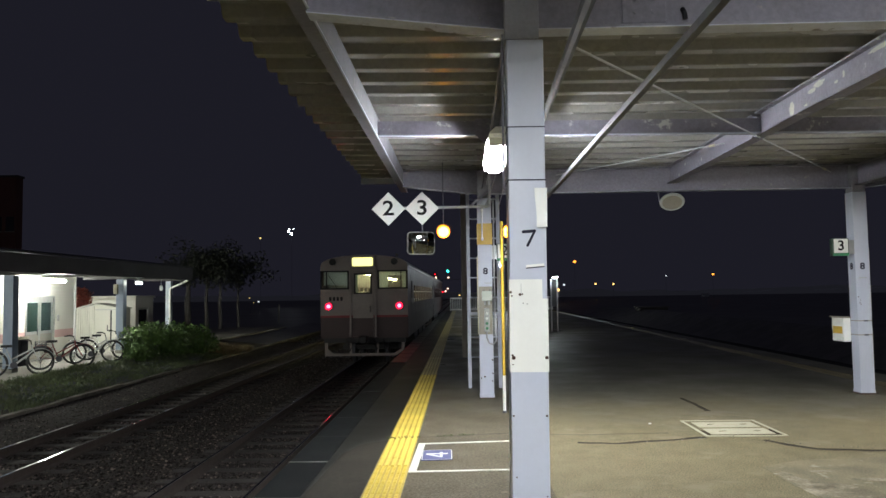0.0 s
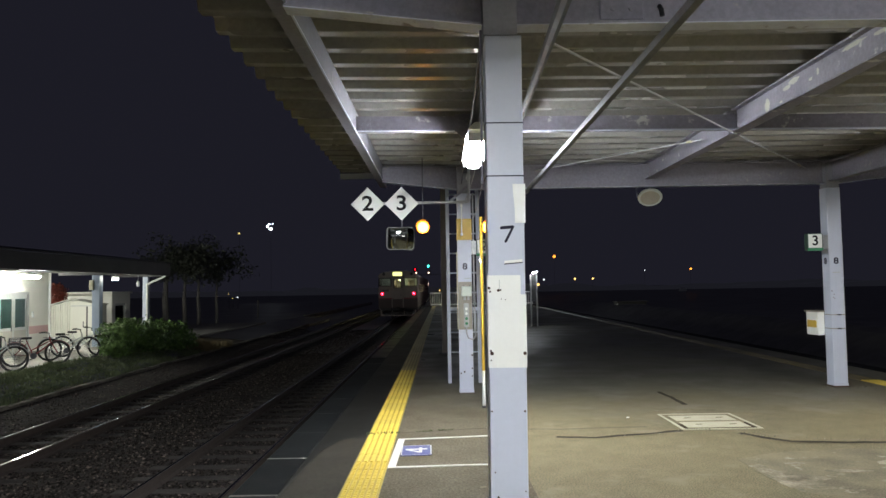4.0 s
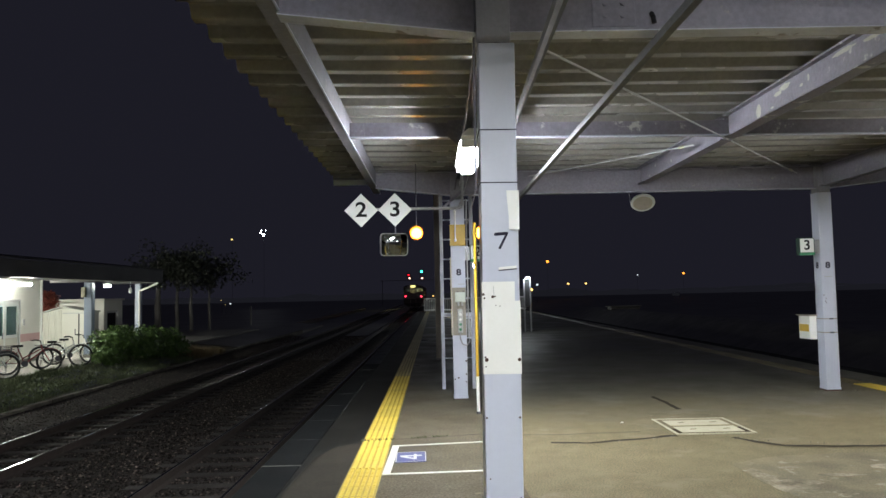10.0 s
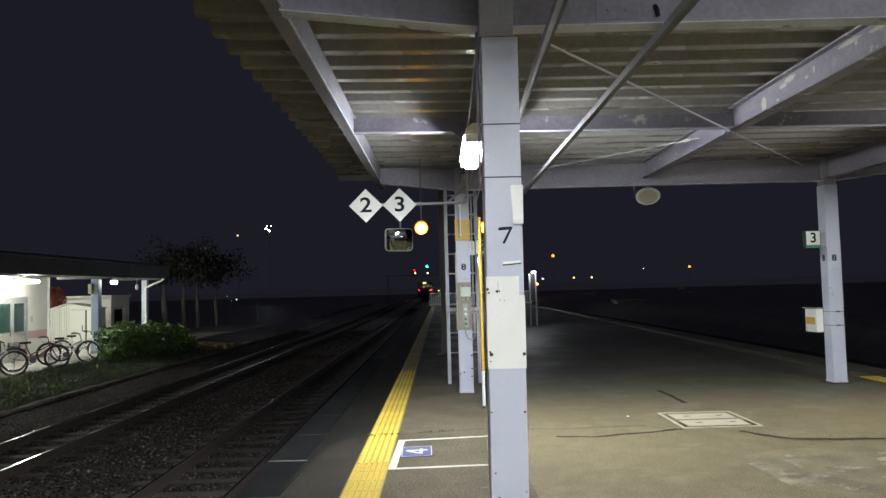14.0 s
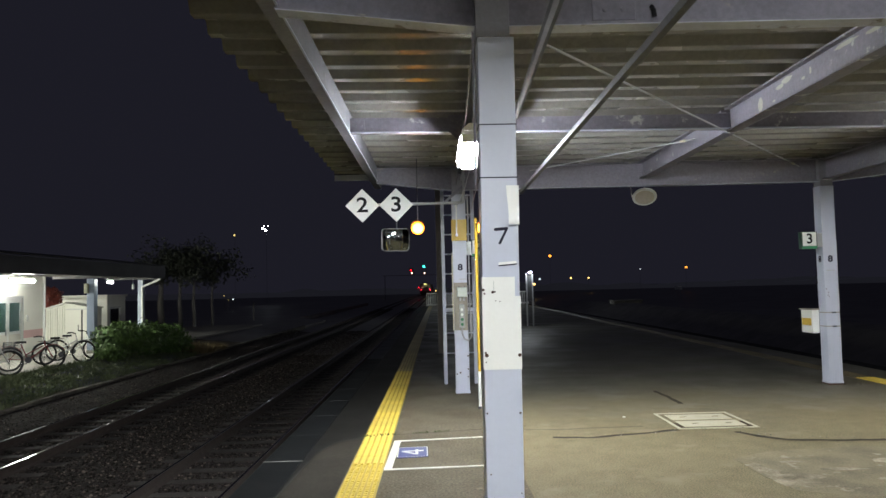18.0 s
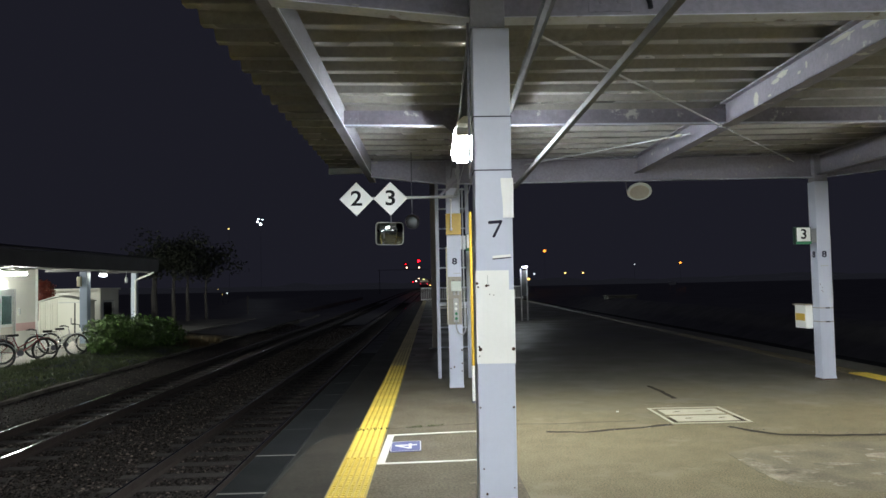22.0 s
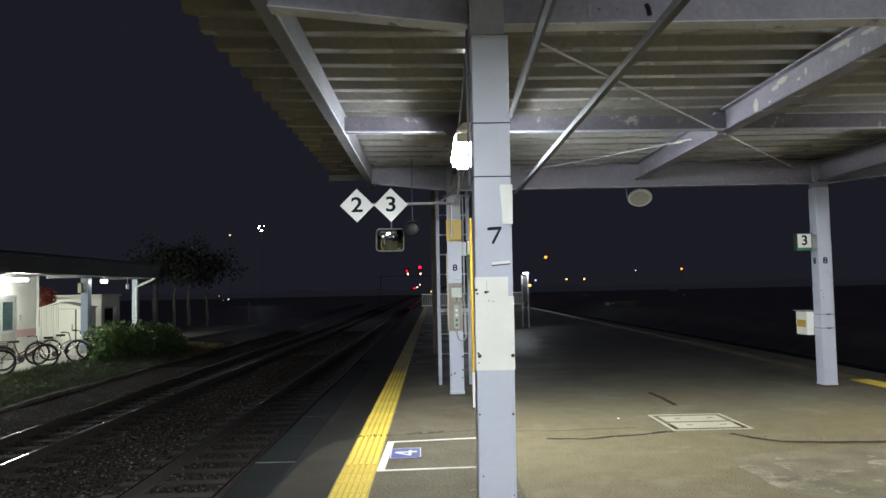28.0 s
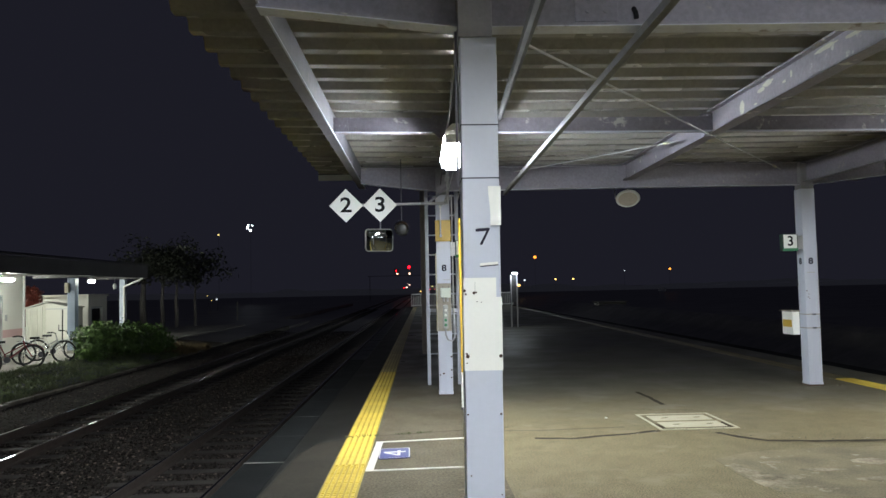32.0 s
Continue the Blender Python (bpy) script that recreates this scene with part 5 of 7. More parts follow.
def tactile(x0, count, y0, parent, slant=0.0, dry=11.9, far_mats=("dampgroove", "damptile")):
    """Guide tiles with raised ribs, one after the other; past the roof damp ones on the left, dimmed ones on the right.
    """
    def tile(dotted, ground_mat, rib_mat):
        bm = box(0.002, 0.298, 0.002, 0.298, -0.006, 0.005)
        if dotted:
            for k in range(6):
                for j in range(6):
                    cx, cy = 0.032 + 0.047 * k, 0.032 + 0.047 * j
                    extrude([(cx - 0.014, cy - 0.014), (cx + 0.014, cy - 0.014), (cx + 0.014, cy + 0.014), (cx - 0.014, cy + 0.014)], 0.005, 0.012, "z", bm)
        else:
            for k in range(5):
                cx = 0.034 + 0.058 * k
                extrude([(cx - 0.020, 0.004), (cx + 0.020, 0.004), (cx + 0.014, 0.0135), (cx - 0.014, 0.0135)], 0.0, 0.30, "y", bm)
        bm.faces.ensure_lookup_table()
        for f in bm.faces:
            f.material_index = 1 if f.calc_center_median().z > 0.0055 else 0
        me = mesh_of("tactile_tile", bm, ground_mat)
        me.materials.append(rib_mat)
        return me
    dots, ribs, damp = tile(True, M["groove"], M["tactile"]), tile(False, M["groove"], M["tactile"]), tile(False, M[far_mats[0]], M[far_mats[1]])
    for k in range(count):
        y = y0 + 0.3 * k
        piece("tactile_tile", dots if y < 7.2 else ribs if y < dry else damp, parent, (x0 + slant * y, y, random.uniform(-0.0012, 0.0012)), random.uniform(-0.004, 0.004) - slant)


ground()
track(-3.57, "single railway track with bright rail heads beside the platform")
track(-7.10, "further railway track with bright rail heads in dark ballast")
track(8.80, "unlit railway track beyond the platform")
stones("ballast_stones", "loose dark ballast stones round the tracks", 95000, -9.28, -2.1, 5.5, 46.0, 0.011, 0.029)
PLATFORM = platform()
floor_hatch()
column_seven()
column_eight()
column_eight_right()
for k in (1, 2):
    h_column("canopy_column", CX, COLS[0] - BAY * k, "lavender-painted steel canopy column")
for k in (0, 1, 2, 3):
    if k:
        h_column("canopy_column", CR, COLS[1] - BAY * k - 0.0, "lavender-painted steel canopy column")
canopy()
tube_lamp(-0.07, 7.70, 9.08, 2.945, visor=0.2)
for k in (1, 2, 3):
    tube_lamp(-0.07, 7.70 - BAY * k, 9.08 - BAY * k, 2.955)
for k in (0, 1, 2, 3):
    tube_lamp(5.3, 7.70 - BAY * k, 9.15 - BAY * k, 2.955, "tubeold")
sign_arm()
mirror()
amber_lamp(-0.70, 11.22, 2.39, "left")
amber_lamp(0.205, 11.02, 2.36, "right")
number_sign("2", 0.18, 11.56, 2.11, "white platform number sign two with a green foot")
number_sign("3", 5.0, 11.50, 2.105, "white platform number sign three with a green foot")
small_platform_things()
end_fence()
grit()


# ---- the departing diesel train ----
def rail_car(rear):
    """One car; its rear end at y = 0, rail top at z = 0, built about its own base."""
    c = thing("railcar", (0, 0, 0), "off-white diesel railcar with a red waist line and lit tail lamps" if rear else "off-white diesel railcar with a red waist line coupled ahead", "train", "cars of the departing train")
    W, L, T = 1.40, 21.0, 0.06
    fl, belt, sill, head, cant = 0.93, 1.61, 2.50, 3.06, 3.22
    # rear end wall, with openings for two windows and the gangway door
    for b in ((-W, W, belt, 2.35), (-W, -0.50, 2.35, sill), (-0.50, -0.30, 2.35, cant), (0.24, 0.46, 2.35, cant), (0.46, W, 2.35, sill), (-W, -1.38, sill, cant), (1.385, W, sill, cant),
              (-1.38, -0.50, head, cant), (0.46, 1.385, head, cant), (-0.30, 0.24, 2.97, cant)):
        part("end_panel", box(b[0], b[1], 0, T, b[2], b[3]), M["carwhite"], c)
    part("end_skirt", box(-W + 0.01, W - 0.01, 0.0, T, fl, belt), M["carred"], c, "dirty grey lower panel")
    arc = [(-W, cant)] + [(-W * math.cos(a), cant + 0.36 * math.sin(a) ** 0.8) for a in [math.pi * k / 14 for k in range(1, 14)]] + [(W, cant)]
    part("red_line", box(-W + 0.005, W - 0.005, -0.003, 0.0, belt - 0.03, belt + 0.04), M["carline"], c)
    part("end_cap", extrude(arc, 0.001, T, "y"), M["carwhite"], c)
    door = part("gangway_door", box(-0.36, 0.30, -0.03, 0.0, 0.98, 2.33, 0.006), M["carwhite"], c)
    for b in ((-0.46, -0.40), (0.34, 0.40)):
        part("door_post", box(b[0], b[1], -0.05, 0.0, 0.95, 3.18, 0.008), M["carwhite"], c)
    part("door_lintel", box(-0.46, 0.40, -0.05, 0.0, 3.03, 3.10, 0.008), M["carwhite"], c)
    part("kick_panel", box(-0.355, 0.295, -0.034, -0.0305, 0.985, 1.56), M["carred"], door, "dirty lower door panel")
    part("door_handle", tube((0.2, -0.05, 1.75), (0.2, -0.05, 1.95), 0.012, 6), M["chrome"], door)
    # windows
    for x0, x1, z0, z1 in ((-1.38, -0.50, sill, head), (0.46, 1.385, sill, head), (-0.30, 0.24, 2.35, 2.97)):
        w = part("end_window", extrude([((x0 + x1) / 2 + a, (z0 + z1) / 2 + b) for a, b in rounded(x1 - x0, z1 - z0, 0.06)], 0.018, 0.024, "y"), M["carglass"], c)
        w.visible_shadow = False
        g = bmesh.new()
        for b in ((x0 - 0.02, x1 + 0.02, z0 - 0.02, z0 + 0.025), (x0 - 0.02, x1 + 0.02, z1 - 0.025, z1 + 0.02), (x0 - 0.02, x0 + 0.03, z0, z1), (x1 - 0.03, x1 + 0.02, z0, z1)):
            box(b[0], b[1], -0.012, 0.03, b[2], b[3], bm=g)
        part("gasket", g, M["rubber"], w)
    part("window_bar", box(1.17, 1.20, 0.0, 0.05, sill, head), M["rubber"], c)
    part("window_bar", box(-1.22, -1.19, 0.0, 0.05, sill, head), M["rubber"], c)
    part("wiper", tube((0.75, -0.02, 2.53), (1.05, -0.02, 2.95), 0.008, 6), M["black"], c)
    part("wiper", tube((-0.85, -0.02, 2.53), (-1.15, -0.02, 2.95), 0.008, 6), M["black"], c)
    part("grab_rail", path_tube([(0.48, 0.0, 2.40), (0.48, -0.05, 2.40), (1.3, -0.05, 2.40), (1.3, 0.0, 2.40)], 0.012, 6), M["carwhite"], c)
    part("grab_rail", path_tube([(-0.52, 0.0, 2.40), (-0.52, -0.05, 2.40), (-1.3, -0.05, 2.40), (-1.3, 0.0, 2.40)], 0.012, 6), M["carwhite"], c)
    # number drawn as plain bars
    for k in range(4):
        part("number_bar", box(-1.12 + 0.12 * k, -1.045 + 0.12 * k, -0.004, 0.0, 2.12, 2.24), M["rubber"], c)
    case = part("blind_case", box(-0.43, 0.36, -0.05, 0.2, 3.17, 3.55, 0.02), M["carwhite"], c)
    part("destination_blind", extrude([(-0.035 + a, 3.355 + b) for a, b in rounded(0.66, 0.27, 0.05)], -0.058, -0.05, "y"), M["headsign"] if rear else M["darkglass"], case, "lit yellowish destination blind")
    for x in (-1.13, 1.13):
        lamp = part("tail_lamp", lathe([(0.13, -0.0), (0.13, 0.04), (0.118, 0.05)], (x, 0, 1.945), (0, -1, 0), 18), M["rubber"], c)
        # the outer ring stands in for the red glow round the lens
        part("lens_ring", lathe([(0.115, 0.05), (0.11, 0.060), (0.065, 0.064), (0.062, 0.05)], (x, 0, 1.945), (0, -1, 0), 18, caps=False), M["redhalo"] if rear else M["lensgrey"], lamp, "red ring for the glow round the lens")
        part("lens", lathe([(0.06, 0.045), (0.05, 0.064), (0.02, 0.070)], (x, 0, 1.945), (0, -1, 0), 18), M["red"] if rear else M["lensgrey"], lamp, "glowing red lens")
    for x in (-1.0, 0.98):
        part("head_lamp", lathe([(0.11, 0.0), (0.11, 0.07), (0.08, 0.075)], (x, 0.03, 3.36), (0, -1, 0), 16), M["lensgrey"], c)
    # sides
    n = 11
    for s in (-1, 1):
        xa, xb = (s * W, s * (W - T)) if s > 0 else (s * W, s * (W - T))
        lo, hi = min(xa, xb), max(xa, xb)
        side = box(lo, hi, T, L, belt, 2.02)
        box(lo, hi, T, L, 2.62, cant, bm=side)
        ys = [3.0 + 1.45 * k for k in range(n)]
        edges = [T] + [v for y in ys for v in (y, y + 1.08)] + [L]
        for a, b in zip(edges[0::2], edges[1::2]):
            box(lo, hi, a, b, 2.02, 2.62, bm=side)
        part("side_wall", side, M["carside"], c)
        part("side_skirt", box(lo + 0.001, hi + 0.001, T, L, fl, belt), M["carred"], c)
        for y in ys:
            w = part("side_window", box(lo + 0.022, hi - 0.022, y, y + 1.08, 2.02, 2.62), M["carglass"], c)
            w.visible_shadow = False
            part("bar", box(lo + 0.01, hi - 0.01, y, y + 1.08, 2.38, 2.41), M["alu"], w)
        for y in (1.35, 19.4):
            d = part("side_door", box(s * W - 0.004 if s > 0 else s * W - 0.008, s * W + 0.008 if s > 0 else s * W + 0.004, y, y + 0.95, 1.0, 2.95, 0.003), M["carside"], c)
            part("door_pane", box(s * W - 0.012, s * W + 0.012, y + 0.25, y + 0.7, 2.0, 2.75), M["darkglass"], d)
    part("roof", extrude(arc, T, L, "y"), M["cargrey"], c)
    part("rain_gutter", box(W, W + 0.03, 0.05, L, cant - 0.02, cant + 0.02), M["carwhite"], c)
    for y in (4, 8.5, 13, 17.5):
        part("roof_unit", box(-0.42, 0.42, y, y + 0.9, 3.5, 3.68, 0.04), M["cargrey"], c)
    part("horn", lathe([(0.02, 0), (0.05, 0.12)], (1.05, 0.25, 3.55), (0, -1, 0.1), 10), M["darksteel"], c)
    # inside: floor, ceiling, cab bulkhead, seats, lamps
    part("floor", box(-W + T, W - T, T, L, fl, fl + 0.12), M["underframe"], c)
    part("front_wall", box(-W, W, L - T, L, fl, cant), M["carwhite"], c)
    part("ceiling", box(-W + T, W - T, T, L - T, 3.15, 3.19), M["wall"], c)
    bulk = box(-W + T, -0.36, 1.15, 1.2, fl, 3.15)
    box(0.36, W - T, 1.15, 1.2, fl, 2.52, bm=bulk)
    box(0.36, W - T, 1.15, 1.2, 2.94, 3.15, bm=bulk)
    box(0.36, 0.66, 1.15, 1.2, 2.52, 2.94, bm=bulk)
    box(1.14, W - T, 1.15, 1.2, 2.52, 2.94, bm=bulk)
    part("bulkhead", bulk, M["palegreen"], c)
    part("control_desk", box(0.5, 1.3, 0.12, 0.5, fl, 2.38, 0.03), M["darksteel"], c)
    part("roller_blind", box(-1.3, -0.55, 0.10, 0.11, 2.62, 3.05), M["palegreen"], c)
    if rear:
        part("cab_lamp", box(-0.25, 1.25, 0.5, 0.8, 3.12, 3.148), M["cabin"], c, "glowing cab ceiling lamp")
        for x in (-0.75, 0.75):
            part("saloon_lamp", box(x - 0.06, x + 0.06, 1.5, L - 1, 3.115, 3.148), M["saloon"], c, "glowing saloon lamp strip")
    seat = bmesh.new()
    for k in range(9):
        for x in (-0.85, 0.85):
            box(x - 0.48, x + 0.48, 3.2 + 1.7 * k, 3.3 + 1.7 * k, fl + 0.4, 2.05, bm=seat)
    part("seat_backs", seat, M["blue"], c)
    # underneath
    part("coupler", box(-0.12, 0.12, -0.38, 0.4, 0.78, 1.0, 0.03), M["underframe"], c)
    part("head_stock", box(-W + 0.1, W - 0.1, 0.03, 0.25, 0.78, 0.93), M["underframe"], c)
    pilot = part("pilot", extrude([(-1.27, 0.36), (1.0, 0.36), (1.27, 0.55), (1.27, 0.93), (1.18, 0.93), (1.18, 0.58), (0.96, 0.44), (-1.0, 0.44), (-1.18, 0.58), (-1.18, 0.93), (-1.27, 0.93)], 0.05, 0.09, "y"), M["carwhite"], c, "pale guard frame under the end")
    for x in (-0.45, 0.42):
        part("stay", box(x - 0.03, x + 0.03, 0.09, 0.13, 0.44, 0.93), M["carwhite"], pilot)
    for x, bow in ((-0.5, 0.18), (0.33, 0.22), (0.62, 0.15)):
        part("brake_hose", path_tube([(x, -0.02, 0.9), (x + 0.02, -0.12, 0.75), (x + 0.05, -0.10, 0.9 - bow - 0.2), (x + 0.1, -0.05, 0.62)], 0.02, 6), M["rubber"], c)
    for y in (3.0, 17.6):
        b = part("bogie_frame", box(-0.95, 0.95, y - 1.4, y + 1.4, 0.45, 0.62, 0.02), M["underframe"], c)
        for dy in (-1.05, 1.05):
            for x in (-0.56, 0.56):
                part("wheel", lathe([(0.43, -0.05), (0.43, 0.05), (0.30, 0.06)], (x, y + dy, 0.43), (1, 0, 0), 20), M["darksteel"], b)
    for y, l in ((6.2, 2.2), (9.2, 3.0), (13.0, 1.6)):
        part("engine_box", box(-1.2, 1.2, y, y + l, 0.38, 0.92, 0.04), M["underframe"], c)
    return c


CAR_REAR = rail_car(True)
CAR_FRONT = rail_car(False)


# ---- station yard across the tracks ----
def yard():
    y = thing("station_yard", (-14, 20, -1), "pale concrete yard beside the station house with an earth bed", "yard", kind="structure")
    part("paving", box(-40, -11.7, -10, 48, -0.98, YARD), M["yard"], y)
    part("earth_bed", extrude([(-11.7, -0.98), (-9.45, -0.98), (-9.45, -0.76), (-11.7, YARD - 0.03)], -10, 35, "y"), M["earth"], y)
    part("far_bed", extrude([(-11.7, -0.98), (-9.45, -0.98), (-9.45, -0.80), (-11.7, YARD - 0.08)], 35.01, 60, "y"), M["rainground"], y)
    part("ballast_shoulder", extrude([(-9.3, -1.0), (-8.1, -1.0), (-8.3, -0.965), (-9.3, -0.80)], -10, 38, "y"), M["ballast"], y)
    part("far_earth", box(-40, -11.7, 48, 120, -0.98, YARD - 0.1), M["rainground"], y)
    me = mesh_of("kerb_stone", box(-0.07, 0.07, 0.004, 0.996, -0.2, 0.15, 0.012), M["kerb"])
    for k in range(46):
        piece("kerb_stone", me, y, (-9.37 + random.uniform(-0.008, 0.008), 4 + k, -0.88 + random.uniform(-0.01, 0.01)), 0)


def station_house():
    h = thing("station_house", (-15.5, 20, YARD), "cream station house wall with a pink band and glazed door", "building", kind="structure")
    X, T, top = -14.3, 0.14, 2.32
    d0, d1, dt = 23.95, 25.52, 1.56
    wall = box(X - T, X, 6.0, d0, YARD, top)
    box(X - T, X, d1, 26.85, YARD, top, bm=wall)
    box(X - T, X, d0, d1, dt, top, bm=wall)
    part("wall", wall, M["wall"], h)
    part("end_wall", box(X - 6.0, X - T, 26.71, 26.85, YARD, top), M["wall"], h)
    for a, b in ((6.0, d0 - 0.06), (d1 + 0.06, 26.853)):
        part("pink_band", box(X, X + 0.006, a, b, 0.20, 0.46), M["pink"], h, "pink painted band")
        part("plinth", box(X, X + 0.012, a, b, YARD, YARD + 0.12), M["concrete"], h)
    door = part("door", box(X - 0.10, X - 0.06, d0, d1, YARD, YARD + 0.06), M["alu"], h, "pale sliding door with dark green panes")
    for b in ((d0 - 0.05, d0), (d1, d1 + 0.05)):
        part("jamb", box(X - 0.05, X + 0.02, b[0], b[1], YARD, dt + 0.05), M["alu"], door)
    part("head", box(X - 0.05, X + 0.02, d0, d1, dt, dt + 0.05), M["alu"], door)
    m = (d0 + d1) / 2
    for a, b in ((d0, m), (m, d1)):
        for q in ((a, b, 1.39, dt), (a, a + 0.09, 0.46, 1.39), (b - 0.09, b, 0.46, 1.39), (a, b, 0.37, 0.46)):
            part("leaf_frame", box(X - 0.06, X - 0.02, *q), M["alu"], door)
        part("pane", box(X - 0.045, X - 0.037, a + 0.09, b - 0.09, 0.46, 1.39), M["greenglass"], door)
        part("leaf_panel", box(X - 0.055, X - 0.025, a + 0.05, b - 0.05, YARD + 0.06, 0.37), M["doorpanel"], door)
        for q in ((a, a + 0.05), (b - 0.05, b)):
            part("leaf_frame", box(X - 0.06, X - 0.02, q[0], q[1], YARD + 0.06, 0.37), M["alu"], door)
    part("pull", box(X - 0.02, X, m - 0.14, m - 0.11, 0.35, 0.55), M["darksteel"], door)
    part("side_lamp_box", box(X, X + 0.05, 25.72, 25.80, 0.75, 0.95, 0.005), M["grey"], h)
    part("downpipe", tube((X + 0.06, 26.78, YARD), (X + 0.06, 26.78, top), 0.04), M["white"], h)
    # awning over the yard
    part("awning_soffit", box(X, -11.98, 6.0, 32.0, 2.28, 2.34), M["fascia"], h)
    part("awning_fascia", box(-11.98, -11.93, 6.0, 32.0, 2.22, 2.72), M["fascia"], h, "grey fascia board")
    part("awning_end", box(X, -11.98, 32.0, 32.05, 2.22, 2.72), M["fascia"], h)
    part("awning_roof", extrude([(X - 6, 3.6), (X, 3.0), (-11.9, 2.73), (-11.9, 2.78), (X, 3.08), (X - 6, 3.7)], 6.0, 32.1, "y"), M["darkroof"], h)
    for yb in (14.0, 20.9, 27.5, 31.9):
        part("awning_beam", box(X, -12.0, yb - 0.05, yb + 0.05, 2.19, 2.28), M["darkroof"], h)


def awning_post(y, w, label, box_on=False, pipe=False, paint="shadepost"):
    p = thing("awning_post", (-12.9, y, YARD), label, "post", "awning posts")
    part("shaft", box(-12.9 - w / 2, -12.9 + w / 2, y - w / 2, y + w / 2, YARD, 2.18, 0.01), M[paint], p)
    part("collar", box(-12.9 - w / 2 - 0.01, -12.9 + w / 2 + 0.01, y - w / 2 - 0.01, y + w / 2 + 0.01, YARD, YARD + 0.12, 0.005), M["concrete"], p)
    if box_on:
        part("meter_box", box(-13.08, -12.95, y - w / 2 - 0.12, y - w / 2, 1.65, 2.0, 0.01), M["cream"], p)
    if pipe:
        part("downpipe_elbow", path_tube([(-12.8, y - 0.16, 1.86), (-12.7, y - 0.16, 1.92), (-12.2, y - 0.16, 2.12), (-12.06, y - 0.16, 2.2), (-12.05, y - 0.16, 2.26)], 0.045, 8), M["white"], p)
        part("downpipe", tube((-12.80, y - 0.16, YARD), (-12.80, y - 0.16, 1.88), 0.045), M["white"], p)


def yard_lamp(x, y0, y1, z, label, light="yardlight"):
    f = thing("yard_lamp", (x, (y0 + y1) / 2, z), label, "lamp", "awning lamps")
    part("batten", box(x - 0.05, x + 0.05, y0 - 0.04, y1 + 0.04, z + 0.045, z + 0.09, 0.005), M["signwhite"], f)
    part("tube", tube((x, y0, z), (x, y1, z), 0.042, 12), M[light], f, "glowing fluorescent tube")
    for y in (y0 - 0.02, y1 + 0.02):
        part("tube_holder", box(x - 0.02, x + 0.02, y - 0.015, y + 0.015, z - 0.02, z + 0.04), M["signwhite"], f)
    part("stalk", tube((x, (y0 + y1) / 2, z + 0.09), (x, (y0 + y1) / 2, 2.28), 0.012, 6), M["galv"], f)


def storage_shed():
    x0, x1, y0, y1 = -17.05, -15.15, 32.2, 33.2
    s = thing("storage_shed", ((x0 + x1) / 2, (y0 + y1) / 2, YARD), "small ivory ribbed steel storage shed with a gable front", "shed")
    xm, eave, ridge = -16.25, 1.03, 1.26
    part("front_wall", extrude([(x0, YARD), (x1, YARD), (x1, eave), (xm, ridge - 0.04), (x0, eave)], y0, y0 + 0.05, "y"), M["shed"], s)
    for a in (x0, x1 - 0.05):
        part("side_wall", box(a, a + 0.05, y0 + 0.05, y1, YARD, eave), M["shed"], s)
    part("back_wall", box(x0 + 0.05, x1 - 0.05, y1 - 0.05, y1, YARD, eave), M["shed"], s)
    for a, b in ((x0 - 0.06, xm), (x1 + 0.06, xm)):
        part("roof_sheet", extrude([(a, eave + 0.0), (b, ridge), (b, ridge + 0.04), (a, eave + 0.04)], y0 - 0.12, y1 + 0.05, "y"), M["shed"], s)
    for k in range(8):
        x = x0 + 0.06 + 0.1 * k
        part("rib", box(x, x + 0.045, y0 - 0.05, y0, YARD, eave - 0.01 + 0.02 * k), M["shed"], s)
    d = part("door", box(-16.12, -15.55, y0 - 0.03, y0, YARD + 0.05, 0.98, 0.006), M["shed"], s)
    part("door_track", box(-16.2, -15.25, y0 - 0.045, y0, 0.985, 1.03), M["alu"], s)
    part("door_gap", box(-15.55, -15.50, y0 - 0.012, y0 + 0.002, YARD + 0.05, 0.98), M["black"], s)
    part("handle", box(-15.68, -15.65, y0 - 0.05, y0 - 0.03, 0.1, 0.35), M["darksteel"], d)


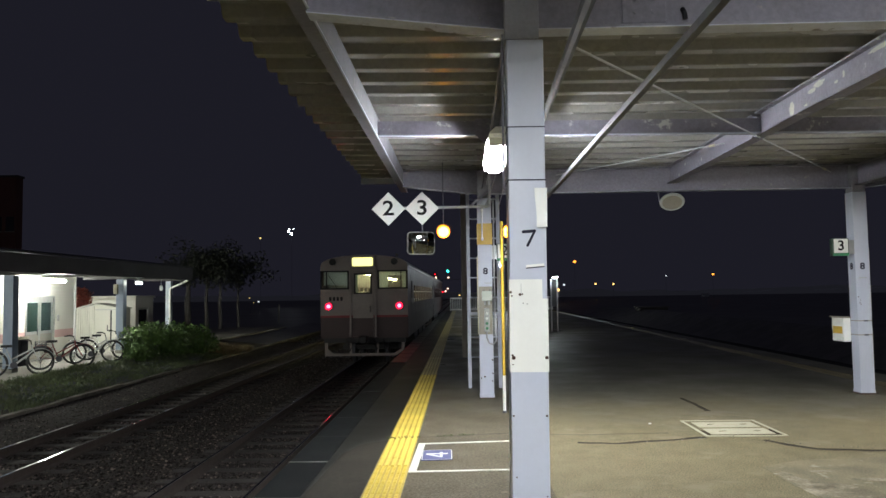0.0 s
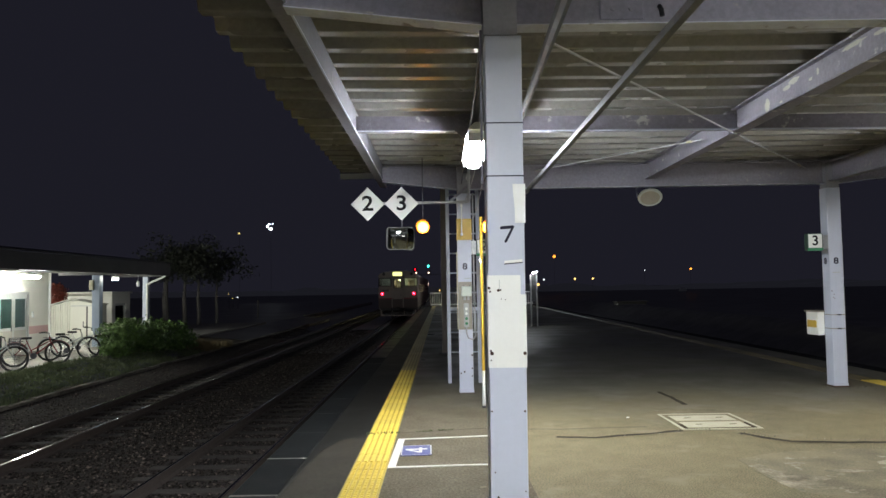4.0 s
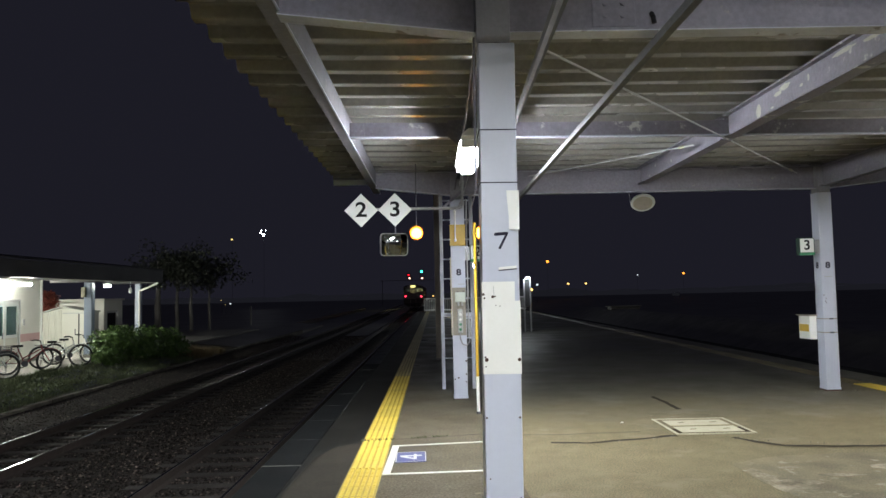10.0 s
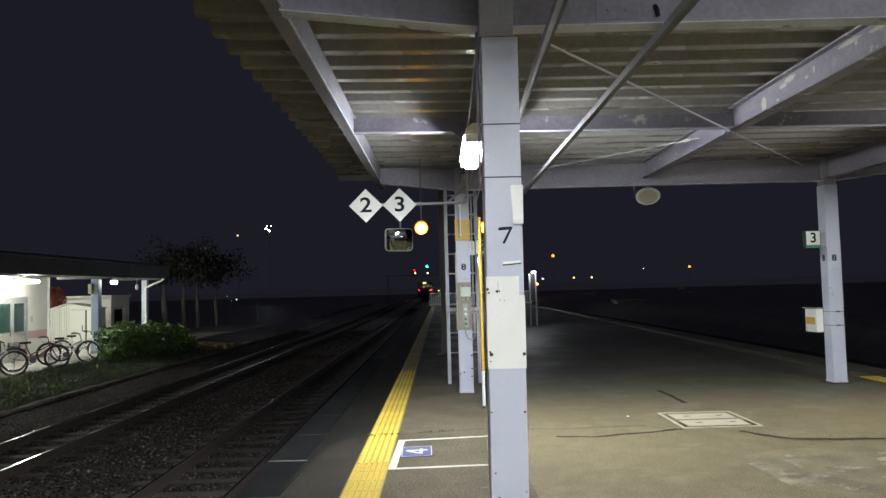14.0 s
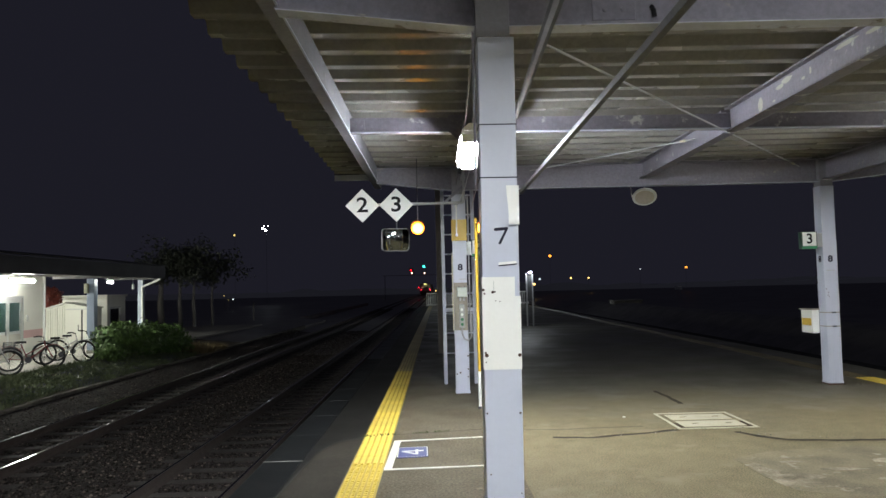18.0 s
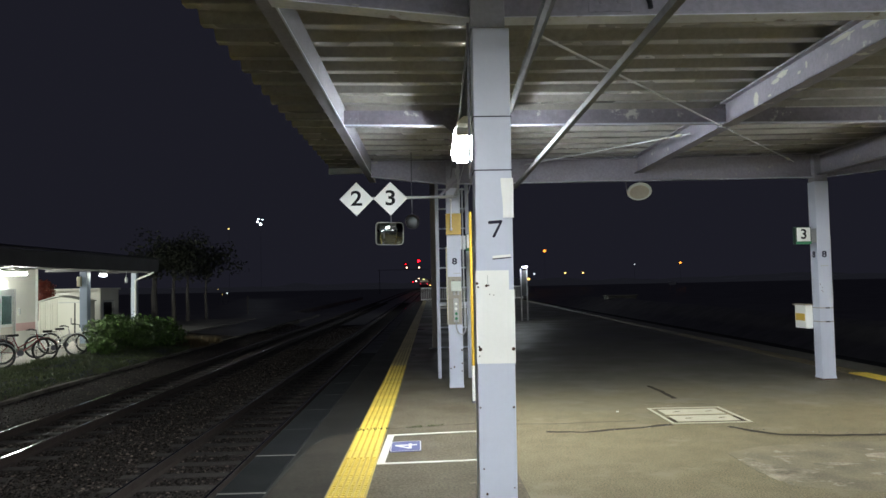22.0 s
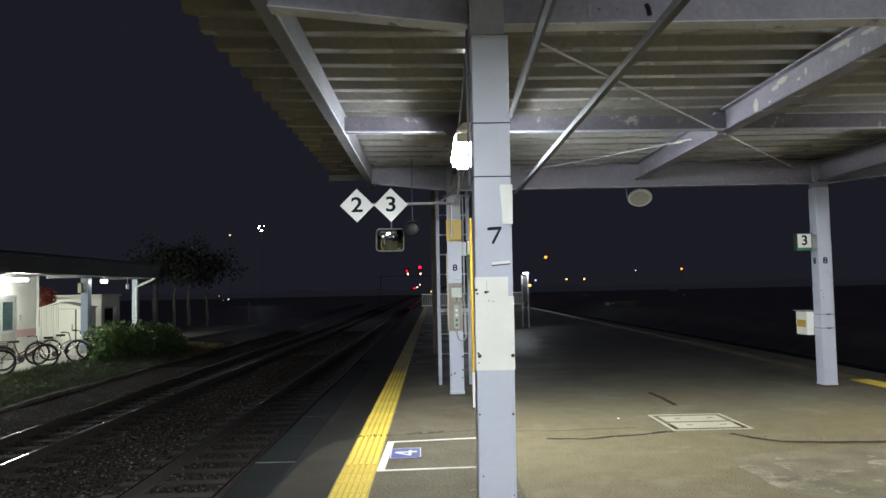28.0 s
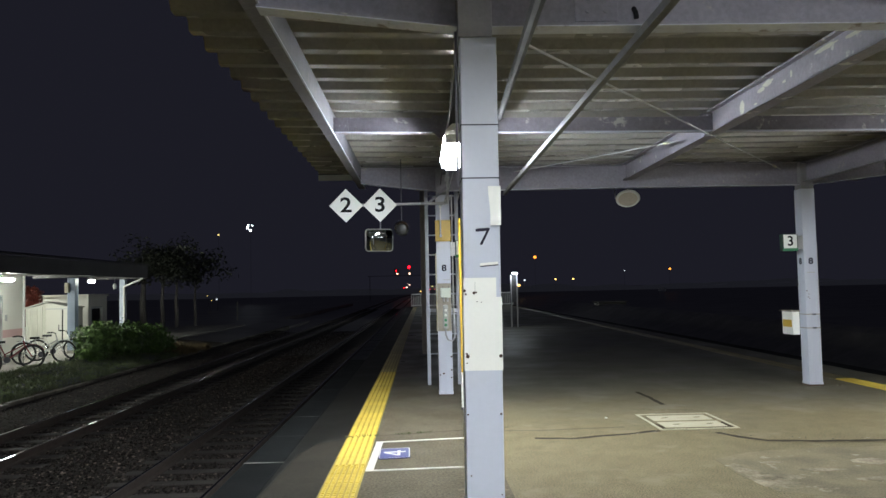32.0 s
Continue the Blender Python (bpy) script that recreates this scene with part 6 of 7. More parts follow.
def small_hut():
    h = thing("flat_roofed_hut", (-18.6, 39, YARD), "cream flat-roofed hut with a dark glazed side door", "building")
    x0, x1, y0, y1, t = -20.6, -17.06, 38.0, 40.0, 1.50
    da, db, dt = 38.30, 39.62, 0.98
    part("front_wall", box(x0, x1, y0, y0 + 0.15, YARD, t), M["wall"], h)
    side = box(x1 - 0.15, x1, y0 + 0.15, da, YARD, t)
    box(x1 - 0.15, x1, db, y1, YARD, t, bm=side)
    box(x1 - 0.15, x1, da, db, dt, t, bm=side)
    part("side_wall", side, M["wall"], h)
    part("side_wall", box(x0, x0 + 0.15, y0 + 0.15, y1, YARD, t), M["wall"], h)
    part("back_wall", box(x0, x1, y1, y1 + 0.15, YARD, t), M["wall"], h)
    d = part("door", box(x1 - 0.08, x1 - 0.06, da + 0.12, db - 0.12, YARD + 0.3, dt - 0.10), M["darkglass"], h, "dark glazed door")
    for q in ((da, da + 0.12, YARD, dt), (db - 0.12, db, YARD, dt), (da + 0.12, db - 0.12, dt - 0.10, dt), (da + 0.12, db - 0.12, YARD + 0.2, YARD + 0.3)):
        part("door_frame", box(x1 - 0.10, x1 - 0.02, q[0], q[1], q[2], q[3]), M["alu"], d)
    part("kick_panel", box(x1 - 0.09, x1 - 0.04, da + 0.12, db - 0.12, YARD, YARD + 0.2), M["alu"], d)
    part("corner_trim", box(x1 - 0.04, x1 + 0.015, y0 - 0.015, y0 + 0.04, YARD, t), M["shed"], h)
    part("roof", box(x0 - 0.15, x1 + 0.10, y0 - 0.2, y1 + 0.2, t, t + 0.10), M["shed"], h)


def bicycle(m, frame_mat, basket, label):
    """Built about the middle of its wheelbase, heading +y."""
    b = thing("bicycle", (0, 0, 0), label, "bicycle", "parked bicycles")
    R, wb = 0.335, 0.54
    for y, n in ((-wb, "rear_wheel"), (wb, "front_wheel")):
        w = part(n, lathe([(0.02, -0.03), (0.03, 0), (0.02, 0.03)], (0, y, R), (1, 0, 0), 8), M["chrome"], b)
        ring = [(0, y + (R - 0.018) * math.cos(TAU * k / 26), R + (R - 0.018) * math.sin(TAU * k / 26)) for k in range(27)]
        part("tyre", path_tube(ring, 0.029, 6), M["rubber"], w)
        ring = [(0, y + (R - 0.045) * math.cos(TAU * k / 26), R + (R - 0.045) * math.sin(TAU * k / 26)) for k in range(27)]
        part("rim", path_tube(ring, 0.005, 5), M["chrome"], w)
        sp = bmesh.new()
        for k in range(18):
            a = TAU * k / 18
            tube((0.02 * (-1) ** k, y, R), (0, y + (R - 0.045) * math.cos(a), R + (R - 0.045) * math.sin(a)), 0.0016, 3, bm=sp)
        part("spokes", sp, M["chrome"], w)
        arc = [(0, y + (R + 0.02) * math.cos(a), R + (R + 0.02) * math.sin(a)) for a in [radians(25 + 10 * k) for k in range(15)]]
        part("mudguard", path_tube(arc, 0.010, 5), frame_mat, w)
    bb, seat, head, head2 = (0, -0.08, 0.28), (0, -0.25, 0.72), (0, 0.33, 0.80), (0, 0.37, 0.62)
    fr = bmesh.new()
    for p, q, r in ((bb, seat, 0.016), (bb, head2, 0.024), ((0, -0.145, 0.43), (0, 0.355, 0.69), 0.018), (head, head2, 0.02)):
        tube(p, q, r, 8, bm=fr)
    for s in (-0.05, 0.05):
        tube((s * 0.4, -0.08, 0.28), (s, -wb, R), 0.010, 6, bm=fr)
        tube((s * 0.3, -0.22, 0.66), (s, -wb, R), 0.009, 6, bm=fr)
        tube((s * 0.6, 0.375, 0.64), (s, wb, R), 0.012, 6, bm=fr)
    part("frame", fr, frame_mat, b)
    part("saddle", extrude([(-0.08, -0.38), (0.08, -0.38), (0.06, -0.24), (0.02, -0.12), (-0.02, -0.12), (-0.06, -0.24)], 0.755, 0.82, "z"), M["rubber"], b)
    part("seat_post", tube(seat, (0, -0.265, 0.77), 0.012), M["chrome"], b)
    part("stem", tube(head, (0, 0.31, 0.90), 0.012), M["chrome"], b)
    part("handlebar", path_tube([(-0.28, 0.10, 0.93), (-0.24, 0.22, 0.93), (-0.1, 0.31, 0.90), (0.1, 0.31, 0.90), (0.24, 0.22, 0.93), (0.28, 0.10, 0.93)], 0.011, 6), M["chrome"], b)
    for s in (-0.28, 0.28):
        part("grip", tube((s, 0.09, 0.93), (s * 0.93, 0.20, 0.93), 0.017, 8), M["rubber"], b)
    part("crank", lathe([(0.09, -0.004), (0.09, 0.004)], (0.03, -0.08, 0.28), (1, 0, 0), 16), M["darksteel"], b)
    part("pedal", box(0.05, 0.14, -0.20, -0.12, 0.17, 0.19), M["rubber"], b)
    part("pedal", box(-0.14, -0.05, -0.02, 0.06, 0.37, 0.39), M["rubber"], b)
    part("kickstand", tube((0.08, -wb, R), (0.16, -wb - 0.02, 0.0), 0.008), M["chrome"], b)
    part("rear_rack", box(-0.06, 0.06, -0.72, -0.34, 0.70, 0.715), M["chrome"], b)
    if basket:
        bk = bmesh.new()
        for k in range(6):
            z = 0.66 + 0.045 * k
            g = 0.02 * k / 5
            path_tube([(-0.13 - g, 0.42, z), (0.13 + g, 0.42, z), (0.13 + g, 0.66 + g, z), (-0.13 - g, 0.66 + g, z), (-0.13 - g, 0.42, z)], 0.004, 4, bm=bk)
        for k in range(7):
            x = -0.13 + 0.043 * k
            tube((x, 0.42, 0.66), (x, 0.42, 0.89), 0.003, 4, bm=bk)
            tube((x, 0.66, 0.66), (x, 0.68, 0.89), 0.003, 4, bm=bk)
            tube((0.13, 0.42 + 0.04 * k, 0.66), (0.15, 0.42 + 0.04 * k, 0.89), 0.003, 4, bm=bk)
            tube((-0.13, 0.42 + 0.04 * k, 0.66), (-0.15, 0.42 + 0.04 * k, 0.89), 0.003, 4, bm=bk)
        part("basket", bk, M["darksteel"], b)
        part("head_light", lathe([(0.02, 0), (0.035, 0.05)], (0, 0.62, 0.6), (0, 1, 0), 10), M["chrome"], b)
    b.matrix_basis = m
    return b


def leaves(bm, rng, centre, size, n, leaf, up=0.3):
    """Leaves scattered through an uneven clump."""
    for _ in range(n):
        d = Vector(rng.normal(0, 1, 3)).normalized()
        r = rng.random() ** 0.35
        w = 1 + 0.45 * noise.noise(d * 2.1 + Vector(centre))
        p = Vector(centre) + Vector((d.x * size[0], d.y * size[1], d.z * size[2])) * r * w
        nrm = (d + Vector(rng.normal(0, 0.6, 3)) + Vector((0, 0, up))).normalized()
        a = nrm.orthogonal().normalized()
        a.rotate(Matrix.Rotation(rng.random() * TAU, 3, nrm))
        b = nrm.cross(a)
        l = leaf * (0.6 + 0.8 * rng.random())
        q = [p - a * l, p + b * l * 0.45, p + a * l, p - b * l * 0.45]
        bm.faces.new([bm.verts.new(v) for v in q])


def bush():
    rng = np.random.default_rng(8)
    b = thing("bush", (-11.1, 26.5, YARD), "dense broad-leaved green bush beside the bicycles", "bush")
    clumps = [((-11.1, 25.3, 0.15), (0.7, 0.9, 0.52)), ((-11.3, 26.5, 0.10), (0.7, 0.9, 0.58)), ((-11.0, 27.6, 0.08), (0.75, 0.9, 0.52)), ((-10.9, 28.8, 0.0), (0.75, 0.95, 0.5)),
              ((-10.8, 29.3, -0.12), (0.6, 0.7, 0.4)), ((-10.9, 24.6, -0.2), (0.5, 0.8, 0.3)), ((-10.6, 27.0, -0.2), (0.6, 1.4, 0.3)), ((-10.3, 28.6, -0.3), (0.6, 1.2, 0.35))]
    st = bmesh.new()
    for c, s in clumps:
        for k in range(6):
            tip = Vector(c) + Vector((rng.normal(0, s[0] * 0.5), rng.normal(0, s[1] * 0.5), rng.random() * s[2] * 0.7))
            tube((c[0] + rng.normal(0, 0.08), c[1] + rng.normal(0, 0.08), YARD - 0.06), tip, 0.016, 5, 0.006, bm=st)
    part("stems", st, M["bark"], b)
    bm = bmesh.new()
    for c, s in clumps:
        leaves(bm, rng, c, s, 1150, 0.078)
    part("foliage", bm, M["leaf"], b)


def red_shrub():
    rng = np.random.default_rng(12)
    b = thing("red_leaved_shrub", (-18.6, 35.6, YARD), "tall red-leaved shrub behind the storage shed", "shrub")
    clumps = [((-18.7 + dx, 35.6 + dy, z), (0.42, 0.45, 0.42)) for dx, dy, z in ((-0.25, 0, 0.5), (0.18, 0.1, 0.6), (-0.3, 0.1, 1.15), (0.2, -0.1, 1.2), (-0.2, 0.1, 1.62), (0.14, 0, 1.58))]
    st = bmesh.new()
    for c, q in clumps:
        tube((-18.65 + rng.normal(0, 0.1), 35.6, YARD - 0.03), c, 0.022, 6, 0.008, bm=st)
    part("stems", st, M["darkbark"], b)
    bm = bmesh.new()
    for c, q in clumps:
        leaves(bm, rng, c, q, 900, 0.07)
    part("foliage", bm, M["redleaf"], b)


def weed_clumps(name, label, seed, material, xr, yr, n, leaf):
    """Low broad-leaved weeds in uneven clumps."""
    rng = np.random.default_rng(seed)
    bm = bmesh.new()
    for _ in range(n):
        x, y = rng.uniform(*xr), yr[0] + (yr[1] - yr[0]) * rng.random()
        w = rng.uniform(0.5, 1.2)
        leaves(bm, rng, (x, y, YARD - 0.03 - 0.1 * (x + 11.7) + 0.03), (0.24 * w, 0.34 * w, 0.12 * w), int(130 * w), leaf, 0.5)
    me = bpy.data.meshes.new(name)
    bm.to_mesh(me)
    bm.free()
    me.materials.append(material)
    return tagged(new(name, me), label, "weeds", kind="stuff")


def blades(name, label, n, xr, yr, hmin, hmax, material, seed, slope, tufts=60):
    rng = np.random.default_rng(seed)
    cx, cy = rng.uniform(*xr, tufts), rng.uniform(*yr, tufts)
    k = rng.integers(0, tufts, n)
    x, y = cx[k] + rng.normal(0, 0.16, n), cy[k] + rng.normal(0, 0.28, n)
    x = np.clip(x, xr[0], xr[1])
    h, a, lean = rng.uniform(hmin, hmax, n), rng.uniform(0, TAU, n), rng.uniform(0.1, 0.7, n)
    w = 0.008
    v, f = [], []
    for i in range(n):
        dx, dy = math.cos(a[i]), math.sin(a[i])
        px, py = -dy * w, dx * w
        o = len(v)
        z = slope(x[i])
        v += [(x[i] - px, y[i] - py, z), (x[i] + px, y[i] + py, z), (x[i] + dx * h[i] * lean[i] * 0.35 + px * 0.8, y[i] + dy * h[i] * lean[i] * 0.35 + py * 0.8, z + h[i] * 0.6),
              (x[i] + dx * h[i] * lean[i] * 0.35 - px * 0.8, y[i] + dy * h[i] * lean[i] * 0.35 - py * 0.8, z + h[i] * 0.6), (x[i] + dx * h[i] * lean[i], y[i] + dy * h[i] * lean[i], z + h[i])]
        f += [(o, o + 1, o + 2, o + 3), (o + 3, o + 2, o + 4)]
    me = bpy.data.meshes.new(name)
    me.from_pydata(v, [], f)
    me.materials.append(material)
    return tagged(new(name, me), label, "grass", kind="stuff")


def tree(x, y, h, r, seed):
    rng = np.random.default_rng(seed)
    t = thing("tree", (x, y, YARD - 0.1), "pale-trunked tree with a dark crown behind the yard", "tree", "trees behind the yard")
    tr = path_tube([(x, y, YARD - 0.15), (x + 0.03, y, 0.2), (x - 0.03, y, 1.0), (x + 0.03, y, 1.9), (x + 0.1, y, h)], r, 10)
    for v in tr.verts:
        k = (1 + 0.18 * noise.noise(v.co * 2.5)) * (1 - 0.8 * max(0, v.co.z) / h)
        v.co.x, v.co.y = x + (v.co.x - x) * k, y + (v.co.y - y) * k
    part("trunk", tr, M["bark"], t)
    crown = bmesh.new()
    for k in range(7):
        a, z0 = TAU * k / 7 + rng.uniform(-0.4, 0.4), rng.uniform(0.42, 0.75) * h
        tip = Vector((x + rng.uniform(0.5, 1.0) * math.cos(a), y + rng.uniform(0.5, 1.0) * math.sin(a), z0 + rng.uniform(0.4, 1.0)))
        # the unlit look of the limbs is put into their dark bark
        part("limb", tube((x + 0.02, y, z0), tip, r * 0.25, 6, r * 0.08), M["darkbark"], t)
        leaves(crown, rng, tip, (0.9, 0.9, 0.6), 90, 0.12)
    for k in range(9):
        leaves(crown, rng, (x + rng.normal(0, 0.6), y + rng.normal(0, 0.6), h * rng.uniform(0.62, 1.05)), (1.0, 1.0, 0.7), 75, 0.12)
    part("crown", crown, M["treeleaf"], t)


yard()
station_house()
awning_post(20.9, 0.27, "grey-lavender square awning post beside the bicycles")
awning_post(27.5, 0.27, "grey-lavender awning post with a small meter box", box_on=True)
awning_post(31.9, 0.22, "awning post in the lit, pale blue tone with a slanting downpipe", pipe=True, paint="litpost")
yard_lamp(-13.4, 23.25, 24.55, 2.08, "lit fluorescent lamp under the station awning")
yard_lamp(-12.55, 27.95, 28.35, 2.05, "short lit lamp under the awning beam", "weaklight")
for k in range(2):
    yard_lamp(-13.4, 17.0 - 6 * k, 18.2 - 6 * k, 2.08, "lit fluorescent lamp under the station awning")
# out of sight behind the house corner; added to brighten the shed's front
wl = thing("unseen_wall_lamp", (-15.6, 26.95, 1.9), "unseen round lamp added on the station's end wall", "lamp")
part("bracket", box(-15.65, -15.55, 26.85, 26.98, 1.93, 1.99), M["galv"], wl)
part("globe", lathe([(0.04, -0.09), (0.09, -0.04), (0.10, 0.0), (0.09, 0.05), (0.04, 0.09)], (-15.6, 27.05, 1.92), (0, 0, 1), 14), M["globe"], wl, "glowing white globe")
# also out of sight; added to brighten the hut's front wall
pl = thing("unseen_pole_lamp", (-21.5, 36.0, YARD), "unseen round lamp added on a short pole behind the station house", "lamp")
part("pole", tube((-21.5, 36.12, YARD), (-21.5, 36.12, 2.5), 0.035), M["galv"], pl)
part("globe", lathe([(0.04, -0.09), (0.09, -0.04), (0.10, 0.0), (0.09, 0.05), (0.04, 0.09)], (-21.5, 36.0, 2.4), (0, 0, 1), 14), M["poleglobe"], pl, "glowing white globe")
hl = thing("hanging_lantern", (-13.16, 31.7, 1.78), "small pale lantern hung beside the awning post", "lantern")
part("body", lathe([(0.02, -0.13), (0.06, -0.11), (0.065, 0.05), (0.03, 0.11)], (-13.16, 31.7, 1.91), (0, 0, 1), 12), M["alu"], hl)
part("hook", tube((-13.16, 31.7, 2.0), (-13.16, 31.7, 2.29), 0.006, 6), M["galv"], hl)
wb = thing("waste_bin", (-13.9, 22.9, YARD), "black waste bin with a pale lid by the station wall", "bin")
part("body", extrude([(-13.9 + a, 22.9 + b) for a, b in rounded(0.42, 0.42, 0.06)], YARD, 0.30, "z"), M["black"], wb)
part("lid", extrude([(-13.9 + a, 22.9 + b) for a, b in rounded(0.46, 0.46, 0.07)], 0.30, 0.37, "z"), M["cream"], wb)
storage_shed()
small_hut()
bicycle(pose(-12.18, 20.05, YARD, 0, -4, -54), M["silverframe"], True, "silver city bicycle with a front basket parked by a post")
bicycle(pose(-12.03, 21.95, YARD, 0, -4, -55), M["redframe"], False, "dark red city bicycle leaning on its stand")
bicycle(pose(-11.98, 23.7, YARD, 0, -4, -60), M["silverframe"], False, "silver bicycle parked behind the red one")
bicycle(pose(-12.22, 24.9, YARD, 0, -4, -68), M["white"], True, "white city bicycle with a dark front basket")
bush()
red_shrub()
blades("weed_bed", "rough green grass and weeds along the kerb", 22000, (-11.7, -9.45), (14.0, 29.0), 0.05, 0.17, M["grass"], 3, lambda x: YARD - 0.03 - 0.1 * (x + 11.7), 130)
weed_clumps("lavender_weeds", "grey-blue low weeds along the kerb", 6, M["weed"], (-11.0, -9.55), (15.0, 27.0), 60, 0.032)
weed_clumps("green_weeds", "low broad-leaved green weeds among the grass", 7, M["weedgreen"], (-11.6, -9.7), (14.5, 28.5), 80, 0.036)
blades("dry_grass", "tuft of dry yellow grass beyond the bush", 1500, (-10.6, -9.3), (28.6, 31.6), 0.10, 0.34, M["drygrass"], 4, lambda x: YARD - 0.05 - 0.1 * (x + 11.7), 10)
for x, y, h, r in ((-17.6, 46.6, 4.4, 0.215), (-16.2, 46.0, 4.1, 0.135), (-15.45, 46.3, 4.3, 0.115), (-14.85, 48.0, 4.0, 0.095)):
    tree(x, y, h, r, int(y * 10))


# ---- distance ----
def far_light(name, x, y, z, r, material, label, more=(), foot=-0.9):
    f = thing(name, (x, y, foot), label, "lamp", "distant lamps")
    for dx, dz, k in ((0, 0, 1), *more):
        q = r * k
        part("lantern", lathe([(q * 0.5, -q * 0.8), (q, -q * 0.2), (q, q * 0.3), (q * 0.5, q * 0.8)], (x + dx, y, z + dz), (0, 0, 1), 10), material, f)
    part("pole", tube((x, y + 0.3, foot), (x, y + 0.3, z), 0.02, 6), M["darksteel"], f)


far_light("street_lamp", 30.2, 200, 9.42, 0.42, M["street"], "distant orange street lamp on a pole")
far_light("street_lamp", 67.1, 200, 5.5, 0.32, M["street"], "distant orange street lamp on a pole")
far_light("street_lamp", 39.3, 220, 3.5, 0.28, M["streetsmall"], "small distant yellow street lamp")
far_light("street_lamp", 44.6, 220, 3.45, 0.28, M["streetsmall"], "small distant yellow street lamp")
far_light("street_lamp", 20.3, 150, 2.8, 0.2, M["flooddim"], "small distant white lamp")
far_light("street_lamp", 19.1, 150, 1.8, 0.28, M["streetsmall"], "small distant warm lamp")
far_light("street_lamp", 54.6, 200, 5.3, 0.16, M["flooddim"], "faint distant white lamp")
far_light("flood_light", -35.0, 150, 14.0, 0.24, M["flood"], "distant cluster of white floodlights high on a mast", ((-0.6, 0.5, 0.7), (-0.4, 1.0, 0.4), (0.4, 0.95, 0.35)))
far_light("street_lamp", -41.4, 150, 13.2, 0.2, M["dimyellow"], "faint distant yellow lamp")
far_light("street_lamp", -25.15, 90, 0.76, 0.09, M["flooddim"], "faint distant white lamp behind the trees")
far_light("street_lamp", -26.25, 90, 1.19, 0.05, M["dimyellow"], "faint distant yellow lamp behind the trees")
far_light("street_lamp", -25.75, 90, 0.64, 0.04, M["dimyellow"], "faint distant yellow lamp behind the trees")
far_light("yard_signal", -5.3, 190, 1.75, 0.11, M["redsmall"], "small warm lamp beside the line")
far_light("yard_signal", -4.55, 190, 1.9, 0.17, M["whitesig"], "small white lamp beside the line")
far_light("yard_signal", -3.85, 190, 2.6, 0.13, M["whitesig"], "small warm lamp beside the line")
far_light("yard_signal", -0.63, 70, 1.27, 0.06, M["streetsmall"], "small amber lamp past the platform's end")
far_light("yard_signal", 11.0, 150, 1.3, 0.22, M["redsmall"], "small red lamp beside the further line")


def signals():
    g = thing("signal_gantry", (-4, 170, -0.9), "dark signal gantry across the tracks", "gantry")
    part("beam", box(-13, 6.0, 169.8, 170.2, 4.52, 4.6), M["railside"], g)
    for x in (-12.5, 5.5):
        part("post", box(x - 0.06, x + 0.06, 169.94, 170.06, -0.95, 4.52), M["darksteel"], g)
    for x, z, m, r in ((-6.47, 5.75, "redsmall", 0.12), (-6.22, 5.03, "whitesig", 0.15), (-3.37, 5.0, "whitesig", 0.15)):
        s = thing("railway_signal", (x, 169.6, 4.6), "small railway signal head with one lit lens", "signal", "railway signals")
        part("case", box(x - 0.45, x + 0.45, 169.7, 170.0, z - 0.42, z + 0.42, 0.05), M["black"], s)
        part("lens", lathe([(r, 0), (r * 0.8, 0.08), (r * 0.4, 0.1)], (x, 169.7, z), (0, -1, 0), 14), M[m], s, "glowing signal lens")
        part("bracket", box(x - 0.05, x + 0.05, 169.85, 169.95, 4.6, z), M["darksteel"], s)
    x, z = -3.47, 6.5
    s = thing("railway_signal", (x, 169.6, 4.6), "searchlight railway signal whose lens turns from green to red", "signal", "railway signals")
    hood = lathe([(0.52, -0.7), (0.52, 0.6), (0.3, 0.7)], (x, 169.6, z), (0, 1, 0), 20)
    bmesh.ops.delete(hood, geom=[f for f in hood.faces if len(f.verts) > 4 and f.calc_center_median().y < 169.2], context="FACES")
    part("hood", hood, M["black"], s)
    part("mast", box(x - 0.08, x + 0.08, 170.0, 170.2, 4.5, z), M["darksteel"], s)
    rotor = thing("lens_rotor", (0, 0, 0))
    rotor.parent = s
    ORG[rotor] = Vector((0, 0, 0))
    part("divider", lathe([(0.49, -0.02), (0.49, 0.02)], (0, 0, 0), (0, 1, 0), 16), M["black"], rotor)
    part("green_face", lathe([(0.20, 0), (0.18, 0.05), (0.08, 0.09)], (0, -0.03, 0), (0, -1, 0), 16), M["greensig"], rotor, "glowing green lens")
    part("red_face", lathe([(0.25, 0), (0.22, 0.05), (0.10, 0.09)], (0, 0.03, 0), (0, 1, 0), 16), M["redsig"], rotor, "glowing red lens")
    ROTORS["signal"] = rotor
    return Vector((0, 0.0, z - 4.6))


SIGNAL_AT = signals()


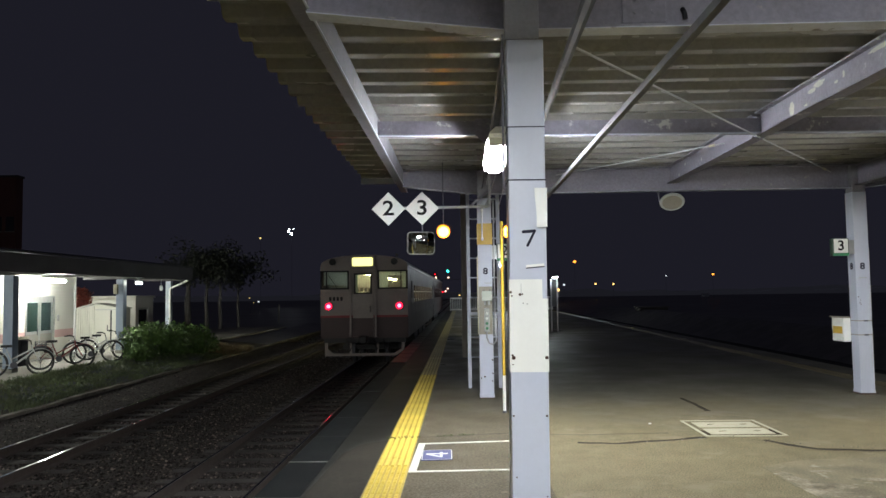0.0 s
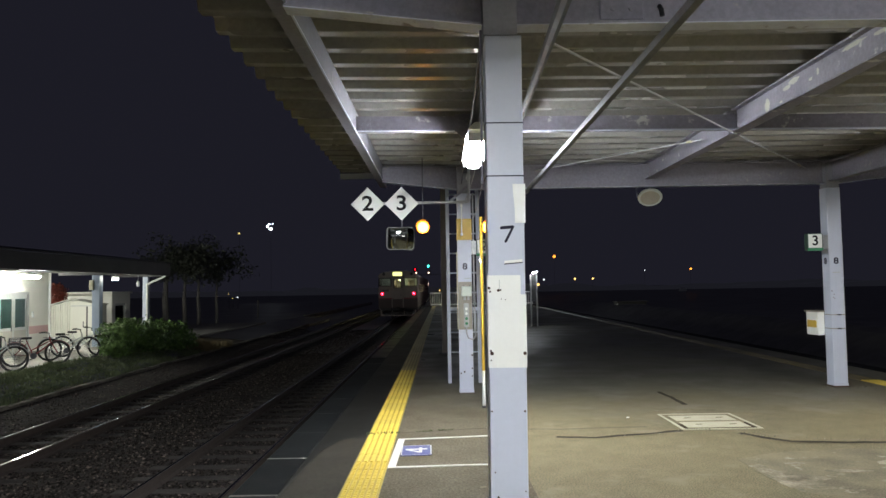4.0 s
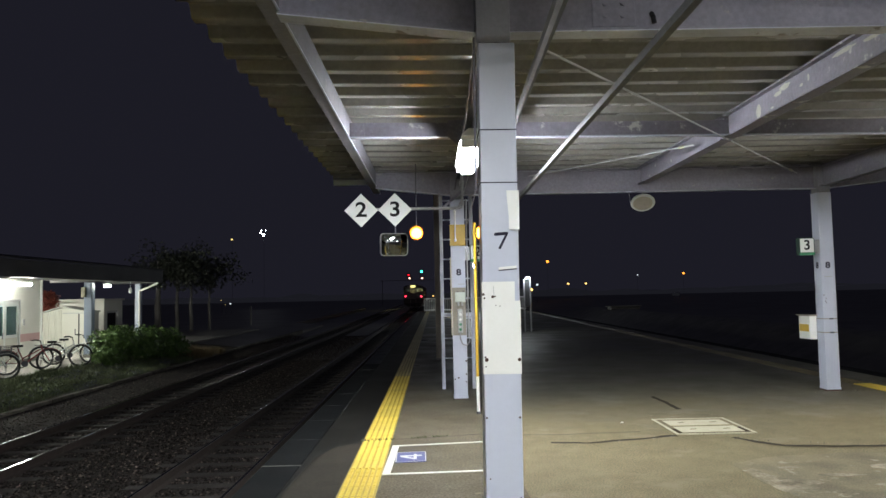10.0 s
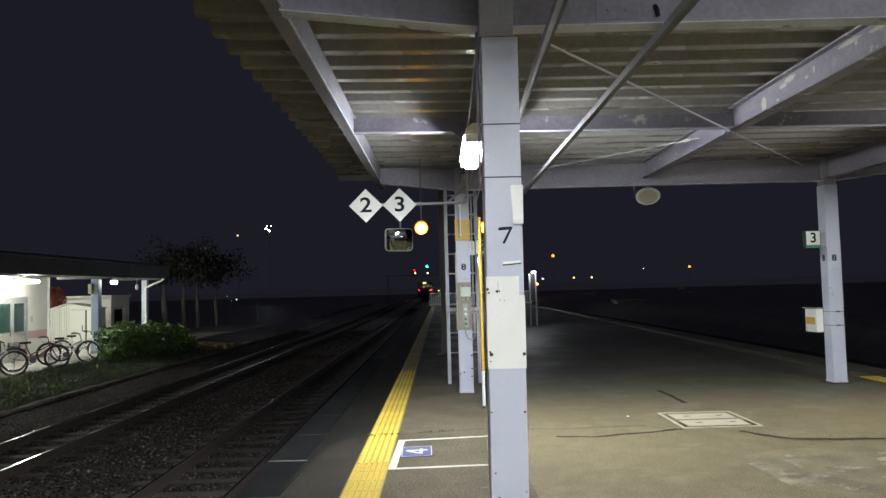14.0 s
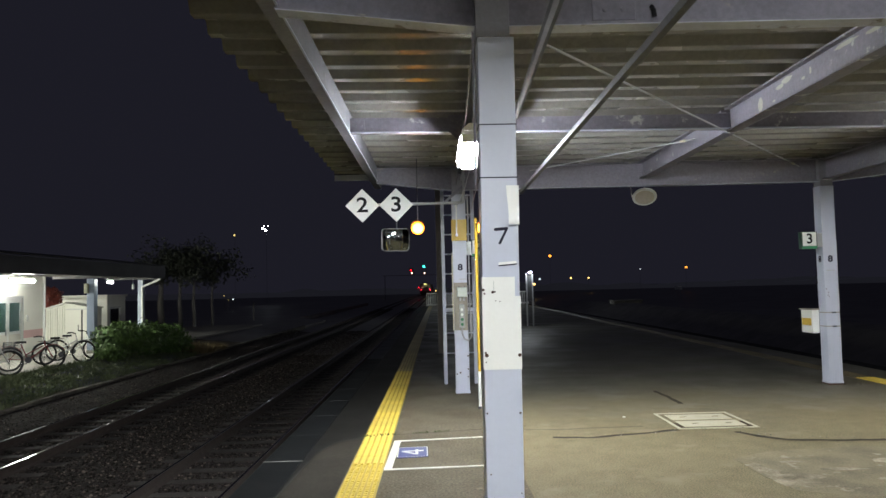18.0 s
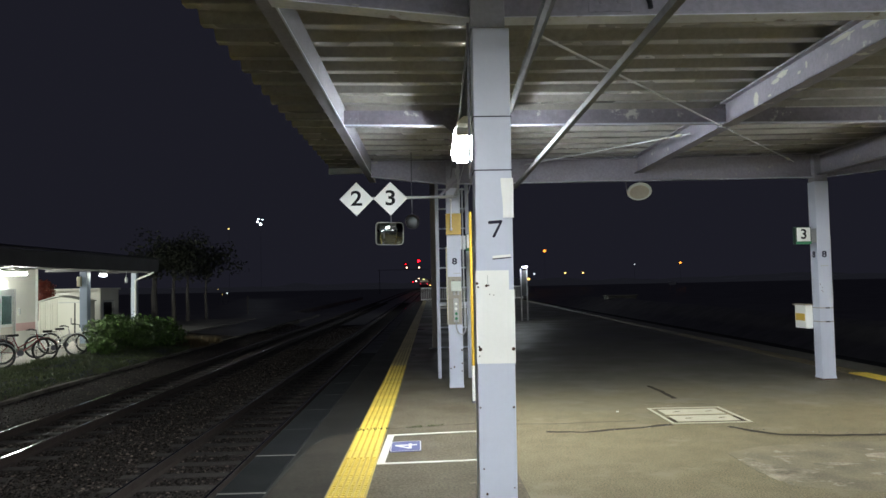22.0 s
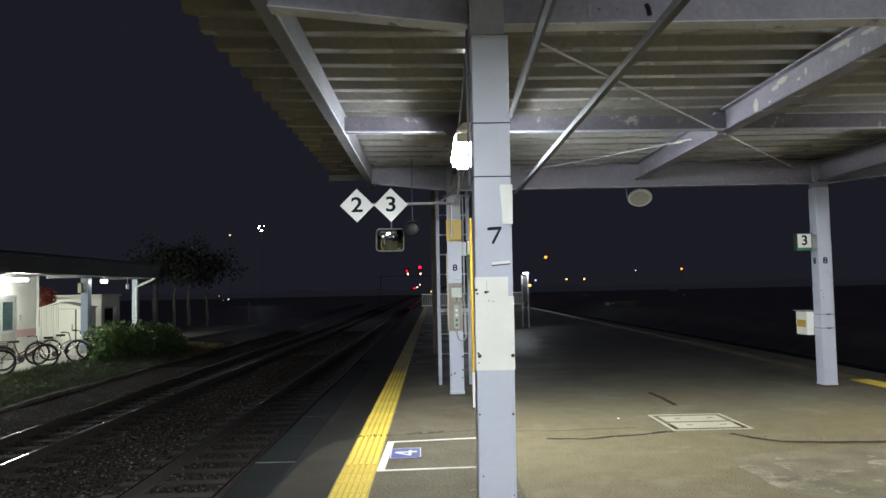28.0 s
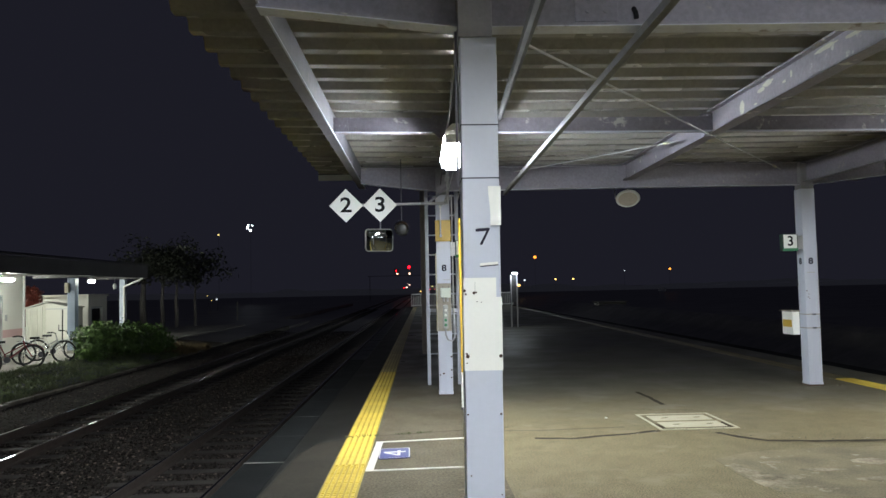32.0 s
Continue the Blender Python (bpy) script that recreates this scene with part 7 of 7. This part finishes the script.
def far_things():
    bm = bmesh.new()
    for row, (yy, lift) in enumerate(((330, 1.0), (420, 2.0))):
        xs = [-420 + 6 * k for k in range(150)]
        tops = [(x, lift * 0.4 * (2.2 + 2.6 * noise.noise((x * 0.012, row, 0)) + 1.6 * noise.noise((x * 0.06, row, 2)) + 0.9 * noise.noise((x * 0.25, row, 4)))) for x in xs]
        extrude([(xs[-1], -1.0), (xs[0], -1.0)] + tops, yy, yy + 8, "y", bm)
    part("crowns", bm, M["glowwoods"], thing("far_woods", (0, 330, -1), "low woods along the night horizon with a faint glow put in for haze", "woods", kind="stuff"))
    t = thing("tall_building", (-47, 70, YARD), "tall dark reddish building behind the station", "building")
    part("wall", box(-52, -43.0, 70, 71, YARD, 13.2), M["darkbrick"], t)
    part("roof", box(-52.2, -42.9, 69.9, 71.1, 13.2, 13.4), M["darkroof"], t)
    for k in range(3):
        w = part("window", box(-46.4 + 1.2 * k, -45.6 + 1.2 * k, 69.97, 70.0, 8.0, 9.4), M["darkglass"], t)
        part("sill", box(-46.5 + 1.2 * k, -45.5 + 1.2 * k, 69.92, 70.0, 7.9, 8.0), M["concrete"], w)
    p = thing("white_post", (-14.7, 58, -0.74), "thin pale post beyond the yard", "post")
    part("shaft", tube((-14.7, 58, -0.74), (-14.7, 58, 0.75), 0.05, 8), M["concrete"], p)
    part("cap", lathe([(0.06, 0), (0.07, 0.03), (0.03, 0.06)], (-14.7, 58, 0.75), (0, 0, 1), 8), M["concrete"], p)
    c = thing("concrete_block", (14.6, 60, -0.95), "pale low concrete hut beyond the far track", "block")
    part("body", box(13.7, 16.0, 60, 61.5, -0.95, 0.12, 0.05), M["concrete"], c)
    part("lid", box(13.6, 16.1, 59.9, 61.6, 0.12, 0.2, 0.02), M["concrete"], c)
    bank = thing("earth_bank", (13, 40, -0.97), "low wet earth bank along the further track", "bank", kind="structure")
    bm = bmesh.new()
    rows = []
    for k in range(60):
        y = 4.0 + 1.2 * k
        rows.append([bm.verts.new((x + 0.10 * noise.noise((x, y * 0.5, 3)), y, z + 0.05 * noise.noise((x * 2, y * 0.8, 1)))) for x, z in ((11.6, -1.02), (12.6, -0.62), (13.6, -0.16), (14.1, -0.02), (15.2, -0.06), (16.4, -0.62), (17.2, -1.02))])
    for a, b in zip(rows, rows[1:]):
        for i in range(6):
            bm.faces.new((a[i], a[i + 1], b[i + 1], b[i]))
    part("slope", bm, M["bank"], bank)
    w = thing("track_sign", (38.6, 120, -0.9), "small pale board on posts far beyond the line", "sign")
    part("face", box(38.0, 39.2, 120, 120.1, 0.3, 0.85), M["signwhite"], w)
    for x in (38.2, 39.0):
        part("leg", box(x - 0.04, x + 0.04, 120.02, 120.08, -0.95, 0.3), M["galv"], w)


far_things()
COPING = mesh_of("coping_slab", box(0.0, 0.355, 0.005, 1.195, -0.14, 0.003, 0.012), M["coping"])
DAMP_COPING = mesh_of("coping_slab", box(0.0, 0.355, 0.005, 1.195, -0.14, 0.003, 0.012), M["dampcoping"])
MORTAR = mesh_of("mortar_joint", box(0.0, 0.36, -0.012, 0.012, -0.05, 0.0065), M["concrete"])
DULL_MORTAR = mesh_of("mortar_joint", box(0.0, 0.36, -0.012, 0.012, -0.05, 0.0055), M["joint"])
for k in range(72):
    piece("mortar_joint", MORTAR if k in (25, 26) else DULL_MORTAR, PLATFORM, (EDGE_L, Y0 + 1.2 * k + 0.4, 0))
    piece("coping_slab", COPING if k < 34 else DAMP_COPING, PLATFORM, (EDGE_L, Y0 + 1.2 * k + 0.4, random.uniform(-0.004, 0.003)))
    piece("coping_slab", COPING, PLATFORM, (EDGE_R - 0.355, Y0 + 1.2 * k + 0.4, random.uniform(-0.004, 0.003)))
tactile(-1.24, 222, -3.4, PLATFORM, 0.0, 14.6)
tactile(5.80, 200, 2.0, PLATFORM, 0.013, 12.2, ("dimtile", "dimtile"))


# ---- what moves ----
TRAIN = ((0, 24.3), (1, 31.0), (2, 38.2), (3, 45.7), (6, 70.1), (8, 87.6), (10, 106.2), (13, 135.5), (17, 178), (20, 212), (25, 271), (28, 307), (32, 356))


def motions():
    for car, ahead in ((CAR_REAR, 0.0), (CAR_FRONT, 21.5)):
        rows = []
        for t, y in TRAIN:
            y += ahead
            rows.append((t, pose(-3.57 + bend(y), y, RAIL, 0, 0, -math.degrees(math.atan(0.0006 * max(0.0, y + 10 - 195))))))
        walk(car, rows)
    turn = ((0, 0), (18.0, 0), (18.1, 15), (18.2, 70), (18.3, 120), (18.4, 165), (18.5, 180), (32, 180))
    for key in ("left", "right"):
        walk(ROTORS[key], [(t, pose(0, 0, 0, 0, 0, a)) for t, a in turn])
    turn = ((0, 0), (18.07, 0), (18.13, 60), (18.2, 120), (18.27, 180), (32, 180))
    walk(ROTORS["signal"], [(t, pose(SIGNAL_AT.x, SIGNAL_AT.y, SIGNAL_AT.z, 0, 0, a)) for t, a in turn])


motions()
